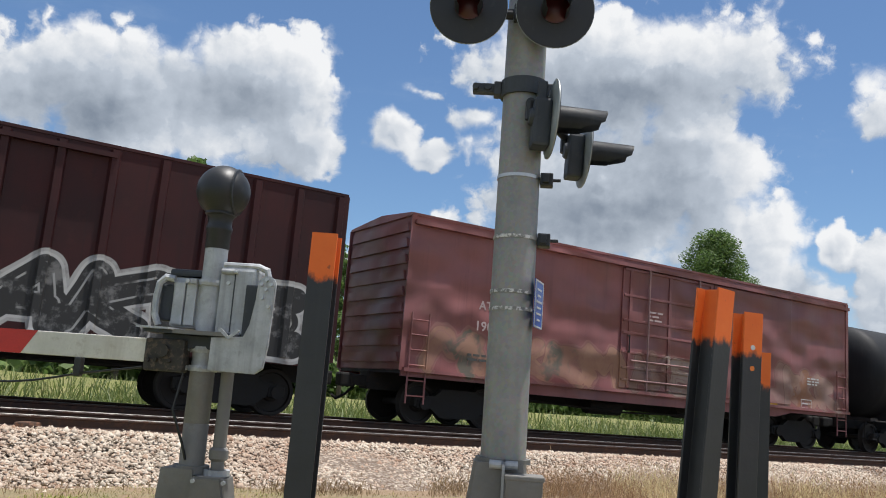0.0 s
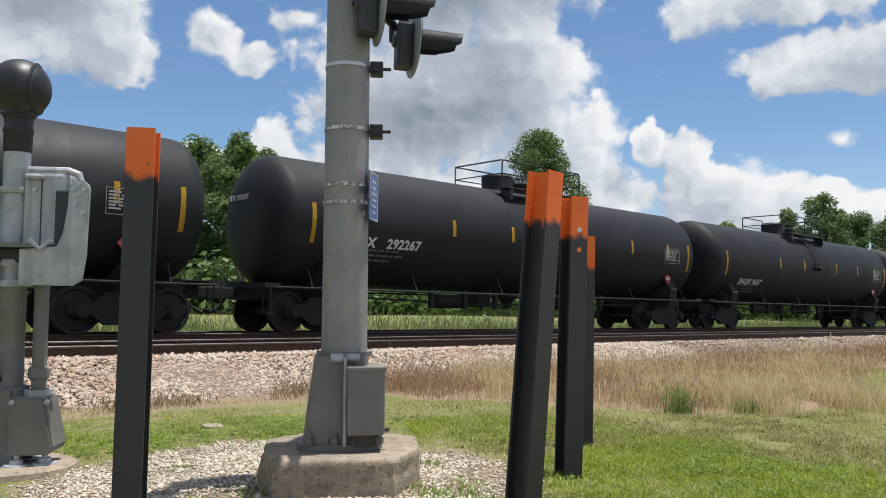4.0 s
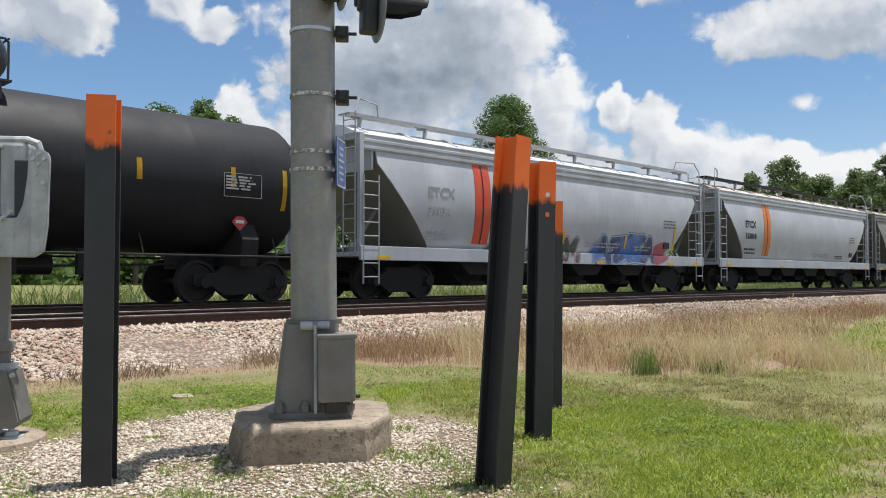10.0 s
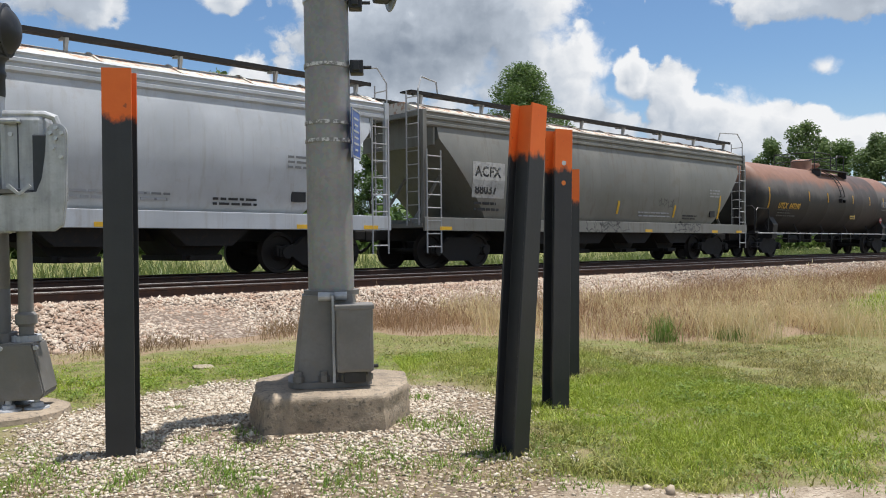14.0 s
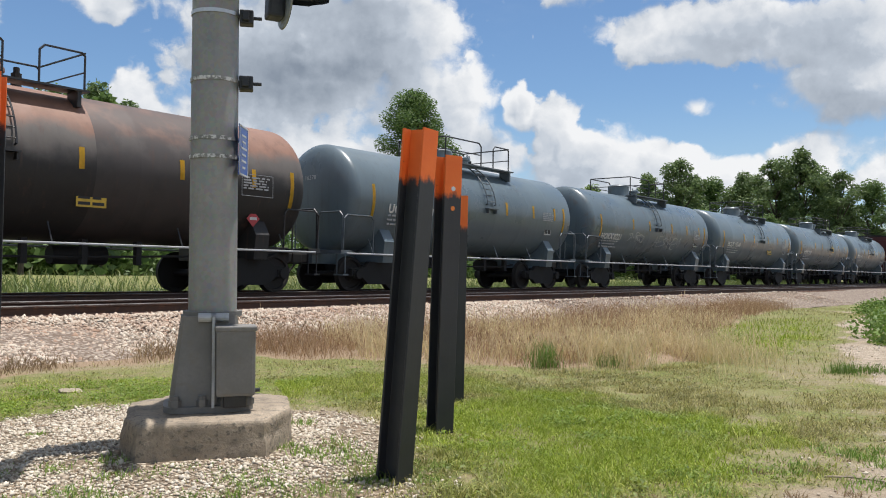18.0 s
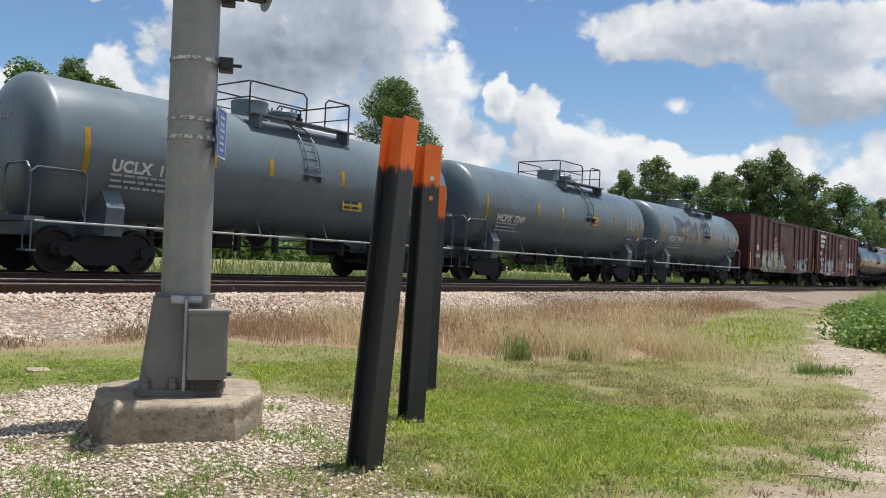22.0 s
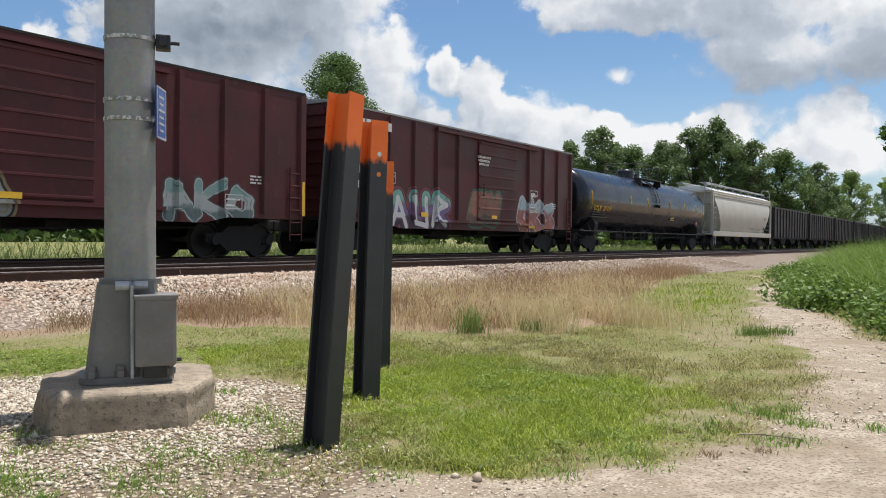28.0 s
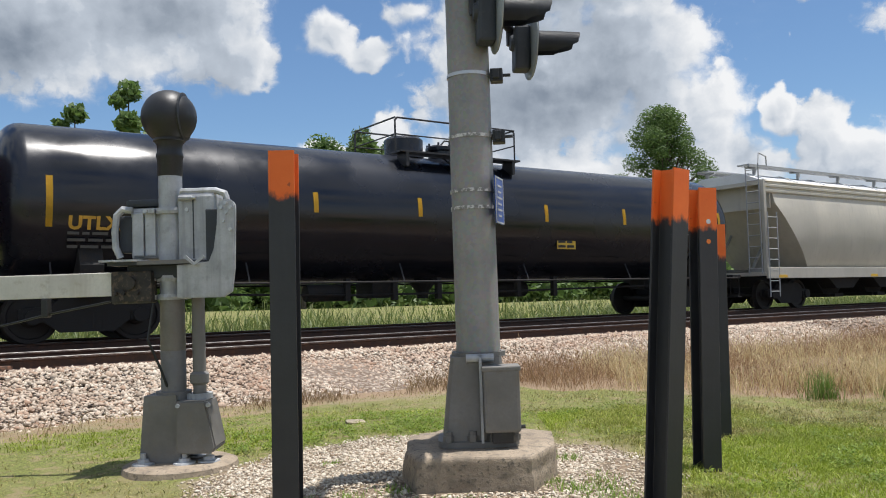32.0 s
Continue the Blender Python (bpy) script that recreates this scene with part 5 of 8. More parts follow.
def box_car(label, length, material, top=4.5, ribs=0, door=(0.42, 0.6), plug=True, seed=1, roof="box_maroon", letters="letter_white", mark=None):
    """A boxcar: sides with posts or smooth sheets, ribbed ends, a door, roof panels, sills, ladders, trucks."""
    car = thing("boxcar", label, "boxcar", "boxcars")
    half, w, floor = length / 2, 1.53, 1.12
    eave = top - 0.12
    d0, d1 = -half + door[0] * length, -half + door[1] * length
    for side, name in ((-1, "side_wall"), (1, "side_wall")):
        bm = mesh_bm()
        add_box(bm, -half, half, *sorted((side * w, side * (w - 0.06))), floor, eave)
        part(name, bm, material, car)
    for side in (-1, 1):
        bm = mesh_bm()
        add_box(bm, *sorted((side * (half - 0.06), side * (half + 0.0))), -w + 0.06, w - 0.06, floor, eave)
        end = part("end_wall", bm, material, car)
        for k in range(9):
            z = floor + 0.3 + (eave - floor - 0.5) * k / 8
            part("end_rib", add_prism(mesh_bm(), [(-w + 0.12, z - 0.13), (w - 0.12, z - 0.13), (w - 0.2, z + 0.07), (-w + 0.2, z + 0.07)], *sorted((side * half, side * (half + 0.055))), "X"), material, end)
        for y in (-w, w):
            bm = mesh_bm()
            add_box(bm, *sorted((side * (half - 0.05), side * (half + 0.07))), *sorted((y, y + (0.025 if y > 0 else -0.025))), floor, eave)
            part("corner_post", bm, material, car)
    # posts along the sides
    if ribs:
        for k in range(ribs + 1):
            x = -half + 0.12 + (length - 0.24) * k / ribs
            if d0 - 0.15 < x < d1 + 0.15:
                continue
            for side in (-1, 1):
                bm = mesh_bm()
                add_prism(bm, [(x - 0.10, side * w), (x + 0.10, side * w), (x + 0.06, side * (w + 0.085)), (x - 0.06, side * (w + 0.085))], floor + 0.02, eave - 0.05, "Z")
                part("side_post", bm, material, car)
    # doors
    door_top = eave - 0.22
    for side in (-1, 1):
        y = side * w
        leafs = [(d0, (d0 + d1) / 2), ((d0 + d1) / 2, d1)] if plug else [(d0, d1)]
        for a, b in leafs:
            bm = mesh_bm()
            add_box(bm, a + 0.02, b - 0.02, *sorted((y, y + side * 0.05)), floor + 0.1, door_top, 0.012)
            if plug and b == d1:
                part("door", bm, material, car)
                continue
            dr = part("door", bm, material, car)
            levels = (1.42, 1.72, 2.1, 2.58, 2.89, 3.51, door_top - 0.04) if plug else [floor + 0.16 + (door_top - floor - 0.24) * k / 7 for k in range(8)]
            for z in levels:
                part("door_rib", add_box(mesh_bm(), a + 0.05, b - 0.05, *sorted((y + side * 0.05, y + side * 0.085)), z - 0.03, z + 0.03, 0.008), material, dr)
            if plug:
                for x in (a + 0.28, (a + b) / 2, b - 0.12):
                    part("door_post", add_box(mesh_bm(), x - 0.05, x + 0.05, *sorted((y + side * 0.05, y + side * 0.082)), floor + 0.12, door_top - 0.02, 0.008), material, dr)
                for x in (a + 0.87, b - 0.62):
                    part("locking_rod", add_rod(mesh_bm(), (x, y + side * 0.12, floor + 0.05), (x, y + side * 0.12, door_top + 0.02), 0.022, 8), "rod_pale", dr)
                for z in (1.42, 1.9):
                    part("locking_bar", add_rod(mesh_bm(), (a + 0.3, y + side * 0.12, z), (b - 0.3, y + side * 0.12, z), 0.022, 8), "rod_pale", dr)
            bm = mesh_bm()
            add_tube(bm, [(a + 0.2, y + side * 0.1, 2.1), (a + 0.2, y + side * 0.16, 2.1), (a + 0.2, y + side * 0.16, 2.5), (a + 0.2, y + side * 0.1, 2.5)], 0.018)
            part("door_handle", bm, "truck_iron", dr)
        bm = mesh_bm()
        add_box(bm, max(-half, d0 - (d1 - d0) * 0.95), min(half, d1 + (d1 - d0) * 0.6), *sorted((y, y + side * 0.12)), door_top + 0.02, door_top + 0.11)
        add_box(bm, max(-half, d0 - (d1 - d0) * 0.95), min(half, d1 + (d1 - d0) * 0.6), *sorted((y, y + side * 0.12)), floor - 0.02, floor + 0.06)
        part("door_track", bm, material, car)
    # roof
    bm = mesh_bm()
    add_prism(bm, [(-w - 0.02, eave - 0.005), (-w - 0.02, eave + 0.05), (0, top + 0.04), (w + 0.02, eave + 0.05), (w + 0.02, eave - 0.005)], -half - 0.05, half + 0.05, "X")
    part("roof", bm, roof, car)
    bm = mesh_bm()
    count = 14
    for k in range(count + 1):
        x = -half + length * k / count
        add_prism(bm, [(-w + 0.1, eave + 0.04), (-w + 0.1, eave + 0.075), (0, top + 0.07), (w - 0.1, eave + 0.075), (w - 0.1, eave + 0.04), (0, top + 0.04)], x - 0.03, x + 0.03, "X")
    part("roof_seam", bm, roof, car)
    # sills and underframe
    bm = mesh_bm()
    for side in (-1, 1):
        y = side * (w + 0.005)
        add_prism(bm, [(-half, floor), (-half, floor - 0.12), (-half + 2.6, floor - 0.12), (-half + 3.3, floor - 0.26), (half - 3.3, floor - 0.26), (half - 2.6, floor - 0.12), (half, floor - 0.12), (half, floor)], *sorted((y, y - side * 0.06)))
    part("side_sill", bm, material, car)
    bm = mesh_bm()
    add_box(bm, -half, half, -1.45, 1.45, floor - 0.06, floor + 0.02)
    add_box(bm, -half - 0.1, half + 0.1, -0.2, 0.2, 0.68, 1.08, 0.02)
    for k in range(8):
        x = -half + 2.8 + (length - 5.6) * k / 7
        add_box(bm, x - 0.05, x + 0.05, -1.4, 1.4, 0.86, 1.08)
    add_rod(bm, (-1.8, -0.6, 0.72), (-0.7, -0.6, 0.72), 0.19, 12)
    add_rod(bm, (1.2, -0.7, 0.75), (1.7, -0.7, 0.75), 0.15, 12)
    add_tube(bm, [(-half + 3, -0.9, 0.75), (-1.0, -0.9, 0.62), (half - 3, -0.9, 0.75)], 0.025)
    part("underframe", bm, "under", car)
    for side in (-1, 1):
        for y, x in ((-w - 0.06, -side),):
            bm = mesh_bm()
            ladder_bm(bm, y, *sorted((side * (half - 0.12), side * (half - 0.55))), 0.45, 2.35, 6)
            part("ladder", bm, material, car)
        add_coupler(car, half + 0.1, side)
        add_truck(car, side * (half - 1.75))
    lines_of_print(car, -half + 1.6, 1.62, -w - 0.012, 1.2, 2, "letter_dim", 0.05, 0.1, seed)
    lines_of_print(car, half - 1.9, 2.05, -w - 0.012, 0.7, 3, letters, 0.04, 0.08, seed + 3)
    return car


def covered_hopper(label, length, material, roof, stripe=None, mark=None, seed=1, letters="letter_black", sill="hopper_grey"):
    """A covered hopper with curved sides, sloping ends under open end frames, roof hatches and a running board."""
    car = thing("covered_hopper", label, "hopper car", "covered hoppers")
    half = length / 2
    # section from the sill to the eave, curved
    sect = [(1.30, 1.22), (1.42, 1.45), (1.53, 1.85), (1.585, 2.35), (1.585, 2.85), (1.53, 3.3), (1.44, 3.62)]
    n = len(sect)
    slope = lambda z: half - 0.55 - max(0.0, (3.30 - z)) * 0.92      # how far the body reaches at each height
    bm = mesh_bm()
    for side in (-1, 1):
        cols = 15
        grid = []
        for y, z in sect:
            reach = slope(z)
            grid.append([bm.verts.new((-reach + 2 * reach * k / (cols - 1), side * y, z)) for k in range(cols)])
        for a, b in zip(grid, grid[1:]):
            for k in range(cols - 1):
                bm.faces.new((a[k], a[k + 1], b[k + 1], b[k]))
    bmesh.ops.recalc_face_normals(bm, faces=bm.faces)
    bmesh.ops.solidify(bm, geom=bm.faces[:], thickness=0.03)
    part("curved_side", bm, material, car, smooth=True)
    for side in (-1, 1):
        bm = mesh_bm()
        grid = [[bm.verts.new((side * slope(z), q * y, z)) for q in (-0.985, -0.5, 0, 0.5, 0.985)] for y, z in sect]
        for a, b in zip(grid, grid[1:]):
            for k in range(4):
                bm.faces.new((a[k], a[k + 1], b[k + 1], b[k]))
        bmesh.ops.recalc_face_normals(bm, faces=bm.faces)
        bmesh.ops.solidify(bm, geom=bm.faces[:], thickness=0.03)
        part("slope_sheet", bm, "hopper_cream" if material == "hopper_cream" else "hopper_dirty", car)
    # corrugated top chord
    bm = mesh_bm()
    for side in (-1, 1):
        prof = [(1.45, 3.60), (1.50, 3.64), (1.50, 3.70), (1.455, 3.73), (1.455, 3.77), (1.50, 3.80), (1.50, 3.86), (1.455, 3.89), (1.455, 3.93), (1.49, 3.97), (1.40, 4.02), (1.35, 3.98), (1.35, 3.60)]
        add_prism(bm, [(side * y, z) for y, z in prof], -half + 0.02, half - 0.02, "X")
    part("top_chord", bm, material, car)
    bm = mesh_bm()
    add_prism(bm, [(-1.42, 3.99), (-0.75, 4.27), (0.75, 4.27), (1.42, 3.99), (1.3, 3.94), (-1.3, 3.94)], -half + 0.03, half - 0.03, "X")
    for k in range(11):
        x = -half + 0.4 + (length - 0.8) * k / 10
        add_prism(bm, [(-1.42, 3.99), (-1.42, 4.02), (-0.75, 4.31), (0.75, 4.31), (1.42, 4.02), (1.42, 3.99)], x - 0.025, x + 0.025, "X")
    part("roof", bm, roof, car)
    bm = mesh_bm()
    for k in range(12):
        x = -half + 1.2 + (length - 2.4) * k / 11
        add_box(bm, x - 0.5, x + 0.5, -0.42, 0.42, 4.27, 4.36, 0.02)
    part("hatch_cover", bm, roof, car)
    for side in (-1, 1):
        bm = mesh_bm()
        add_box(bm, -half + 0.1, half - 0.1, *sorted((side * 0.55, side * 0.98)), 4.52, 4.56)
        add_box(bm, -half + 0.1, half - 0.1, *sorted((side * 0.96, side * 0.99)), 4.47, 4.56)
        ob = part("running_board", bm, "grey_metal" if roof == "hopper_roof_white" else "under", car)
        for k in range(8):
            x = -half + 0.5 + (length - 1.0) * k / 7
            bm = mesh_bm()
            add_prism(bm, [(side * 0.6, 4.52), (side * 0.97, 4.52), (side * 0.97, 4.46), (side * 0.9, 4.22), (side * 0.84, 4.22), (side * 0.84, 4.44), (side * 0.6, 4.47)], x - 0.03, x + 0.03, "X")
            part("board_bracket", bm, "grey_metal", ob)
    # sills, end frames, ladders
    for side in (-1, 1):
        bm = mesh_bm()
        add_box(bm, -half, half, *sorted((side * 1.50, side * 1.58)), 0.96, 1.30, 0.012)
        part("side_sill", bm, sill, car)
    for side in (-1, 1):
        ex = side * (half - 0.06)
        bm = mesh_bm()
        for y in (-1.48, 1.48):
            add_box(bm, ex - 0.06, ex + 0.06, y - 0.05, y + 0.05, 1.05, 4.0)
        add_box(bm, ex - 0.05, ex + 0.05, -1.48, 1.48, 3.86, 3.98)
        add_box(bm, *sorted((ex - side * 0.75, ex + side * 0.1)), -1.5, 1.5, 1.05, 1.16)
        part("end_frame", bm, sill, car)
        bm = mesh_bm()
        add_prism(bm, [(-1.42, 3.15), (1.42, 3.15), (1.42, 3.99), (0.75, 4.27), (-0.75, 4.27), (-1.42, 3.99)], *sorted((side * (half - 0.5), side * (half - 0.44))), "X")
        part("end_sheet", bm, material, car)
        bm = mesh_bm()
        ladder_bm(bm, -1.57, *sorted((ex - side * 0.02, ex - side * 0.5)), 0.4, 3.0 if side < 0 else 3.6, 8)
        ladder_bm(bm, ex + side * 0.1, -1.4, -0.95, 1.1, 4.5, 10, axis="Y")
        add_tube(bm, [(ex + side * 0.1, -1.4, 4.5), (ex - side * 0.1, -1.3, 4.85), (ex - side * 0.9, -1.0, 4.85), (ex - side * 1.0, -0.95, 4.5)], 0.02)
        part("ladder", bm, "grey_metal", car)
        bm = mesh_bm()
        for y in (-0.7, 0.7):
            add_box(bm, *sorted((side * (half - 2.6), side * (half - 0.3))), y - 0.05, y + 0.05, 1.1, 1.3, m=None)
            add_rod(bm, (side * (half - 0.35), y, 1.15), (side * (half - 1.4), y, 2.5), 0.05, 6)
        part("end_brace", bm, "hopper_dirty", car)
        add_coupler(car, half + 0.05, side)
        add_truck(car, side * (half - 1.75))
    # discharge bays
    for k in range(4):
        x = (k - 1.5) * (length - 6.6) / 4
        bm = mesh_bm()
        wide = (length - 6.6) / 8
        tops, bots = [(x - wide * 0.98, 1.42), (x + wide * 0.98, 1.42)], [(x + 0.42, 0.42), (x - 0.42, 0.42)]
        add_prism(bm, tops + bots, -0.75, 0.75)
        add_prism(bm, [(x - wide * 0.98, 1.24), (x + wide * 0.98, 1.24), (x + 0.5, 0.62), (x - 0.5, 0.62)], -1.28, 1.28)
        part("discharge_bay", bm, "under", car)
        bm = mesh_bm()
        add_box(bm, x - 0.45, x + 0.45, -0.95, 0.95, 0.32, 0.44, 0.02)
        add_rod(bm, (x - 0.3, -1.1, 0.38), (x - 0.3, -0.8, 0.38), 0.06, 8)
        part("gate", bm, "truck_iron", car)
    bm = mesh_bm()
    add_box(bm, -half, half, -0.2, 0.2, 0.72, 1.1, 0.02)
    part("centre_sill", bm, "under", car)
    y_of = lambda z: -np.interp(z, [q[1] for q in sect], [q[0] for q in sect]) - 0.012
    if stripe:
        for dx, mat in ((-0.17, stripe), (0.17, stripe), (0.0, "letter_black")):
            bm = mesh_bm()
            wide = 0.14 if dx else 0.025
            last = None
            for k in range(13):
                z = 1.45 + (3.60 - 1.45) * k / 12
                pair = [bm.verts.new((-half + 4.25 + dx + q * wide, y_of(z) - (0.0 if dx else 0.006), z)) for q in (-1, 1)]
                if last:
                    bm.faces.new((last[0], last[1], pair[1], pair[0]))
                last = pair
            part("stripe", bm, mat, car, smooth=True)
    if material == "hopper_dirty":
        bm = mesh_bm()
        last = None
        for k in range(7):
            z = 1.85 + 0.95 * k / 6
            pair = [bm.verts.new((-half + q, float(y_of(z)) + 0.004, z)) for q in (1.7, 2.95)]
            if last:
                bm.faces.new((last[0], last[1], pair[1], pair[0]))
            last = pair
        part("pale_patch", bm, "patch_pale", car)
    if mark:
        lettering(mark[0], 0.37, letters, car, (-half + mark[2], y_of(mark[3] + 0.02) + 0.006, mark[3]), "reporting_mark", 0.014, 1.0)
        lettering(mark[1], 0.32, letters, car, (-half + mark[2], y_of(mark[3] - 0.3) + 0.004, mark[3] - 0.46), "reporting_number", 0.012, 1.0)
        lines_of_print(car, -half + mark[2], 1.74, y_of(1.7) - 0.02, 1.1, 2, letters, 0.07, 0.16, seed)
    for x0, x1, z0, rows in ((half - 2.9, half - 2.0, 2.55, 3), (half - 6.6, half - 5.3, 1.66, 2)):
        lines_of_print(car, x0, z0, float(y_of(z0 - 0.1)) - 0.014, x1 - x0, rows, "letter_grey" if material == "hopper_dirty" else "letter_slate", 0.05, 0.11, seed + 5)
    part("data_square", add_box(mesh_bm(), half - 2.75, half - 2.4, float(y_of(1.66)) - 0.035, float(y_of(1.66)) + 0.01, 1.56, 1.78), "letter_black", car)
    lines_of_print(car, half - 7.4, 1.66, y_of(1.6) - 0.01, 1.9, 2, "letter_grey", 0.05, 0.11, seed + 1)
    lines_of_print(car, half - 4.6, 1.60, y_of(1.55) - 0.01, 1.1, 2, letters, 0.05, 0.1, seed + 2)
    for x, z0, tall in ((half - 2.1, 1.5, 0.85), (half - 5.2, 1.5, 0.42), (half - 8.6, 1.55, 0.42)) if material in ("hopper_dirty", "hopper_tagged") else ():
        bm = mesh_bm()
        last = None
        for k in range(5):
            z = z0 + tall * k / 4
            pair = [bm.verts.new((x + q, float(y_of(z)) - 0.004, z)) for q in (-0.055, 0.055)]
            if last:
                bm.faces.new((last[0], last[1], pair[1], pair[0]))
            last = pair
        part("reflective_strip", bm, "reflector", car)
    for f in (0.03, 0.33, 0.58, 0.84, 0.95):
        bm = mesh_bm()
        add_box(bm, -half + length * f, -half + length * f + 0.42, -1.588, -1.58, 0.98, 1.07)
        part("reflective_strip", bm, "reflector", car)
    return car


def gondola_car(label, length=15.6):
    car = thing("coal_car", label, "gondola car", "coal cars")
    half = length / 2
    for side in (-1, 1):
        bm = mesh_bm()
        add_box(bm, -half, half, *sorted((side * 1.5, side * 1.45)), 1.0, 3.55)
        add_box(bm, -half, half, *sorted((side * 1.57, side * 1.43)), 3.48, 3.62)
        part("side_wall", bm, "gondola_black", car)
        for k in range(13):
            x = -half + 0.1 + (length - 0.2) * k / 12
            bm = mesh_bm()
            add_box(bm, x - 0.07, x + 0.07, *sorted((side * 1.5, side * 1.58)), 1.0, 3.5)
            part("side_post", bm, "gondola_black", car)
        bm = mesh_bm()
        add_box(bm, *sorted((side * half, side * (half - 0.06))), -1.45, 1.45, 1.0, 3.55)
        part("end_wall", bm, "gondola_black", car)
        add_coupler(car, half + 0.1, side)
        add_truck(car, side * (half - 1.75))
    bm = mesh_bm()
    add_box(bm, -half, half, -1.45, 1.45, 0.9, 1.02)
    for x in (-2.2, 2.2):
        add_prism(bm, [(x - 1.6, 1.0), (x + 1.6, 1.0), (x + 0.6, 0.45), (x - 0.6, 0.45)], -1.2, 1.2)
    part("floor_bay", bm, "under", car)
    return car


TRAIN = []


def on_rails(car, near_end, far_end):
    """Notes where along the rails a car's ends stand at the clip's start."""
    TRAIN.append((car, (near_end + far_end) / 2))
    return car


def flat_y(y):
    return lambda z: y


def name_bars(car, x, z, widths, tall, y=-1.622):
    """A faded name as plain white bars, one for each letter."""
    for w in widths:
        part("name_bar", add_box(mesh_bm(), x, x + w - 0.06, y, y + 0.003, z, z + tall), "letter_white", car)
        x += w


def white_panel(car, x0, x1, z0, z1, rows, y=-1.62):
    """A thin white frame round rows of small print."""
    bm = mesh_bm()
    for a, b, c, d in ((x0, x1, z0, z0 + 0.018), (x0, x1, z1 - 0.018, z1), (x0, x0 + 0.018, z0, z1), (x1 - 0.018, x1, z0, z1)):
        add_box(bm, a, b, y, y + 0.003, c, d)
    part("data_frame", bm, "letter_white", car)
    lines_of_print(car, x0 + 0.05, z1 - 0.1, y - 0.001, x1 - x0 - 0.1, rows, "letter_white", 0.04, (z1 - z0 - 0.06) / rows, rows)


def yellow_mark(car, x, z, w, h, y=-1.622):
    part("reflective_strip", add_box(mesh_bm(), x, x + w, y, y + 0.003, z, z + h), "reflector", car)


def yellow_plate(car, x, z, radius, centre, w=0.62, h=0.28):
    """A yellow placard with rows of print, fixed to a tank's shell."""
    y = -math.sqrt(max(0.0, radius ** 2 - (z - centre) ** 2)) - 0.02
    plate = part("warning_plate", add_box(mesh_bm(), x - w / 2, x + w / 2, y - 0.006, y, z - h / 2, z + h / 2), "plate_yellow", car)
    lines_of_print(plate, x - w * 0.44, z + h * 0.28, y - 0.009, w * 0.88, 2, "letter_black", h * 0.22, h * 0.42, 5)


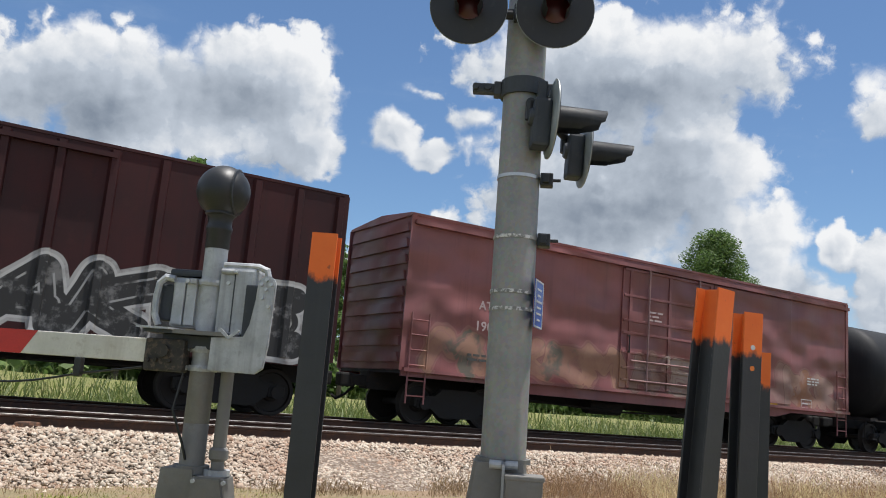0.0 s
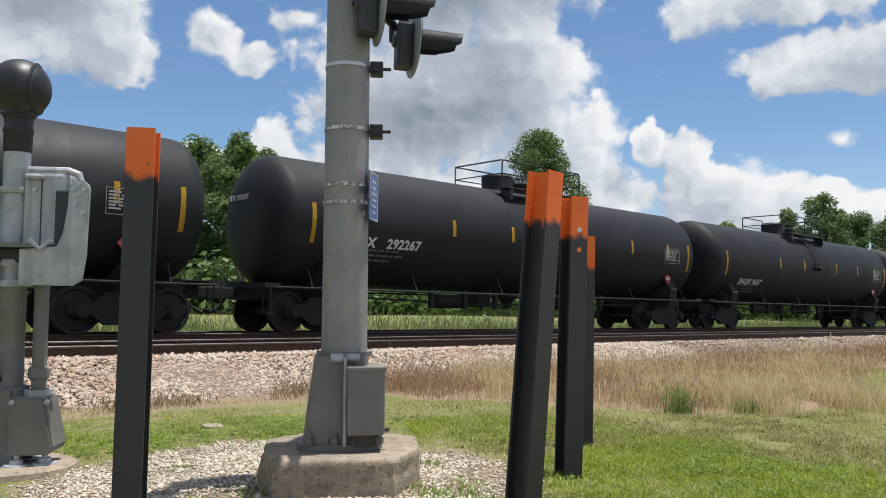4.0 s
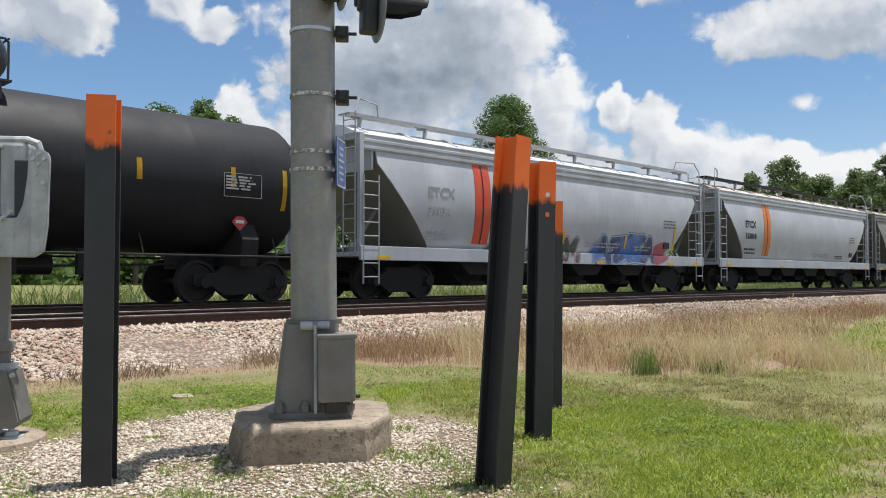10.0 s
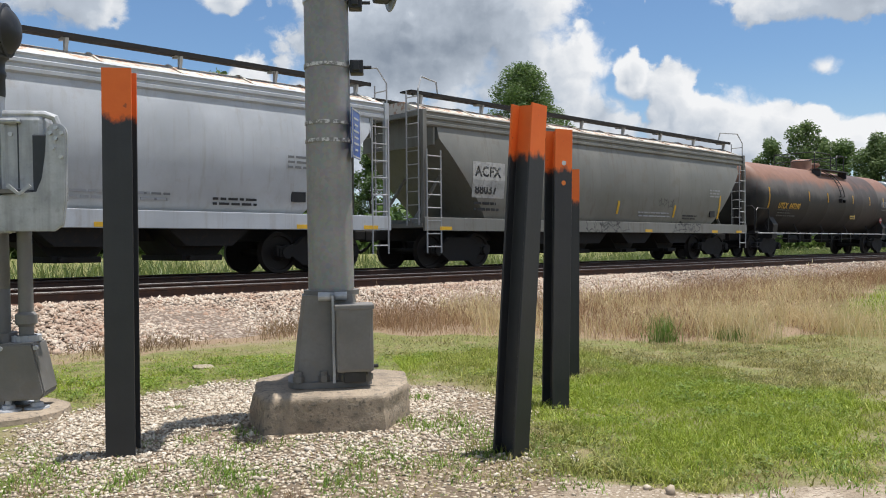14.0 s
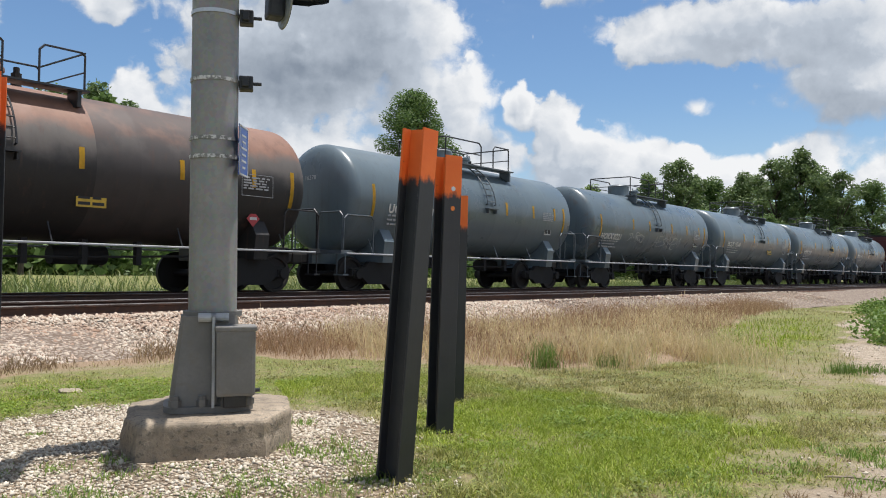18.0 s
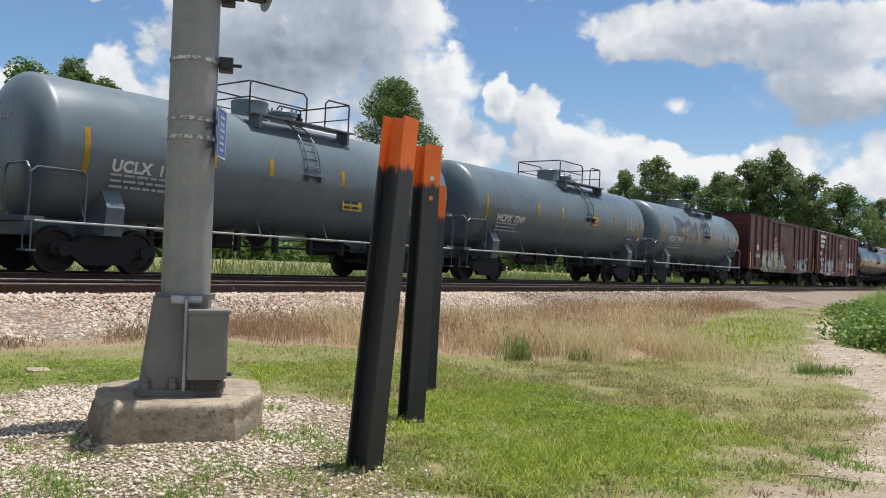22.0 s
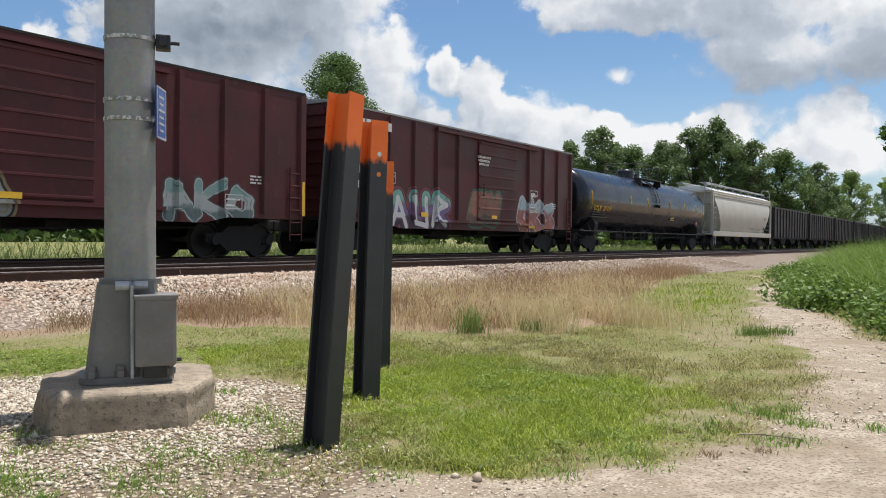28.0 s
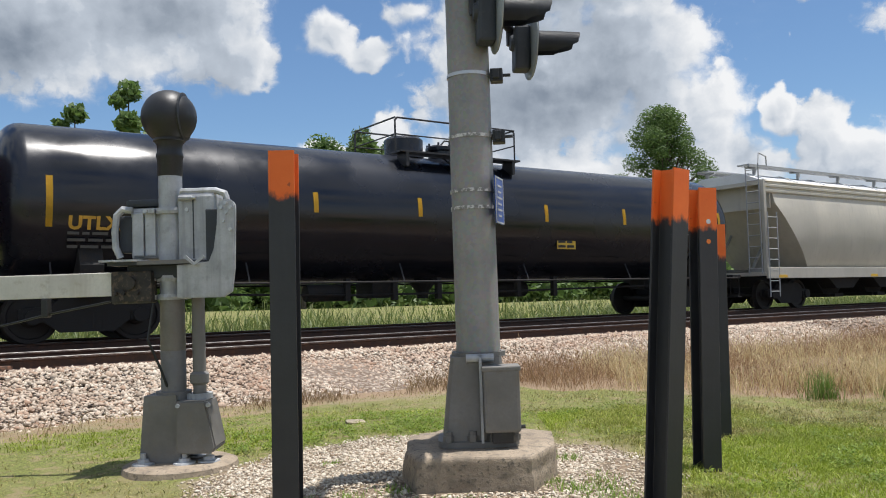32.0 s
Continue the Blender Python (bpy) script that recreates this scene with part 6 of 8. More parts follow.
def build_train():
    c = on_rails(box_car("dark maroon ribbed boxcar with large black and white graffiti", 16.0, "box_dark_tagged", 4.62, 18, (0.40, 0.60), False, 3, "box_dark"), -9.3, 6.67)
    c = on_rails(box_car("faded maroon smooth-sided boxcar with wide plug doors and graffiti", 15.35, "box_faded", 4.55, 0, (0.393, 0.826), True, 4, "box_faded"), 8.32, 23.67)
    lettering("ATW", 0.27, "letter_pink", c, (-5.85, -1.5325, 2.62), "reporting_mark", 0.006, 1.02)
    lettering("19026", 0.29, "letter_pink", c, (-5.93, -1.5325, 2.15), "reporting_number", 0.005, 1.05)
    white_panel(c, 5.5, 5.98, 1.1, 1.42, 2, -1.535)
    lines_of_print(c, -0.72, 3.2, -1.59, 0.55, 3, "letter_pink", 0.045, 0.1, 6)
    for x in (-5.2, 0.9, 4.0):
        yellow_mark(c, x, 1.16, 0.45, 0.13, -1.596 if 0 < x < 3 else -1.534)
    black = "matt black tank car with yellow strips and railed platform"
    on_rails(tank_car(black, 17.05, "tank_black", marks=("UTLX", "679966"), letters="letter_yellow", seed=11, dome=0.49, at=(1.83, 2.03)), 25.4, 42.45)
    on_rails(tank_car(black, 17.0, "tank_black", marks=("TILX", "292267"), at=(1.9, 2.0), seed=12, dome=0.51), 43.9, 60.9)
    on_rails(tank_car(black, 17.0, "tank_black", marks=("SHQX", "9657"), seed=13, dome=0.47), 62.0, 79.0)
    c = on_rails(tank_car("matt black tank car with silver graffiti tags on its side", 16.85, "tank_black_tagged", marks=("SHQX", "9645"), seed=14, dome=0.5), 80.25, 97.1)
    yellow_plate(c, -0.94, 1.89, 1.5, 2.56)
    white_panel(c, -4.05, -3.6, 1.78, 2.05, 2, -1.44)
    on_rails(covered_hopper("pale grey covered hopper with a red stripe and colourful graffiti", 16.55, "hopper_tagged", "hopper_roof_white", "stripe_red", ("ETCX", "27834", 2.18, 2.60), 21, "letter_grey", "hopper_tagged"), 98.42, 114.98)
    on_rails(covered_hopper("pale grey covered hopper with an orange stripe and rust-stained roof", 16.7, "hopper_grey", "hopper_roof", "stripe_orange", ("ETCX", "152010", 2.18, 2.60), 24), 116.3, 133.0)
    on_rails(covered_hopper("dirty olive-grey covered hopper with a faded orange stripe", 17.0, "hopper_dirty", "hopper_roof", "stripe_faded", ("ACFX", "88037", 1.8, 2.42), 25, "letter_black", "hopper_dirty"), 134.1, 151.1)
    c = on_rails(tank_car("rust-topped weathered dark tank car", 15.8, "tank_rusty", marks=("UTLX", "647390"), letters="letter_yellow", at=(1.75, 2.05), seed=31, dome=0.5, style="rust"), 152.45, 168.25)
    yellow_plate(c, 2.19, 1.85, 1.5, 2.56)
    grey = "blue-grey tank car with grey handrails and railed platform"
    on_rails(tank_car(grey, 11.6, "tank_grey", 1.47, 2.53, 0.50, "grey", ("UCLX", "16378"), at=(1.45, 2.16), seed=32), 169.55, 181.15)
    c = on_rails(tank_car("blue-grey tank car with white scrawled tags", 12.3, "tank_grey_scrawl", 1.47, 2.53, 0.46, "grey", ("HOKX", "8221"), at=(0.95, 1.95), seed=33), 182.45, 194.75)
    c = on_rails(tank_car(grey, 12.9, "tank_grey", 1.47, 2.53, 0.50, "grey", ("UCLX", "16140"), at=(1.4, 2.1), seed=35), 195.9, 208.8)
    yellow_plate(c, 2.03, 1.98, 1.47, 2.53, 0.75, 0.32)
    c = on_rails(tank_car("blue-grey tank car with a yellow panel and an orange rust stain", 13.9, "tank_grey_dark", 1.47, 2.53, 0.56, "grey", ("HCPX", "7249"), at=(1.5, 2.05), seed=36), 209.95, 223.85)
    yellow_plate(c, 1.72, 2.49, 1.47, 2.53, 0.5, 0.36)
    c = on_rails(tank_car("blue-grey tank car with black graffiti on its shoulder", 12.4, "tank_grey_tagged", 1.47, 2.53, 0.50, "grey", ("UCLX", "18173"), at=(1.4, 2.1), seed=37), 225.2, 237.6)
    c = on_rails(box_car("maroon ribbed boxcar with white and teal graffiti", 15.95, "box_maroon_a", 4.42, 12, (0.43, 0.615), False, 41, "under"), 238.95, 254.9)
    name_bars(c, -6.55, 2.2, (0.22, 0.22), 0.3)
    lettering("215 512", 0.27, "letter_white", c, (-6.75, -1.62, 1.72), "reporting_number", 0.01)
    white_panel(c, -2.75, -2.2, 2.95, 3.15, 2), white_panel(c, -2.75, -1.95, 2.25, 2.8, 4), white_panel(c, 5.2, 5.75, 1.2, 1.55, 2)
    for x, z, w, h in ((-7.85, 1.1, 0.1, 0.9), (-5.1, 1.4, 0.12, 0.45), (-2.36, 1.3, 0.12, 0.6), (-0.15, 1.2, 0.42, 0.12), (2.2, 1.4, 0.12, 0.5), (7.85, 1.1, 0.1, 0.9)):
        yellow_mark(c, x, z, w, h)
    c = on_rails(box_car("maroon ribbed boxcar with lilac and orange graffiti", 15.85, "box_maroon_b", 4.40, 12, (0.50, 0.68), False, 44, "galvanised"), 255.95, 271.8)
    name_bars(c, -6.86, 3.75, (0.42, 0.3, 0.34, 0.3, 0.34), 0.25)
    name_bars(c, -6.86, 3.38, (0.34, 0.3, 0.3, 0.22, 0.3), 0.25)
    name_bars(c, -6.86, 3.01, (0.34, 0.3, 0.24, 0.36), 0.25)
    name_bars(c, -6.86, 2.42, (0.26, 0.26), 0.28)
    lettering("216", 0.28, "letter_white", c, (-6.86, -1.62, 2.0), "reporting_number", 0.01)
    lettering("105", 0.28, "letter_white", c, (-6.14, -1.62, 2.0), "reporting_number", 0.01)
    for k, line in enumerate(("CLOSE AND LOCK", "DOORS BEFORE", "MOVING CAR")):
        lettering(line, 0.105, "letter_white", c, (-0.17 + 0.06 * k, -1.622, 3.44 - 0.13 * k), "door_notice", 0.003)
    white_panel(c, -5.35, -5.0, 2.2, 2.55, 2)
    white_panel(c, 3.95, 4.55, 2.28, 2.5, 4), white_panel(c, 3.9, 4.5, 1.62, 1.95, 2)
    for x, z, w, h in ((-6.75, 1.15, 0.45, 0.14), (-3.6, 1.25, 0.4, 0.14), (3.85, 1.0, 0.5, 0.18), (0.9, 1.3, 0.4, 0.12)):
        yellow_mark(c, x, z, w, h)
    c = on_rails(tank_car("glossy black tank car with yellow lettering and strips", 19.4, "tank_glossy", 1.5, 2.5, 0.48, "black", ("UTLX", "201619"), "letter_yellow", 51, (1.15, 1.98)), 273.4, 292.8)
    yellow_plate(c, 3.04, 1.90, 1.5, 2.5)
    on_rails(covered_hopper("cream covered hopper with grey lettering", 17.5, "hopper_cream", "hopper_roof_white", None, None, 52, "letter_grey", "hopper_cream"), 294.2, 311.7)
    s = 313.0
    for k in range(7):
        on_rails(gondola_car("black steel coal car with upright side posts"), s, s + 15.6)
        s += 16.9
    for o in TRUCK_SET:
        bpy.data.objects.remove(o)


build_train()


def travelled(t):
    """Metres that the train has rolled since the start; it slows a little."""
    return 8.65 * t - 0.0047 * t * t

# ---- crossing signal, gate and posts ----
def h_beam(bm, depth, width, z0, z1, flange=0.012, web=0.009):
    """An H-section: flanges across y, web between."""
    d, w = depth / 2, width / 2
    o = [(-w, -d), (w, -d), (w, -d + flange), (web / 2, -d + flange), (web / 2, d - flange), (w, d - flange), (w, d), (-w, d), (-w, d - flange), (-web / 2, d - flange), (-web / 2, -d + flange), (-w, -d + flange)]
    add_prism(bm, o, z0, z1, "Z")


def steel_post(x, y, turn, lean_x, lean_y, top, width, depth, label, holes=0):
    post = thing("steel_post", label, "post", "guard posts", pose(x, y, float(ground_height(x, y)) - 0.12, lean_y, lean_x, 0) @ pose(0, 0, 0, 0, 0, turn))
    bm = mesh_bm()
    h_beam(bm, depth, width, 0, top + 0.12)
    bmesh.ops.bevel(bm, geom=[e for e in bm.edges if e.calc_length() > 1.0], offset=0.002, segments=1, affect="EDGES")
    part("beam", bm, surface("post_paint", post_paint(top + 0.12)), post)
    for k in range(holes):
        bm = mesh_bm()
        add_rod(bm, (0, -depth / 2 - 0.0015, top - 0.10 - 0.13 * k), (0, -depth / 2 + 0.004, top - 0.10 - 0.13 * k), 0.016, 12)
        part("bolt_hole", bm, "stripe_orange" if k else "band_steel", post)
    return post


steel_post(-0.985, 4.66, 0, 0.6, 0.0, 2.05, 0.150, 0.15, "black steel post with an orange painted head in gravel")
steel_post(1.02, 4.18, 38, 4.0, 0.5, 1.81, 0.128, 0.14, "leaning black steel post with an orange painted head")
steel_post(1.61, 5.30, 14, 1.6, 0.3, 1.83, 0.128, 0.14, "black steel post with orange head and bolt holes", 2)
steel_post(2.10, 6.45, -8, 1.0, 0.0, 1.67, 0.105, 0.13, "shorter black steel post with an orange painted head in grass")


def signal_head(parent, centre, facing, back_radius=0.255):
    """A flasher: round background, pale behind and black in front, lamp housing on a neck, lens and a long cut-away hood."""
    z = Vector(facing).normalized()
    m = Matrix.Translation(centre) @ z.to_track_quat("Z", "Y").to_matrix().to_4x4()
    bm = mesh_bm()
    add_lathe(bm, [(0.0, -0.012), (back_radius - 0.02, -0.013), (back_radius, -0.006), (back_radius, 0.001), (0.0, 0.001)], "Z", 40, m=m)
    disc = part("background_disc", bm, "signal_back", parent, smooth=True)
    bm = mesh_bm()
    add_lathe(bm, [(0.0, 0.002), (back_radius - 0.003, 0.002), (back_radius - 0.006, 0.006), (0.0, 0.006)], "Z", 40, m=m)
    part("disc_face", bm, "signal_black", disc, "matt black front", smooth=True)
    bm = mesh_bm()
    add_box(bm, -0.075, 0.075, -0.20, 0.115, -0.125, -0.013, 0.02, m)
    add_lathe(bm, [(0.0, -0.15), (0.05, -0.148), (0.065, -0.12)], "Z", 16, m=m)
    part("lamp_housing", bm, "hood_grey", disc)
    bm = mesh_bm()
    add_box(bm, -0.032, 0.032, 0.10, 0.24, -0.105, -0.045, 0.012, m)
    part("neck", bm, "hood_grey", disc)
    bm = mesh_bm()
    add_lathe(bm, [(0.092, 0.006), (0.096, 0.02), (0.088, 0.02), (0.07, 0.03), (0.0, 0.04)], "Z", 28, m=m)
    part("lens", bm, "lens_red", disc, "dark unlit red lens", smooth=True)
    bm = mesh_bm()
    seg, length = 26, 0.345
    rows = []
    for k in range(seg + 1):
        a = math.radians(-48 + 276 * k / seg)
        reach = length * (0.52 + 0.42 * float(smooth(math.sin(a), -0.75, -0.05)) + 0.06 * float(smooth(math.sin(a), -0.1, 0.9)))
        row = []
        for f in (0.0, 0.35, 0.7, 1.0):
            q = 1.0 - 0.07 * f
            row.append((0.093 * q * math.cos(a), 0.093 * q * math.sin(a) + 0.004 * f, 0.006 + (reach - 0.006) * f))
        rows.append(row)
    vs = [[bm.verts.new(p) for p in row] for row in rows]
    for a, b in zip(vs, vs[1:]):
        for k in range(3):
            bm.faces.new((a[k], b[k], b[k + 1], a[k + 1]))
    bmesh.ops.solidify(bm, geom=bm.faces[:], thickness=0.004)
    bmesh.ops.transform(bm, matrix=m, verts=bm.verts[:])
    part("hood", bm, "hood_grey", disc, "dark grey visor", smooth=True)
    return disc


def strap(parent, z, r, lug=True, lug_angle=-5, material="band_steel"):
    bm = mesh_bm()
    add_lathe(bm, [(r + 0.001, z - 0.011), (r + 0.005, z - 0.011), (r + 0.005, z + 0.011), (r + 0.001, z + 0.011)], "Z", 36)
    ob = part("steel_band", bm, material, parent)
    if lug:
        bm = mesh_bm()
        m = pose(0, 0, z, 0, 0, lug_angle)
        add_box(bm, r + 0.002, r + 0.085, -0.045, 0.045, -0.045, 0.04, 0.008, m)
        add_box(bm, r + 0.02, r + 0.06, -0.07, 0.07, -0.03, 0.03, 0.006, m)
        bmesh.ops.transform(bm, matrix=Matrix.Identity(4), verts=bm.verts[:])
        b = m @ Vector((r + 0.08, 0, 0))
        c = m @ Vector((r + 0.135, 0, 0.0))
        add_rod(bm, b, c, 0.011, 6)
        part("clamp", bm, "signal_black", ob)


POLE = (0.154, 5.194)


def build_signal_mast():
    base = 0.27
    mast = thing("crossing_signal", "galvanised crossing signal mast with black flasher heads on concrete", "signal", at=pose(POLE[0], POLE[1], 0))
    r0, r1 = 0.141, 0.130
    bm = mesh_bm()
    add_lathe(bm, [(0.0, base + 0.02), (r0, base + 0.02), (r0, 0.8), (r1, 5.2), (0.0, 5.2)], "Z", 40)
    part("pole", bm, "galvanised", mast, smooth=True)
    # cast base with tapered skirt, split by a hinge line, and a junction box in front
    bm = mesh_bm()
    rings = [(base, 0.255, 0.215), (base + 0.035, 0.255, 0.215), (base + 0.04, 0.225, 0.19), (base + 0.30, 0.195, 0.175), (base + 0.535, 0.162, 0.16), (base + 0.55, 0.162, 0.16)]
    made = []
    for z, a, b in rings:
        ring = []
        for k in range(32):
            t = 2 * math.pi * k / 32
            c, s = math.cos(t), math.sin(t)
            q = (abs(c) ** 5 + abs(s) ** 5) ** (-1 / 5)
            ring.append(bm.verts.new((a * c * q - 0.02, b * s * q, z)))
        made.append(ring)
    for p, q in zip(made, made[1:]):
        for k in range(32):
            bm.faces.new((p[k], p[(k + 1) % 32], q[(k + 1) % 32], q[k]))
    bm.faces.new(made[-1]), bm.faces.new(made[0][::-1])
    bmesh.ops.recalc_face_normals(bm, faces=bm.faces)
    foot = part("cast_base", bm, "cast_grey", mast, smooth=True)
    bm = mesh_bm()
    add_lathe(bm, [(r0 + 0.004, base + 0.545), (r0 + 0.03, base + 0.545), (r0 + 0.03, base + 0.575), (r0 + 0.004, base + 0.575)], "Z", 36)
    part("collar", bm, "cast_grey", foot)
    for x, mirror in ((-0.035, -1), (0.035, 1)):
        bm = mesh_bm()
        add_rod(bm, (x - 0.05, -0.185, base + 0.545), (x + 0.05, -0.185, base + 0.545), 0.026, 12)
        part("hinge", bm, "aluminium", foot)
    bm = mesh_bm()
    add_box(bm, -0.008, 0.008, -0.232, -0.205, base + 0.03, base + 0.55)
    part("seam_rib", bm, "aluminium", foot)
    bm = mesh_bm()
    add_box(bm, 0.012, 0.232, -0.305, -0.12, base + 0.10, base + 0.485, 0.02)
    add_box(bm, 0.006, 0.24, -0.31, -0.12, base + 0.47, base + 0.50, 0.008)
    box = part("junction_box", bm, "cast_grey", foot)
    bm = mesh_bm()
    add_rod(bm, (0.225, -0.20, base + 0.12), (0.265, -0.20, base + 0.12), 0.012, 8)
    part("box_latch", bm, "signal_black", box)
    # black block in place of the shaded recess below the box
    part("cable_entry", add_box(mesh_bm(), 0.055, 0.185, -0.285, -0.20, base + 0.035, base + 0.105, 0.008), "signal_black", box)
    for x in (-0.21, -0.06, 0.06, 0.20):
        bm = mesh_bm()
        add_rod(bm, (x, -0.19, base + 0.03), (x, -0.19, base + 0.10), 0.024, 8)
        add_lathe(bm, [(0.0, base + 0.075), (0.034, base + 0.075), (0.034, base + 0.045), (0.034, base + 0.04)], "Z", 6, (x, -0.19, 0))
        part("anchor_bolt", bm, "cast_grey", foot)
    for z, lug in ((2.62, True), (2.22, True), (1.87, False), (1.76, False)):
        strap(mast, z, r0 - 0.011 * (z - 0.8) / 4.4 + 0.001, lug, material="band_steel" if z > 2.5 else "band_worn")
    # blue notice, seen almost edge-on
    bm = mesh_bm()
    m = pose(0.165, -0.07, 1.80, 0, 0, 74)
    add_box(bm, -0.115, 0.115, -0.002, 0.002, -0.15, 0.15, m=m)
    sign = part("notice", bm, "sign_blue", mast, "blue notice with white print")
    bm = mesh_bm()
    for k in range(6):
        wide = (0.12, 0.09, 0.15, 0.11, 0.13, 0.08)[k]
        add_box(bm, -wide / 2, wide / 2, -0.005, -0.002, 0.085 - 0.038 * k, 0.097 - 0.038 * k, m=m)
    for a, b, c, d in ((-0.112, 0.112, 0.138, 0.147), (-0.112, 0.112, -0.147, -0.138), (-0.113, -0.105, -0.147, 0.147), (0.105, 0.113, -0.147, 0.147)):
        add_box(bm, a, b, -0.005, -0.002, c, d, m=m)
    part("notice_print", bm, "letter_white", sign)
    # flashers
    for x in (-0.395, 0.165):
        signal_head(mast, (x, -0.24, 3.70), (0.02, -1, -0.10))
    bm = mesh_bm()
    add_rod(bm, (-0.45, -0.10, 3.72), (0.35, -0.10, 3.72), 0.035, 12)
    add_box(bm, -0.1, 0.1, -0.16, 0.16, 3.66, 3.78, 0.02)
    part("crossarm", bm, "signal_black", mast)
    a, b = Vector((0.335 - POLE[0], 4.97 - POLE[1], 2.965)), Vector((0.62 - POLE[0], 5.66 - POLE[1], 2.965))
    face = (0.99, 0.11, -0.03)
    for p in (a, b):
        signal_head(mast, p, face)
    bm = mesh_bm()
    side = Vector((-0.14, 0.03, 0.0))
    add_rod(bm, a + side + Vector((0, 0, 0.12)), b + side + Vector((0, 0, 0.12)), 0.03, 10)
    add_rod(bm, (0.0, 0.0, 3.06), (a + b) / 2 + side + Vector((0, 0, 0.12)), 0.035, 10)
    add_rod(bm, a + side + Vector((0, 0, 0.12)), a + side + Vector((0, 0, 0.0)), 0.03, 8)
    add_rod(bm, b + side + Vector((0, 0, 0.12)), b + side + Vector((0, 0, 0.0)), 0.03, 8)
    part("crossarm", bm, "signal_black", mast)
    bm = mesh_bm()
    add_box(bm, -0.34, -0.13, -0.035, 0.035, 3.195, 3.26, 0.012)
    for q in (-0.32, -0.24):
        add_rod(bm, (q, -0.06, 3.228), (q, 0.05, 3.228), 0.022, 8)
    part("bracket", bm, "hood_grey", mast)
    bm = mesh_bm()
    add_lathe(bm, [(0.137, 3.17), (0.155, 3.17), (0.155, 3.28), (0.137, 3.28)], "Z", 32)
    for q in (-1, 1):
        add_box(bm, *sorted((q * 0.15, q * 0.20)), -0.05, 0.05, 3.18, 3.27, 0.008)
    part("mounting_clamp", bm, "hood_grey", mast)
    # concrete plinth
    plinth = thing("concrete_plinth", "chipped stained concrete plinth with sloping shoulders", "plinth", at=pose(POLE[0], POLE[1], 0))
    bm = mesh_bm()
    plan = [(-0.40, -0.42), (0.27, -0.50), (0.455, -0.12), (0.49, 0.33), (0.30, 0.52), (-0.25, 0.56), (-0.475, 0.31), (-0.50, -0.14)]
    mid = Vector((0.0, 0.02, 0.0))
    rings = [(1.025, -0.12), (1.015, 0.08), (1.0, 0.252), (0.985, 0.264), (0.90, 0.273)]
    made = [[bm.verts.new(mid + Vector((x - mid.x, y - mid.y, 0)) * k + Vector((0, 0, z))) for x, y in plan] for k, z in rings]
    for p, q in zip(made, made[1:]):
        for k in range(8):
            bm.faces.new((p[k], p[(k + 1) % 8], q[(k + 1) % 8], q[k]))
    bm.faces.new(made[-1])
    bmesh.ops.subdivide_edges(bm, edges=bm.edges[:], cuts=7, use_grid_fill=True)
    bmesh.ops.triangulate(bm, faces=[f for f in bm.faces if len(f.verts) > 4])
    for v in bm.verts:
        p = v.co.copy()
        chip = noise.noise(p * 6.0) * 0.005 + noise.noise(p * 24.0) * 0.003
        notch = max(0.0, noise.noise(p * 5.0 + Vector((7, 1, 3))) - 0.25) * 0.05 if p.z > 0.15 else 0.0
        out = Vector((p.x, p.y, 0)).normalized()
        rim = max(abs(p.x), abs(p.y)) > 0.36
        v.co += out * (chip - (notch if rim else 0.0)) + Vector((0, 0, 0.4 * chip - (notch * 0.6 if rim and p.z > 0.2 else 0.0)))
    part("block", bm, "concrete", plinth, smooth=True)


build_signal_mast()


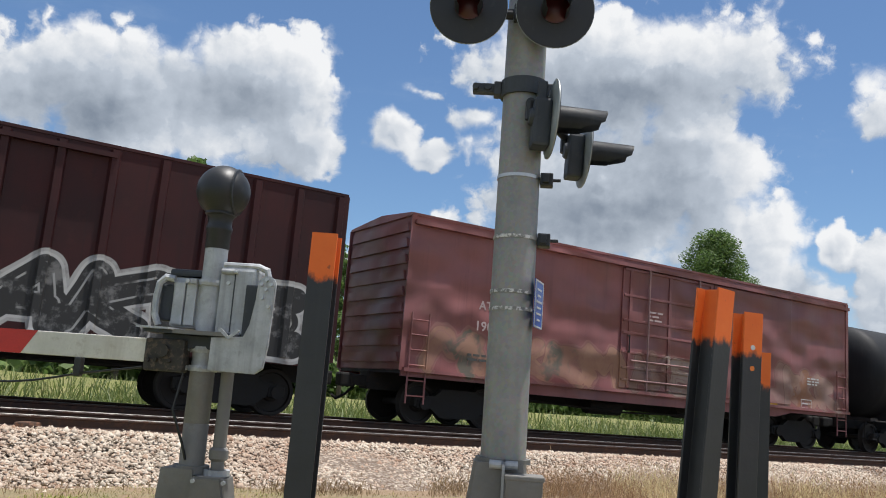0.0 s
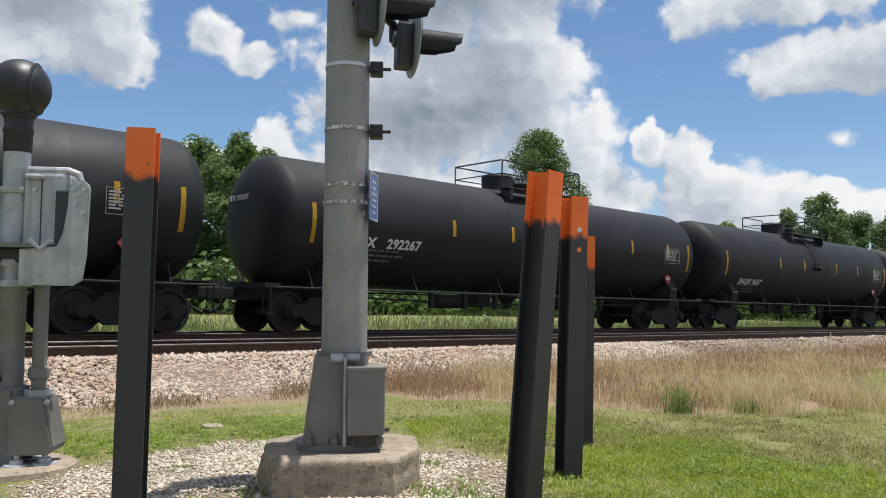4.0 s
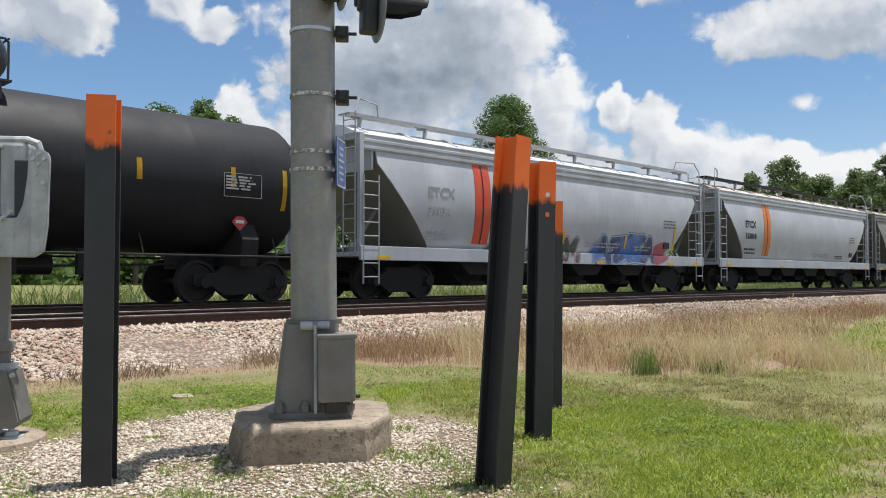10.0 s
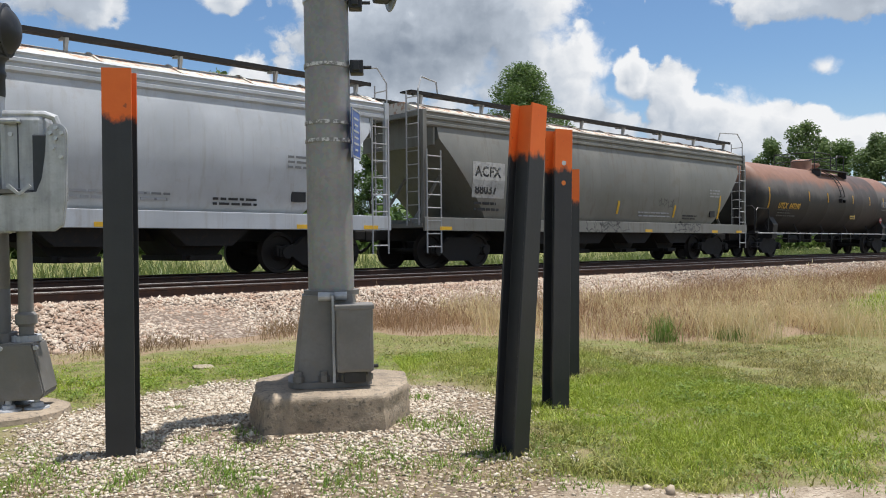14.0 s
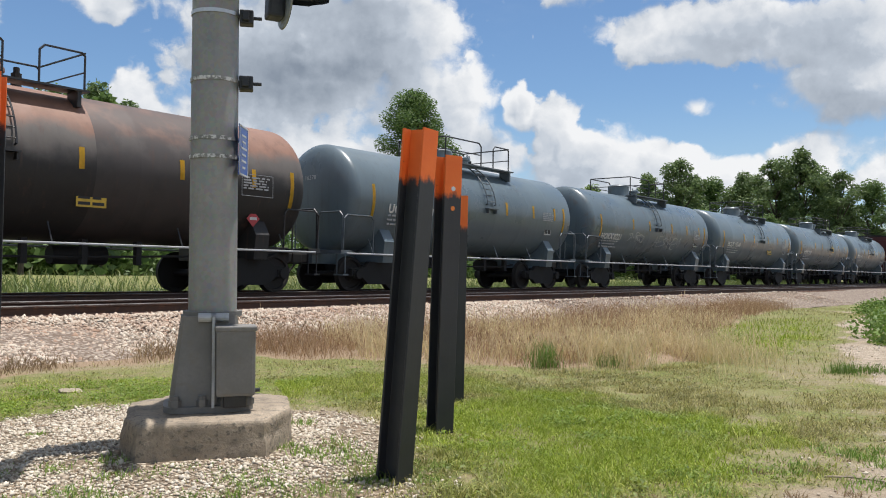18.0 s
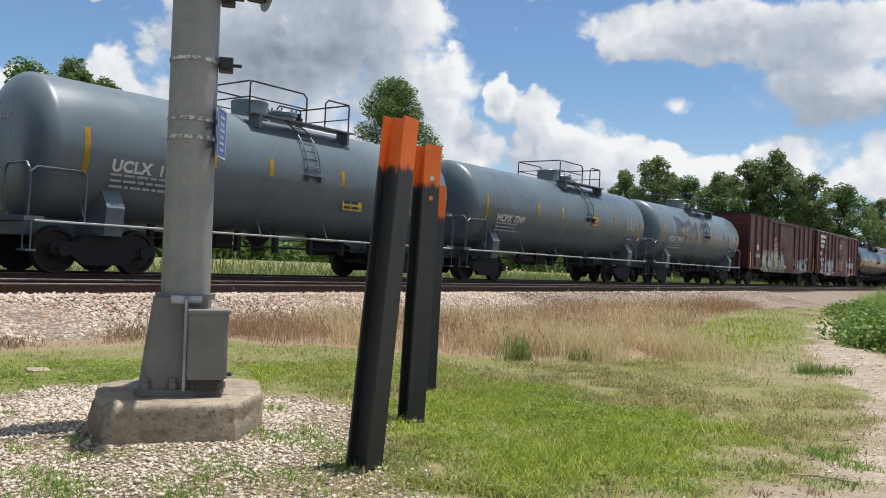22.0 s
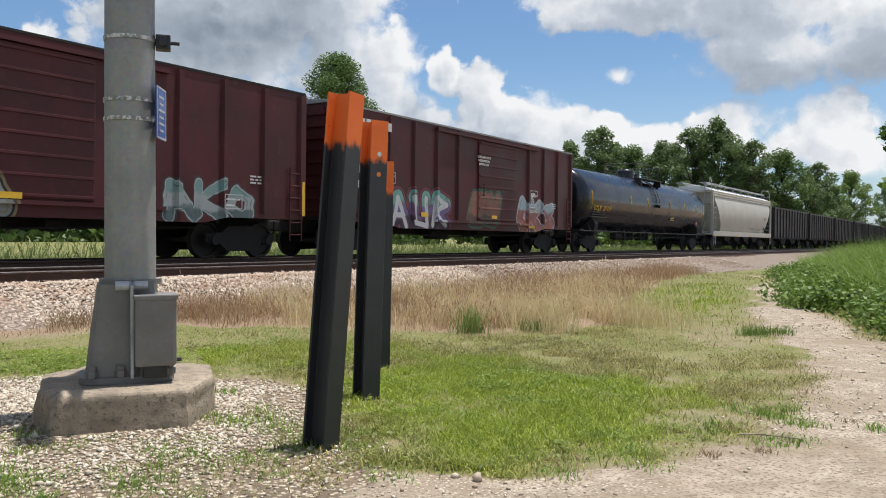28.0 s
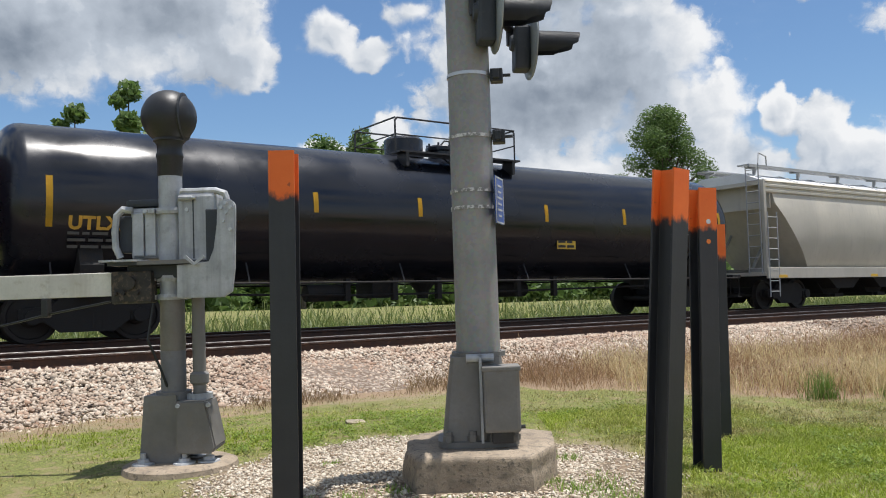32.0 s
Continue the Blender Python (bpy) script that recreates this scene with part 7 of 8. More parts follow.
def build_gate():
    x, y = -2.10, 6.10
    gate = thing("crossing_gate", "aluminium crossing gate with black bell and lowered striped arm", "crossing gate", at=pose(x, y, 0))
    bm = mesh_bm()
    add_lathe(bm, [(0.0, 1.27), (0.088, 1.27), (0.087, 2.2), (0.0, 2.2)], "Z", 28)
    part("mast", bm, "aluminium", gate, smooth=True)
    bm = mesh_bm()
    add_lathe(bm, [(0.0, 0.06), (0.092, 0.06), (0.092, 0.855), (0.089, 0.86), (0.092, 0.865), (0.091, 1.272), (0.0, 1.272)], "Z", 28)
    part("lower_mast", bm, "cast_grey", gate, "weathered grey lower tube", smooth=True)
    bm = mesh_bm()
    add_lathe(bm, [(0.089, 2.17), (0.092, 2.18), (0.093, 2.30), (0.100, 2.315), (0.100, 2.34), (0.092, 2.355), (0.094, 2.41), (0.108, 2.43)], "Z", 24)
    part("bell_neck", bm, "signal_black", gate, smooth=True)
    bm = mesh_bm()
    prof = [(0.085, 2.42), (0.12, 2.44)] + [(0.205 * math.cos(math.radians(a)), 2.625 + 0.205 * math.sin(math.radians(a))) for a in range(-55, 90, 8)] + [(0.0, 2.83)]
    add_lathe(bm, prof, "Z", 32)
    bell = part("bell", bm, "signal_black", gate, smooth=True)
    bm = mesh_bm()
    add_lathe(bm, [(0.165, -0.012), (0.182, -0.006), (0.182, 0.006), (0.165, 0.012)], "X", 32, (0.115, 0, 2.625))
    part("bell_rim", bm, "signal_black", bell)
    bm = mesh_bm()
    add_box(bm, -0.30, 0.09, -0.02, 0.36, 1.55, 1.94, 0.03)
    housing = part("mechanism_housing", bm, "aluminium", gate)
    for u0, u1 in ((-0.275, -0.19), (-0.18, -0.10)):
        part("housing_panel", add_box(mesh_bm(), u0, u1, -0.05, -0.018, 1.57, 1.90, 0.012), "aluminium", housing)
    bm = mesh_bm()
    add_box(bm, -0.33, -0.07, -0.03, 0.26, 1.945, 2.0, 0.02)
    part("top_cover", bm, "hood_grey", housing, "dark opening cover")
    bm = mesh_bm()
    add_box(bm, 0.08, 0.365, -0.10, 0.34, 1.50, 2.035, 0.035)
    door = part("housing_door", bm, "aluminium", housing)
    part("door_seam", add_box(mesh_bm(), 0.196, 0.204, -0.104, -0.10, 1.54, 2.0), "hood_grey", door)
    part("door_hinge", add_rod(mesh_bm(), (0.10, -0.12, 1.99), (0.20, -0.12, 1.99), 0.02, 10), "aluminium", door)
    part("hinge_pin", add_rod(mesh_bm(), (0.19, -0.12, 1.99), (0.225, -0.12, 1.99), 0.014, 10), "band_steel", door)
    bm = mesh_bm()
    add_tube(bm, [(0.10, -0.07, 2.045), (0.36, -0.07, 2.045), (0.43, -0.07, 2.02), (0.455, -0.07, 1.94)], 0.024, 8)
    part("door_lip", bm, "aluminium", housing)
    # curled arm on the one side, hooked plate on the other
    bm = mesh_bm()
    add_tube(bm, [(-0.27, -0.06, 1.915), (-0.34, -0.06, 1.925), (-0.385, -0.06, 1.88), (-0.40, -0.06, 1.76), (-0.395, -0.06, 1.64), (-0.36, -0.06, 1.56)], 0.026, 8)
    arm = part("support_arm", bm, "aluminium", gate)
    part("arm_web", add_box(mesh_bm(), -0.385, -0.285, -0.02, 0.10, 1.60, 1.88, 0.02), "hood_grey", arm)
    bm = mesh_bm()
    o = [(0.10, 1.25), (0.44, 1.245), (0.50, 1.285), (0.522, 1.45), (0.536, 1.88)] + [(0.47 + 0.066 * math.cos(math.radians(q)), 1.90 + 0.066 * math.sin(math.radians(q))) for q in range(0, 181, 20)] + [(0.398, 1.78), (0.372, 1.60), (0.335, 1.51), (0.10, 1.49)]
    add_prism(bm, o, -0.20, -0.15)
    bmesh.ops.bevel(bm, geom=[e for e in bm.edges if abs(e.verts[0].co.y - e.verts[1].co.y) < 0.001], offset=0.008, segments=2, affect="EDGES")
    plate = part("counter_plate", bm, "aluminium", gate)
    for u, v in ((0.435, 1.90), (0.505, 1.90), (0.47, 1.935), (0.47, 1.865), (0.45, 1.80), (0.50, 1.74)):
        part("plate_bolt", add_rod(mesh_bm(), (u, -0.222, v), (u, -0.198, v), 0.013, 8), "band_steel", plate)
    part("gap_web", add_box(mesh_bm(), 0.30, 0.50, -0.14, -0.05, 1.45, 1.90, 0.01), "hood_grey", plate)
    bm = mesh_bm()
    add_prism(bm, [(-0.40, -0.22), (0.24, -0.22), (0.30, -0.12), (0.34, -0.15), (0.36, 0.05), (-0.42, 0.05)], 1.50, 1.525, "Z")
    add_box(bm, -0.30, 0.24, -0.10, 0.10, 1.40, 1.50, 0.01)
    shelf = part("bracket_plate", bm, "hood_grey", gate)
    for o in ([(-0.44, -0.27), (-0.33, -0.27), (-0.27, -0.14), (-0.38, -0.14)], [(-0.31, -0.27), (-0.20, -0.27), (-0.12, -0.14), (-0.25, -0.14)]):
        part("bracket_lip", add_prism(mesh_bm(), o, 1.526, 1.54, "Z"), "aluminium", shelf)
    part("bracket_corner", add_prism(mesh_bm(), [(0.16, 1.545), (0.24, 1.48), (0.32, 1.545), (0.30, 1.56), (0.24, 1.505), (0.18, 1.56)], -0.24, -0.225), "aluminium", shelf)
    part("bracket_edge", add_box(mesh_bm(), -0.18, 0.22, -0.228, -0.222, 1.50, 1.53), "cast_grey", shelf)
    for z, wide in ((1.905, 0.185), (1.40, 0.15), (1.26, 0.16)):
        bm = mesh_bm()
        add_lathe(bm, [(0.086, z - 0.022), (0.108, z - 0.022), (0.112, z), (0.108, z + 0.022), (0.086, z + 0.022)], "Z", 24)
        add_box(bm, -wide, -0.095, -0.09, -0.03, z - 0.018, z + 0.018, 0.006)
        add_box(bm, 0.095, wide, -0.09, -0.03, z - 0.018, z + 0.018, 0.006)
        clamp = part("mast_clamp", bm, "aluminium", gate)
        for q in (-1, 1):
            part("clamp_bolt", add_rod(mesh_bm(), (q * (wide - 0.03), -0.115, z), (q * (wide - 0.03), -0.085, z), 0.015, 8), "band_steel", clamp)
    # arm and its socket
    bm = mesh_bm()
    add_box(bm, -0.40, -0.10, -0.16, -0.02, 1.22, 1.46, 0.02)
    add_rod(bm, (-0.26, -0.19, 1.37), (-0.26, 0.0, 1.37), 0.05, 12)
    for q in (-0.36, -0.30, -0.2):
        add_rod(bm, (q, -0.19, 1.30), (q, -0.15, 1.30), 0.016, 6)
    part("arm_socket", bm, "socket_dark", gate)
    bm = mesh_bm()
    add_box(bm, -5.6, -0.36, -0.125, -0.085, 1.28, 1.455, 0.006)
    arm = part("gate_arm", bm, "arm_white", gate, "white gate arm with red bands")
    for k in range(5):
        u = -1.24 - 0.88 * k
        bm = mesh_bm()
        add_prism(bm, [(u, 1.455), (u - 0.45, 1.455), (u - 0.56, 1.28), (u - 0.11, 1.28)], -0.129, -0.126)
        part("red_band", bm, "arm_red", arm)
    for k in range(4):
        u = -0.9 - 1.3 * k
        bm = mesh_bm()
        add_box(bm, u - 0.025, u + 0.025, -0.14, -0.07, 1.14, 1.28, 0.01)
        part("arm_clip", bm, "signal_black", arm)
    bm = mesh_bm()
    pts = [(-0.42, -0.11, 1.24)]
    for k in range(9):
        t = k / 8
        pts.append((-0.9 - 1.3 * t, -0.11, 1.16 - 0.10 * math.sin(t * math.pi)))
    add_tube(bm, pts, 0.009, 5)
    part("cable", bm, "signal_black", gate)
    bm = mesh_bm()
    add_tube(bm, [(-0.10, -0.12, 1.22), (-0.14, -0.14, 0.95), (-0.05, -0.12, 0.72), (-0.02, -0.09, 0.6)], 0.010, 5)
    part("cable", bm, "signal_black", gate)
    # conduit and base
    bm = mesh_bm()
    add_rod(bm, (0.20, -0.02, 0.50), (0.20, -0.02, 1.30), 0.048, 16)
    add_lathe(bm, [(0.05, 0.60), (0.07, 0.62), (0.07, 0.68), (0.05, 0.70)], "Z", 16, (0.20, -0.02, 0))
    part("conduit", bm, "cast_grey", gate, smooth=True)
    bm = mesh_bm()
    add_prism(bm, [(-0.175, 0.54), (0.06, 0.54), (0.09, 0.05), (-0.215, 0.05)], -0.14, 0.14)
    add_lathe(bm, [(0.09, 0.50), (0.13, 0.50), (0.13, 0.56), (0.09, 0.56)], "Z", 20)
    foot = part("split_base", bm, "cast_grey", gate)
    bm = mesh_bm()
    add_prism(bm, [(0.07, 0.50), (0.29, 0.50), (0.36, 0.16), (0.33, 0.12), (0.07, 0.12)], -0.20, 0.10)
    bmesh.ops.bevel(bm, geom=bm.edges[:], offset=0.012, segments=2, affect="EDGES")
    box = part("terminal_box", bm, "cast_grey", foot)
    bm = mesh_bm()
    add_lathe(bm, [(0.07, 0.50), (0.095, 0.50), (0.095, 0.54), (0.07, 0.54)], "Z", 16, (0.20, -0.02, 0))
    for u in (0.09, 0.31):
        add_rod(bm, (u, -0.21, 0.47), (u, -0.18, 0.47), 0.016, 8)
    part("box_flange", bm, "aluminium", box)
    for u, v in ((-0.18, -0.16), (0.12, -0.16), (0.28, -0.1), (-0.18, 0.12), (0.12, 0.12)):
        bm = mesh_bm()
        add_lathe(bm, [(0.0, 0.13), (0.02, 0.13), (0.02, 0.09), (0.04, 0.09), (0.045, 0.065), (0.08, 0.06), (0.085, 0.045)], "Z", 12, (u, v, 0))
        part("anchor_bolt", bm, "aluminium", foot)
    bm = mesh_bm()
    add_lathe(bm, [(0.0, 0.05), (0.36, 0.05), (0.41, 0.03), (0.43, -0.05)], "Z", 36, (0.05, -0.02, 0))
    pad = tagged(part("concrete_pad", bm, "concrete", None), "round pale concrete pad under the gate mast", "concrete pad")
    pad.matrix_basis = pose(x, y, 0)


build_gate()

# ---- loose stone ----
def stone_shapes(count, seed):
    """Angular stone outlines: squashed, jittered octahedra with a cut top; each 8 to 14 triangles."""
    rng = np.random.RandomState(seed)
    base_v = np.array([(1, 0, 0), (-1, 0, 0), (0, 1, 0), (0, -1, 0), (0, 0, 1), (0, 0, -1), (0.6, 0.6, 0.55), (-0.6, -0.6, 0.5)], float)
    base_f = np.array([(0, 6, 4), (6, 2, 4), (2, 1, 4), (1, 7, 4), (7, 3, 4), (3, 0, 4), (0, 2, 6), (1, 3, 7), (2, 0, 5), (1, 2, 5), (3, 1, 5), (0, 3, 5)], int)
    out = []
    for _ in range(count):
        v = base_v * rng.uniform(0.6, 1.35, base_v.shape) * np.array([1.0, rng.uniform(0.6, 1.0), rng.uniform(0.4, 0.9)])
        out.append(v)
    return out, base_f


def scatter(points, sizes, seed, up=None):
    """Vertices and faces of many stones at once."""
    rng = np.random.RandomState(seed)
    shapes, faces = stone_shapes(24, seed)
    shapes = np.array(shapes)
    n = len(points)
    pick = rng.randint(0, 24, n)
    a, b = rng.uniform(0, 2 * np.pi, n), rng.uniform(-0.5, 0.5, n)
    v = shapes[pick] * sizes[:, None, None]
    ca, sa, cb, sb = np.cos(a)[:, None], np.sin(a)[:, None], np.cos(b)[:, None], np.sin(b)[:, None]
    x, y, z = v[..., 0], v[..., 1] * cb - v[..., 2] * sb, v[..., 1] * sb + v[..., 2] * cb
    v = np.stack([x * ca - y * sa, x * sa + y * ca, z], -1) + points[:, None]
    f = faces[None] + (np.arange(n) * 8)[:, None, None]
    return v.reshape(-1, 3), f.reshape(-1, 3)


def build_stones():
    rng = np.random.RandomState(3)
    # ballast on the near shoulder and between the rails
    n = 62000
    s, w = np.where(np.arange(n) % 7 == 0, rng.uniform(18, 42, n), rng.uniform(-4, 18, n)), rng.uniform(9.0, 12.0, n)
    h = np.interp(w, [8.9, 9.6, 10.6, 11.45, 13.9], [-0.10, 0.03, 0.20, 0.385, 0.39]) + 0.012
    keep = rng.rand(n) < np.clip((w - 8.9) / 0.45, 0, 1) * np.where(s > 7, np.clip((w - 9.6) / 0.8, 0.15, 1), 1)
    pts = np.stack([s, w, h], -1)[keep]
    v, f = scatter(pts, rng.gamma(4.0, 0.0052, len(pts)) + 0.009, 5)
    ob = tagged(new("ballast_stones", raw_mesh("ballast_stones", v, f, "ballast_stone")), "crushed pale and rust-tinged ballast stones", "ballast", kind="stuff")
    ob.matrix_basis = TRACK
    # gravel round the mast
    n = 74000
    x, y = rng.uniform(-2.6, 2.6, n), rng.uniform(3.0, 7.6, n)
    g = masks(x, y)[0]
    clear = (np.abs(x - POLE[0]) > 0.46) | (np.abs(y - POLE[1]) > 0.5)
    keep = (rng.rand(n) < np.clip(g * 1.25 - 0.25, 0, 1) * (0.25 + 0.75 * smooth(rolling(x, y, 0.4, 63), 0.25, 0.55)) * (1 - 0.55 * smooth(4.6 - y, 0, 0.9))) & clear
    x, y = x[keep], y[keep]
    size = rng.uniform(0.006, 0.016, len(x)) * np.where(rng.rand(len(x)) < 0.09, 1.6, 1)
    pts = np.stack([x, y, ground_height(x, y) + size * 0.2], -1)
    v, f = scatter(pts[300:], size[300:], 6)
    tagged(new("gravel", raw_mesh("gravel", v, f, "gravel_stone")), "loose pale gravel round the signal mast", "gravel", kind="stuff")
    n = 26000
    u, w = rng.uniform(0.8, 9.0, n), rng.uniform(3.0, 9.5, n)
    keep = rng.rand(n) < masks(u, w)[1] * (0.08 + 0.5 * smooth(rolling(u, w, 0.9, 66), 0.5, 0.75))
    u, w = u[keep], w[keep]
    grit = rng.gamma(2.5, 0.0028, len(u)) + 0.003
    v, f = scatter(np.stack([u, w, ground_height(u, w) + grit * 0.2], -1), grit, 8)
    tagged(new("grit", raw_mesh("grit", v, f, "gravel_stone")), "small pale stones strewn over the dirt track", "gravel", kind="stuff")
    # a few stones lie singly
    shapes, faces = stone_shapes(8, 9)
    meshes = [raw_mesh("loose_stone", q, faces, "loose_stone") for q in shapes]
    host = thing("stone_scatter", "scattered pale stones lying on the gravel", "stones")
    for k in range(220):
        ob = new("stone", meshes[k % 8])
        ob.parent = host
        z = float(size[k]) * 1.3
        ob.matrix_basis = Matrix.Translation(Vector(pts[k])) @ pose(0, 0, 0, rng.uniform(-20, 20), 0, rng.uniform(0, 360)) @ Matrix.Diagonal((z, z, z, 1))


build_stones()


def build_oddments():
    """A flat stone in the grass and two scraps of old tie on the ballast."""
    bm = mesh_bm()
    add_box(bm, -0.095, 0.095, -0.055, 0.055, -0.02, 0.03, 0.012)
    for v in bm.verts:
        v.co += Vector([noise.noise(v.co * 9 + Vector((k, 3, 1))) * 0.03 for k in range(3)])
    ob = tagged(part("flat_stone", bm, "tan_stone"), "flat pale stone lying in the grass strip", "stone")
    ob.matrix_basis = pose(-0.95, 7.89, float(ground_height(-0.95, 7.89)), 3, 4, 25)
    for x, y, turn, long in SCRAPS:
        bm = mesh_bm()
        add_box(bm, -long / 2, long / 2, -0.07, 0.07, -0.03, 0.07, 0.015)
        for v in bm.verts:
            v.co += Vector([noise.noise(v.co * 7 + Vector((k, 5, 2))) * 0.035 for k in range(3)])
        s, w = to_track(x, y)
        ob = tagged(part("tie_scrap", bm, "tie_wood"), "weathered scrap of wooden railway tie on ballast", "wood scrap", "tie scraps")
        h = float(np.interp(w, [8.9, 9.6, 10.6, 11.45], [-0.10, 0.03, 0.20, 0.385]))
        ob.matrix_basis = TRACK @ pose(s, w, h + 0.02, 0, 0, turn)


def build_twig():
    bm = mesh_bm()
    z = float(ground_height(3.4, 3.45)) + 0.008
    add_tube(bm, [(3.20, 3.60, z), (3.29, 3.54, z + 0.006), (3.37, 3.47, z + 0.004), (3.43, 3.36, z + 0.008)], 0.006, 6)
    add_rod(bm, (3.37, 3.47, z + 0.004), (3.41, 3.48, z + 0.02), 0.004, 5)
    tagged(part("twig", bm, "tan_stone"), "bleached dry twig lying on the dirt", "twig")


SCRAPS = ((-1.10, 9.26, 4, 0.5), (-0.62, 9.3, 20, 0.16), (-5.76, 10.55, 40, 0.45))
build_oddments()
build_twig()


# ---- grass and weeds ----
def blades(x, y, z, height, width, bend, seed, segments=2):
    """Tapered, bent blades as strips of triangles."""
    rng = np.random.RandomState(seed)
    n = len(x)
    a, b = rng.uniform(0, 2 * np.pi, n), rng.uniform(0, 2 * np.pi, n)
    lean = bend * rng.uniform(0.2, 1.0, n) * height
    side = np.stack([np.cos(a), np.sin(a), np.zeros(n)], -1) * (width * 0.5)[:, None]
    root = np.stack([x, y, z - 0.01], -1)
    mid = root + np.stack([np.cos(b) * lean * 0.3, np.sin(b) * lean * 0.3, height * 0.55], -1)
    tip = root + np.stack([np.cos(b) * lean, np.sin(b) * lean, height * np.sqrt(np.maximum(0.1, 1 - (lean / np.maximum(height, 1e-3)) ** 2 * 0.6))], -1)
    v = np.stack([root - side, root + side, mid - side * 0.75, mid + side * 0.75, tip], 1).reshape(-1, 3)
    k = (np.arange(n) * 5)[:, None, None]
    f = np.array([(0, 1, 3), (0, 3, 2), (2, 3, 4)])[None] + k
    return v, f.reshape(-1, 3)


def lawn(name, label, n, box, material, height, width, bend, weight, seed, heads=0.0, toned=False):
    """Blades of grass over a box of ground; some may bear a seed head."""
    rng = np.random.RandomState(seed)
    x, y = rng.uniform(box[0], box[1], n), rng.uniform(box[2], box[3], n)
    keep = rng.rand(n) < weight(x, y)
    x, y = x[keep], y[keep]
    patch = (0.55 + 0.9 * rolling(x, y, 0.8, seed + 1)) * (0.7 + 0.6 * rolling(x, y, 0.22, seed + 2))
    h = rng.uniform(height[0], height[1], len(x)) * patch
    v, f = blades(x, y, ground_height(x, y), h, rng.uniform(width[0], width[1], len(x)), bend, seed)
    if heads:
        tips = v[4::5][rng.rand(len(x)) < heads]
        k = len(tips)
        d = rng.normal(0, 0.35, (k, 3)) + np.array([0, 0, 1.0])
        a = rng.uniform(0, np.pi, k)
        side = np.stack([np.cos(a), np.sin(a), np.zeros(k)], -1) * rng.uniform(0.003, 0.008, (k, 1))
        long = rng.uniform(0.03, 0.08, (k, 1)) * d
        q = np.stack([tips - long * 0.5, tips + side, tips + long * 0.5, tips - side], 1).reshape(-1, 3)
        g = (np.arange(k) * 4)[:, None, None] + np.array([(0, 1, 2), (0, 2, 3)])[None] + len(v)
        v, f = np.concatenate([v, q]), np.concatenate([f, g.reshape(-1, 3)])
    mesh = raw_mesh(name, v, f, material)
    if toned:
        tone = np.clip(1.0 - greenness(x, y) + rng.normal(0, 0.16, len(x)), 0, 1)
        mesh.attributes.new("tone", "FLOAT", "POINT").data.foreach_set("value", np.repeat(tone, 5).astype(np.float32))
    tagged(new(name, mesh), label, "grass", kind="stuff")


def off_base(x, y):
    return ((np.abs(x - POLE[0]) > 0.5) | (np.abs(y - POLE[1]) > 0.53)) & (np.hypot(x + 2.05, y - 6.08) > 0.5)


def green_weight(x, y):
    g, d, dry, gr = masks(x, y)
    s, w = to_track(x, y)
    fresh = greenness(x, y)
    tuft = 0.3 + 0.7 * smooth(rolling(x, y, 0.10, 33) + 0.5 * rolling(x, y, 0.25, 34), 0.5, 0.85)
    olive = smooth(1.0 - np.hypot((x - 3.9 - 0.15 * (y - 6)) / 1.2, (y - 6.0) / 2.2), 0.0, 0.4)
    bare = smooth(rolling(x, y, 0.55, 31) + 0.4 * (rolling(x, y, 0.2, 32) - 0.5), 0.2, 0.5)
    return tuft * np.clip(gr * 1.4 - 0.2, 0, 1) * (1 - smooth(w, 9.0, 9.8)) * off_base(x, y) * np.clip((0.30 + 0.35 * olive) * bare + 0.85 * fresh * (0.4 + 0.6 * bare), 0, 1)


def build_clover():
    """Small broad leaves close to the ground among the grass."""
    rng = np.random.RandomState(83)
    n = 210000
    x, y = rng.uniform(-2.6, 5.6, n), rng.uniform(3.3, 8.4, n)
    clump = smooth(rolling(x, y, 0.16, 84) + 0.6 * rolling(x, y, 0.5, 85), 0.65, 1.1)
    keep = rng.rand(n) < green_weight(x, y) * clump * 1.3
    x, y = x[keep], y[keep]
    k = len(x)
    p = np.stack([x, y, ground_height(x, y) + rng.uniform(0.006, 0.042, k) * (0.5 + rolling(x, y, 0.3, 86))], -1)
    a, tip = rng.uniform(0, 2 * np.pi, k), rng.normal(0.15, 0.35, k)
    u = np.stack([np.cos(a) * np.cos(tip), np.sin(a) * np.cos(tip), np.sin(tip)], -1) * rng.uniform(0.006, 0.016, (k, 1))
    w = np.stack([-np.sin(a), np.cos(a), rng.normal(0, 0.3, k)], -1) * rng.uniform(0.004, 0.009, (k, 1))
    v = np.stack([p - u, p + w, p + u, p - w], 1).reshape(-1, 3)
    mesh = raw_mesh("clover", v, np.arange(4 * k).reshape(-1, 4), "leaf_clover")
    tone = np.clip(1.0 - greenness(x, y) + rng.normal(0, 0.16, k), 0, 1)
    mesh.attributes.new("tone", "FLOAT", "POINT").data.foreach_set("value", np.repeat(tone, 4).astype(np.float32))
    tagged(new("clover", mesh), "low broad-leaved green weeds among the grass", "weeds", kind="stuff")


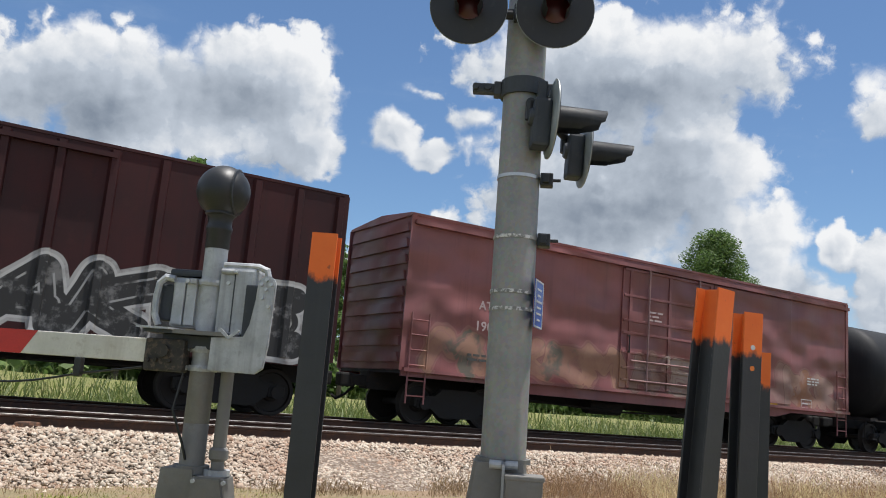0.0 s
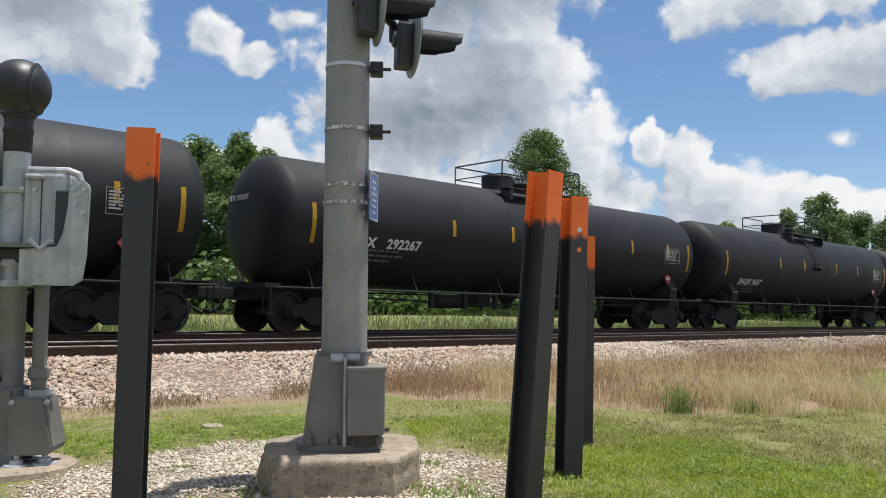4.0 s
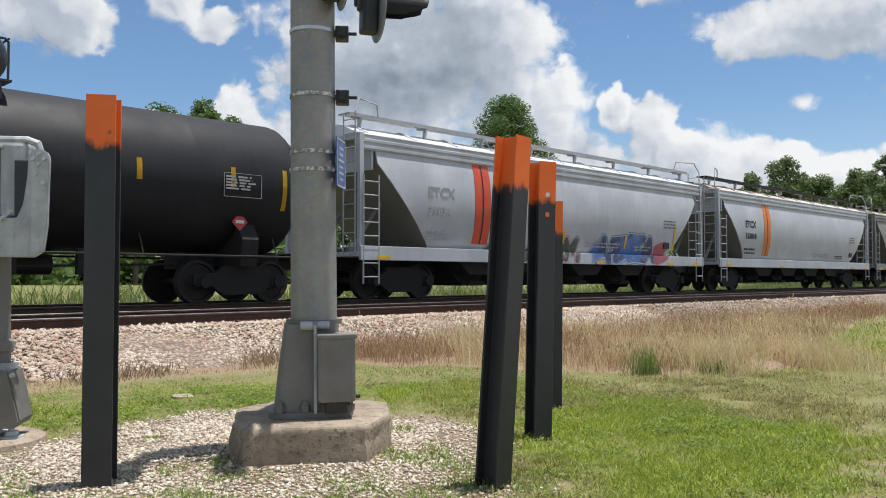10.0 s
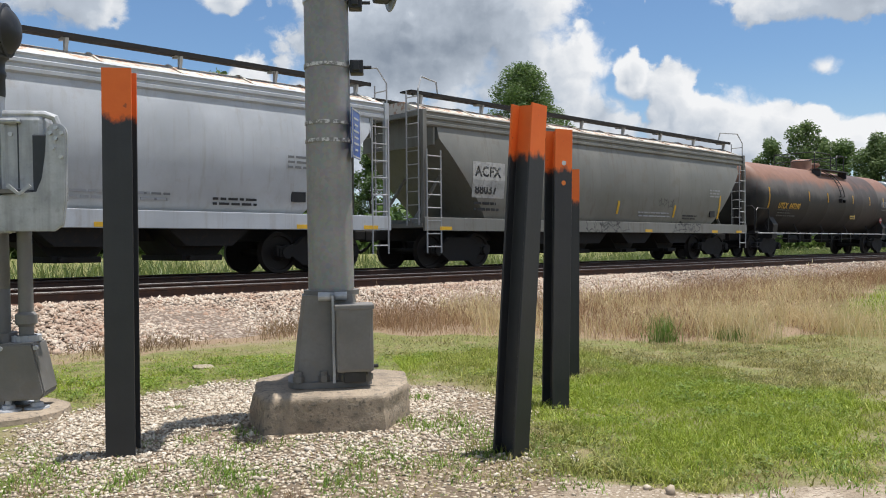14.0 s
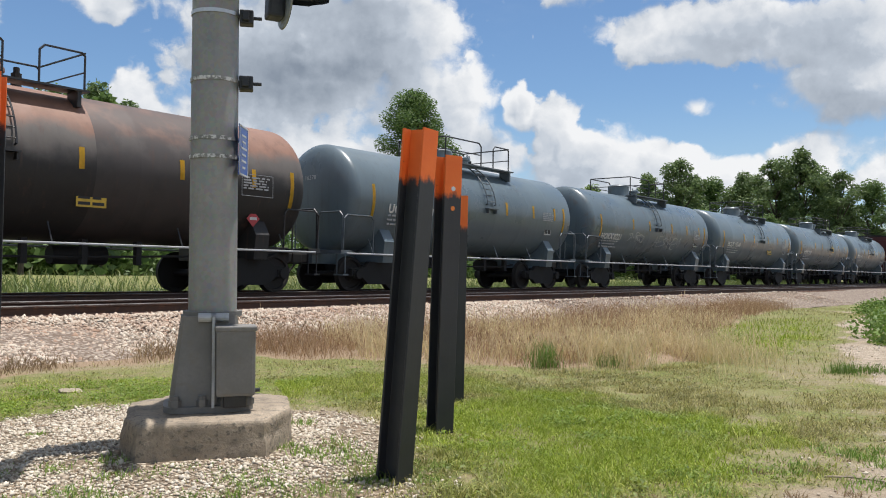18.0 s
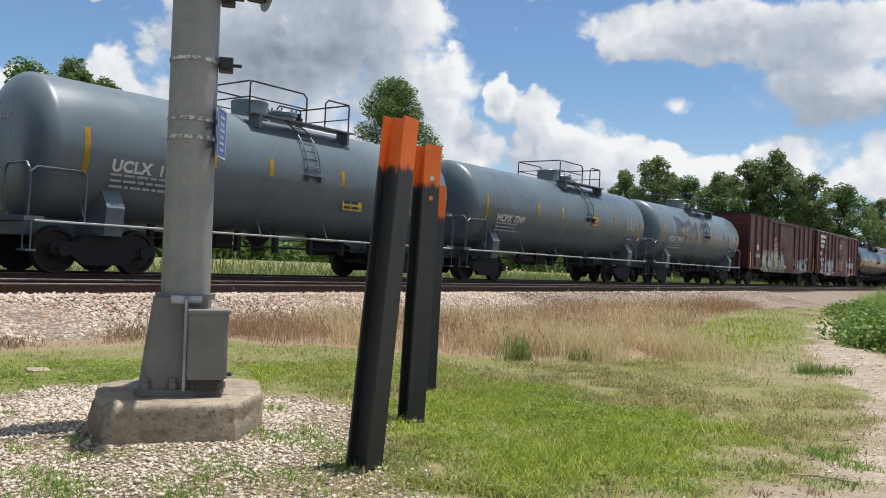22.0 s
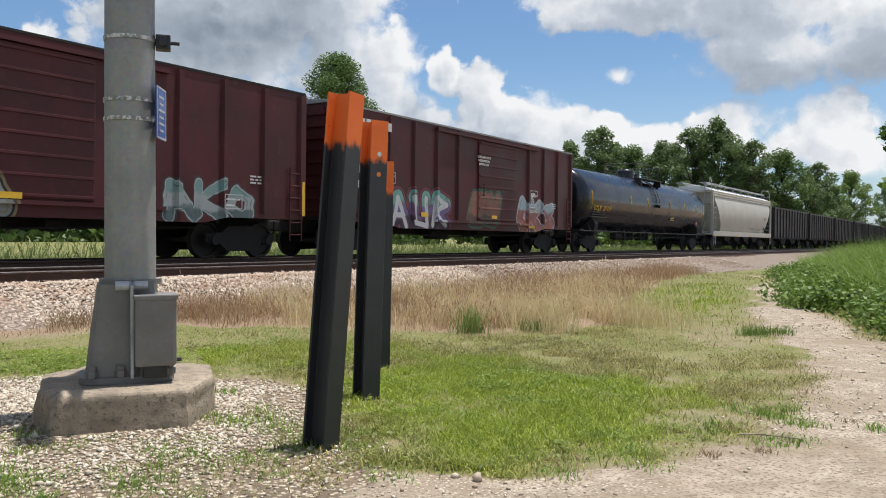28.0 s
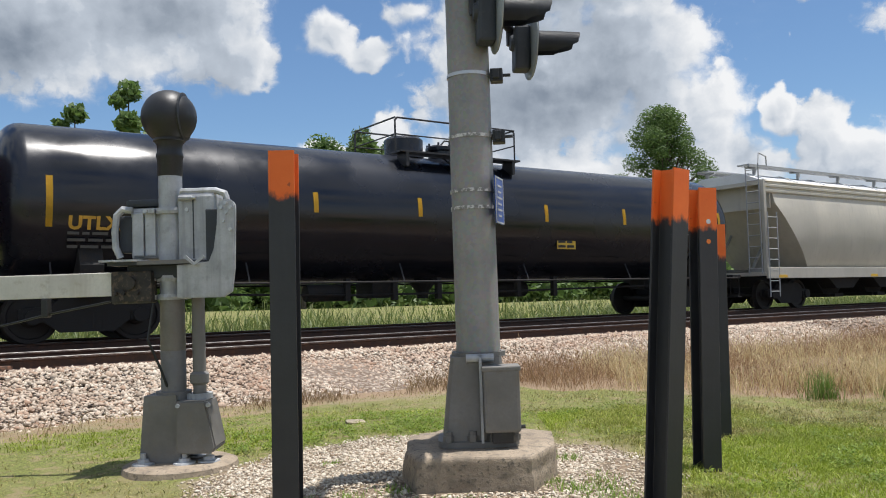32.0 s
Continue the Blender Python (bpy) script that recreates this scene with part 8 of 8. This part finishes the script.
def build_grass():
    lawn("grass", "short bright green grass, worn and patchy", 430000, (0.8, 5.8, 3.3, 8.2), "blade_green", (0.014, 0.062), (0.004, 0.009), 1.5, green_weight, 41, toned=True)
    lawn("side_grass", "short green grass between gravel and ballast", 330000, (-4.2, 9.5, 3.2, 11.0), "blade_green", (0.02, 0.055), (0.005, 0.011), 1.7, lambda x, y: green_weight(x, y) * ~((x > 0.8) & (x < 5.8) & (y > 3.3) & (y < 8.2)), 42, toned=True)
    build_clover()
    lawn("worn_grass", "short yellowing grass among the green", 200000, (-4.2, 10.0, 3.2, 13.0), "blade_mixed", (0.012, 0.04), (0.003, 0.007), 1.7,
         lambda x, y: np.clip(masks(x, y)[3] * 0.9 * (1 - 0.6 * greenness(x, y)) + masks(x, y)[2] * 0.25 + masks(x, y)[1] * (1 - masks(x, y)[1]) * 1.2, 0, 1) * (1 - smooth(to_track(x, y)[1], 9.5, 10.2)) * off_base(x, y) * smooth(rolling(x, y, 1.5, 35) + 0.3 * rolling(x, y, 0.3, 36), 0.38, 0.75), 43)
    lawn("far_grass", "green grass beside the dirt track", 90000, (5.0, 26.0, 6.0, 26.0), "blade_green", (0.04, 0.12), (0.006, 0.014), 1.2,
         lambda x, y: np.clip(masks(x, y)[3] * 1.2, 0, 1) * (1 - smooth(to_track(x, y)[1], 8.6, 9.6)) * smooth(x, 5, 8) * (0.25 + greenness(x, y)), 45, toned=True)
    lawn("dry_weeds", "tall dry reddish-brown grass with seed heads beside the ballast", 170000, (-0.5, 20.0, 7.5, 25.0), "blade_dry", (0.10, 0.42), (0.003, 0.0065), 1.2,
         lambda x, y: np.clip(masks(x, y)[2] * 1.1 - 0.1, 0, 1) * (0.2 + smooth(rolling(x, y, 0.9, 51), 0.3, 0.6)) * (to_track(x, y)[0] > 3.5), 47, 0.4)
    lawn("brown_weeds", "low dead brown weeds along the foot of the ballast", 60000, (-6.0, 8.0, 6.5, 14.0), "blade_brown", (0.05, 0.2), (0.004, 0.009), 1.1,
         lambda x, y: smooth(to_track(x, y)[1], 8.5, 9.0) * (1 - smooth(to_track(x, y)[1], 9.3, 9.9)) * (0.1 + smooth(rolling(x, y, 0.8, 57), 0.4, 0.65)), 53, 0.3)
    lawn("straw_grass", "tufts of tall pale straw-coloured grass", 80000, (2.0, 9.5, 7.0, 13.5), "blade_straw", (0.18, 0.5), (0.004, 0.009), 0.95,
         lambda x, y: np.clip(1.3 * np.exp(-((x - 5.4) / 0.9) ** 2 - ((y - 9.1) / 0.9) ** 2) + 0.22 * masks(x, y)[2], 0, 1) * smooth(rolling(x, y, 0.7, 55), 0.3, 0.6), 49, 0.3)
    # tufts of weeds in the gravel and the lawn
    rng = np.random.RandomState(61)
    spots = [(-1.35, 4.75), (-1.0, 4.45), (-0.65, 4.75), (-0.35, 4.55), (0.2, 4.3), (0.5, 4.45), (0.75, 5.6), (0.9, 5.1), (-0.5, 6.9), (-1.55, 5.0), (0.1, 3.9), (-0.6, 4.0), (1.3, 4.35), (1.5, 5.0), (0.65, 4.75), (2.6, 3.9), (3.1, 3.75), (1.9, 3.6), (3.7, 4.2), (-0.2, 4.1), (0.8, 4.0), (-0.9, 5.9)]
    heap_v, heap_f, total = [], [], 0
    for k, (x, y) in enumerate(spots + [(rng.uniform(-1.9, 1.3), rng.uniform(3.6, 5.0)) for _ in range(70)] + [(rng.uniform(1.5, 4.5), rng.uniform(3.3, 4.2)) for _ in range(24)]):
        n = rng.randint(25, 120)
        px, py = x + rng.normal(0, 0.03 + 0.0004 * n, n), y + rng.normal(0, 0.03 + 0.0004 * n, n)
        tall = rng.uniform(0.03, 0.085)
        v, f = blades(px, py, ground_height(px, py), rng.uniform(0.5, 1.0, n) * tall, rng.uniform(0.004, 0.010, n), 1.3, 70 + k)
        heap_v.append(v), heap_f.append(f + total)
        total += len(v)
    tagged(new("weeds", raw_mesh("weeds", np.concatenate(heap_v), np.concatenate(heap_f), "blade_tall")), "small green tufts of weeds in the gravel", "weeds", kind="stuff")
    heap_v, heap_f, total = [], [], 0
    for k in range(46):
        x, y = ((2.8, 3.33), (3.6, 3.91), (2.55, 3.45), (3.1, 3.3), (3.3, 3.75))[k] if k < 5 else (rng.uniform(-1.9, 1.2), rng.uniform(3.7, 5.0)) if k < 32 else (rng.uniform(1.6, 5.0), rng.uniform(3.3, 5.0))
        n = rng.randint(20, 60)
        px, py = x + rng.normal(0, 0.035, n), y + rng.normal(0, 0.03, n)
        v, f = blades(px, py, ground_height(px, py), rng.uniform(0.2, 1.0, n) * rng.uniform(0.03, 0.085), rng.uniform(0.003, 0.006, n), 1.7, 170 + k)
        heap_v.append(v), heap_f.append(f + total)
        total += len(v)
    tagged(new("dry_tufts", raw_mesh("dry_tufts", np.concatenate(heap_v), np.concatenate(heap_f), "blade_brown")), "small dried brown tufts on gravel and dirt", "weeds", kind="stuff")
    for k, (x, y, tall) in enumerate(((3.85, 8.55, 0.42), (6.75, 7.3, 0.18), (4.6, 8.5, 0.2), (7.0, 7.2, 0.14))):
        n = 260
        px, py = x + rng.normal(0, 0.10, n), y + rng.normal(0, 0.09, n)
        v, f = blades(px, py, ground_height(px, py), rng.uniform(0.25, 1.0, n) * tall, rng.uniform(0.004, 0.009, n), 0.9, 90 + k)
        tagged(new("grass_clump", raw_mesh("grass_clump", v, f, "leaf_bush")), "tall dark green clump of grass", "grass clump", "grass clumps", "stuff")
    # weeds on the bank beyond the rails
    n = 70000
    s, w = rng.uniform(-12, 150, n), 20.0 + rng.gamma(1.6, 3.2, n)
    p = np.array(ALONG)[None, :2] * s[:, None] + np.array(AWAY)[None, :2] * w[:, None]
    tall = rng.uniform(0.25, 1.0, n) * (0.25 + 1.1 * rolling(s, w, 3.0, 77))
    v, f = blades(p[:, 0], p[:, 1], ground_height(p[:, 0], p[:, 1]), tall, rng.uniform(0.015, 0.06, n), 1.1, 78)
    tagged(new("bank_weeds", raw_mesh("bank_weeds", v, f, "blade_bank")), "tall sunlit green weeds on the bank beyond the rails", "weeds", kind="stuff")


build_grass()


# ---- trees ----
def leaf_cloud(centres, radii, count, size, seed, squash=0.85):
    """Leaf sprays as small bent quads spread over the shells of clumps."""
    rng = np.random.RandomState(seed)
    centres, radii = np.array(centres, float), np.array(radii, float)
    pick = rng.choice(len(centres), count, p=radii ** 2 / (radii ** 2).sum())
    d = rng.normal(size=(count, 3))
    d /= np.linalg.norm(d, axis=1)[:, None]
    p = centres[pick] + d * (radii[pick] * rng.uniform(0.3, 1.12, count) ** 0.7)[:, None] * np.array([1, 1, squash])
    u = rng.normal(size=(count, 3))
    u[:, 2] *= 0.5
    u /= np.linalg.norm(u, axis=1)[:, None]
    w = np.cross(u, d + 0.6 * rng.normal(size=(count, 3)))
    w /= np.maximum(1e-6, np.linalg.norm(w, axis=1))[:, None]
    q = size * rng.uniform(0.6, 1.4, count)[:, None]
    v = np.stack([p - u * q, p + w * q * 0.6, p + u * q, p - w * q * 0.6], 1).reshape(-1, 3)
    return v, np.arange(count * 4).reshape(-1, 4)


def make_tree(height, spread, seed, leaf, count, size, label, name="tree", trunk_share=0.3, lobes=16):
    rnd = random.Random(seed)
    tree = thing(name, label, "tree", "trees")
    bm = mesh_bm()
    top = height * 0.82
    pts = [Vector((0, 0, -0.3))]
    for k in range(1, 6):
        pts.append(Vector((rnd.uniform(-0.04, 0.04) * height * k / 5, rnd.uniform(-0.04, 0.04) * height * k / 5, top * k / 5)))
    r = height * 0.018
    for k, (a, b) in enumerate(zip(pts, pts[1:])):
        add_rod(bm, a, b, r * (1 - 0.17 * k), 8, r * (1 - 0.17 * (k + 1)))
    centres, radii = [], []
    for k in range(lobes):
        f = trunk_share + (1.0 - trunk_share) * (k + 0.5) / lobes
        wide = spread * math.sin(math.pi * min(1, 0.2 + 0.78 * (f - trunk_share) / (1.0 - trunk_share))) ** 0.8
        a = k * 2.4 + rnd.uniform(-0.5, 0.5)
        d = wide * rnd.uniform(0.15, 0.95)
        c = Vector((d * math.cos(a), d * math.sin(a), height * f * 0.94))
        centres.append(c), radii.append(spread * rnd.uniform(0.12, 0.30))
        at = pts[min(5, int(f * 5))]
        add_rod(bm, at, at.lerp(c, 0.9), r * 0.4, 6, r * 0.12)
    part("trunk", bm, "bark", tree)
    v, f = leaf_cloud(centres, radii, count, size, seed)
    crown = new("crown", raw_mesh("crown", v, f, leaf))
    crown.parent = tree
    return tree


def direction_spot(yaw, far):
    """A place so far from the road's edge, in the direction that a yaw names (degrees to the left of straight ahead)."""
    return -math.sin(radians(yaw)) * far, math.cos(radians(yaw)) * far


def plant(kind, yaw, far, height, base_height, turn=0):
    x, y = direction_spot(yaw, far)
    k = 1.06 * height / base_height
    return copy_thing(kind, pose(x, y, float(ground_height(x, y)), 0, 0, turn) @ Matrix.Diagonal((k, k, k, 1)))


def build_trees():
    lone = make_tree(17.6, 4.7, 101, "leaf_tree", 50000, 0.09, "tall slender leafy tree with a rounded crown", lobes=64)
    x, y = direction_spot(-15.2, 75)
    lone.matrix_basis = pose(x, y, float(ground_height(x, y)))
    kinds = [make_tree(15.0, 4.6, 111 + k, ("leaf_dark", "leaf_tree", "leaf_dark", "leaf_bright")[k], 15500, 0.15, ("dense dark green broadleaf tree at the edge of the wood", "leafy green tree at the edge of the wood", "dark tall tree with a broken outline", "young bright green tree in full sun")[k], trunk_share=0.12, lobes=48) for k in range(4)]
    thin = make_tree(11.0, 2.0, 131, "leaf_tree", 1500, 0.20, "thin open tree with sparse leaves", trunk_share=0.35, lobes=12)
    rnd = random.Random(7)
    # the wood on the right, then lower trees towards the left (yaw, distance, height)
    for yaw, far, h, k in ((-31, 118, 14.5, 0), (-33, 112, 15.6, 0), (-35.2, 120, 13.5, 1), (-37.0, 116, 14.2, 2), (-39, 112, 15.5, 0), (-40.6, 110, 16.4, 2), (-42.6, 106, 13.4, 0), (-44.5, 108, 12.0, 1), (-46.5, 155, 15.0, 0), (-48.5, 192, 16.0, 3),
                           (-50.5, 275, 18.0, 1), (-51.8, 330, 18.0, 0), (-29.0, 135, 12.0, 1), (-27.2, 128, 13.6, 3), (-25, 140, 11.5, 1), (-34, 145, 17.0, 2), (-38, 150, 17.5, 0), (-42, 150, 15.5, 1), (-46, 140, 12.0, 2), (-30.5, 100, 7.5, 3), (-34.5, 98, 8.0, 3), (-38.5, 96, 7.5, 1), (-43.5, 122, 9.0, 3), (-47.4, 172, 12.0, 1),
                           (-22.0, 110, 11.6, 1), (-19.5, 116, 10.6, 0), (-23.5, 95, 8.0, 3), (3.6, 72, 13.8, 0), (5.6, 70, 14.6, 2), (8.2, 74, 14.4, 1), (1.6, 76, 11.8, 3), (-1.5, 82, 11.5, 0), (-4.5, 84, 10.5, 1), (-8.0, 86, 11.6, 2), (-11.5, 88, 10.0, 0),
                           (11.0, 66, 11.5, 1), (14, 64, 10.5, 0), (17.5, 60, 10.0, 3), (21, 58, 9.5, 1), (25, 56, 9.0, 0), (29, 54, 10.0, 2), (33, 52, 9.5, 1)):
        plant(kinds[k], yaw, far, h, 15.0, rnd.uniform(0, 360))
    for yaw, far, h in ((21.0, 46, 12.0), (24.2, 46, 10.6), (19.2, 50, 10.6), (9.8, 52, 8.6), (5.2, 58, 11.6), (-9.2, 90, 13.2)):
        plant(thin, yaw, far, h, 11.0, rnd.uniform(0, 360))
    # undergrowth that closes the foot of the wood
    rng = np.random.RandomState(17)
    c, r = [], []
    for k in range(260):
        yaw = rng.uniform(-51, 36)
        far = np.interp(yaw, [-51, -50, -47, -44, -40, -30, -18, 0, 20, 36], [310, 265, 172, 132, 112, 100, 92, 66, 52, 46]) + rng.uniform(-4, 16)
        x, y = direction_spot(yaw, far)
        rad = rng.uniform(1.2, 2.6)
        c.append((x, y, float(ground_height(x, y)) + rad * rng.uniform(0.3, 1.3))), r.append(rad)
    v, f = leaf_cloud(c, r, 60000, 0.34, 19)
    tagged(new("undergrowth", raw_mesh("undergrowth", v, f, "leaf_tree")), "dense green undergrowth and vines at the foot of the wood", "undergrowth", kind="stuff")
    for k in (*kinds, thin):
        for o in (*k.children_recursive, k):
            bpy.data.objects.remove(o)
    # kudzu-like mound beside the dirt track
    c, r = [], []
    rng = np.random.RandomState(23)
    foot = lambda v: np.interp(v, [4.5, 6.2, 7.9, 9.6, 12.3, 20.3], [6.9, 7.45, 8.3, 9.3, 11.9, 19.5])
    for k in range(300):
        t = rng.uniform(0, 1)
        cy = 5.4 + 14.9 * t ** 1.2
        cx = float(foot(cy)) + 0.25 + rng.normal(0, 0.12)
        off = rng.uniform(0, 3.2)
        x, y = cx + off * 0.85, cy - off * 0.6
        tall = 0.26 + 0.27 * min(off, 2.2)
        c.append((x, y, float(ground_height(x, y)) + tall * rng.uniform(0.2, 0.75))), r.append(0.22 + 0.3 * tall)
    v, f = leaf_cloud(c, r, 90000, 0.036, 24, 0.8)
    bush = thing("bush", "sprawling mound of broad-leaved vines beside the dirt track", "bush")
    leaves = new("leaves", raw_mesh("leaves", v, f, "leaf_bush"))
    leaves.parent = bush
    n = 28000
    t, off = rng.uniform(0, 1, n), rng.uniform(0.9, 3.6, n)
    cy = 5.4 + 14.9 * t ** 1.2
    x, y = foot(cy) + off * 0.85, cy - off * 0.6
    tall = (0.50 + 0.29 * np.minimum(off, 2.2)) * rng.uniform(0.5, 1.15, n)
    v, f = blades(x, y, ground_height(x, y), tall, rng.uniform(0.010, 0.024, n), 1.0, 25)
    tagged(new("tall_grass", raw_mesh("tall_grass", v, f, "blade_tall")), "tall arching green grass growing through the vines", "grass", kind="stuff")
    # branches of a near tree that reach in at the edge of the view
    near = make_tree(7.0, 2.2, 141, "leaf_bright", 6000, 0.10, "leafy roadside tree with drooping branches", trunk_share=0.3, lobes=18)
    near.matrix_basis = pose(18.9, 13.7, -0.1)


build_trees()

# ---- what moves ----
def motions():
    steps = [float(k) for k in range(0, 33)]
    for car, middle in TRAIN:
        walk(car, [(t, TRACK @ Matrix.Translation((middle - travelled(t), FAR_TRACK, TRAIN_RAIL_TOP))) for t in steps])
    rows = [k / 15 for k in range(0, 481)]
    for end in (-1, 1):
        first = WHEELS[end][0]
        walk(first, [(t, pose(end * 0.89, 0, 0.457, 0, -math.degrees(travelled(t) / 0.457), 0)) for t in rows])
        keys = first.animation_data
        for other in WHEELS[end][1:]:
            data = other.animation_data_create()
            other.rotation_mode = "QUATERNION"
            data.action = keys.action
            data.action_slot = keys.action_slot


motions()
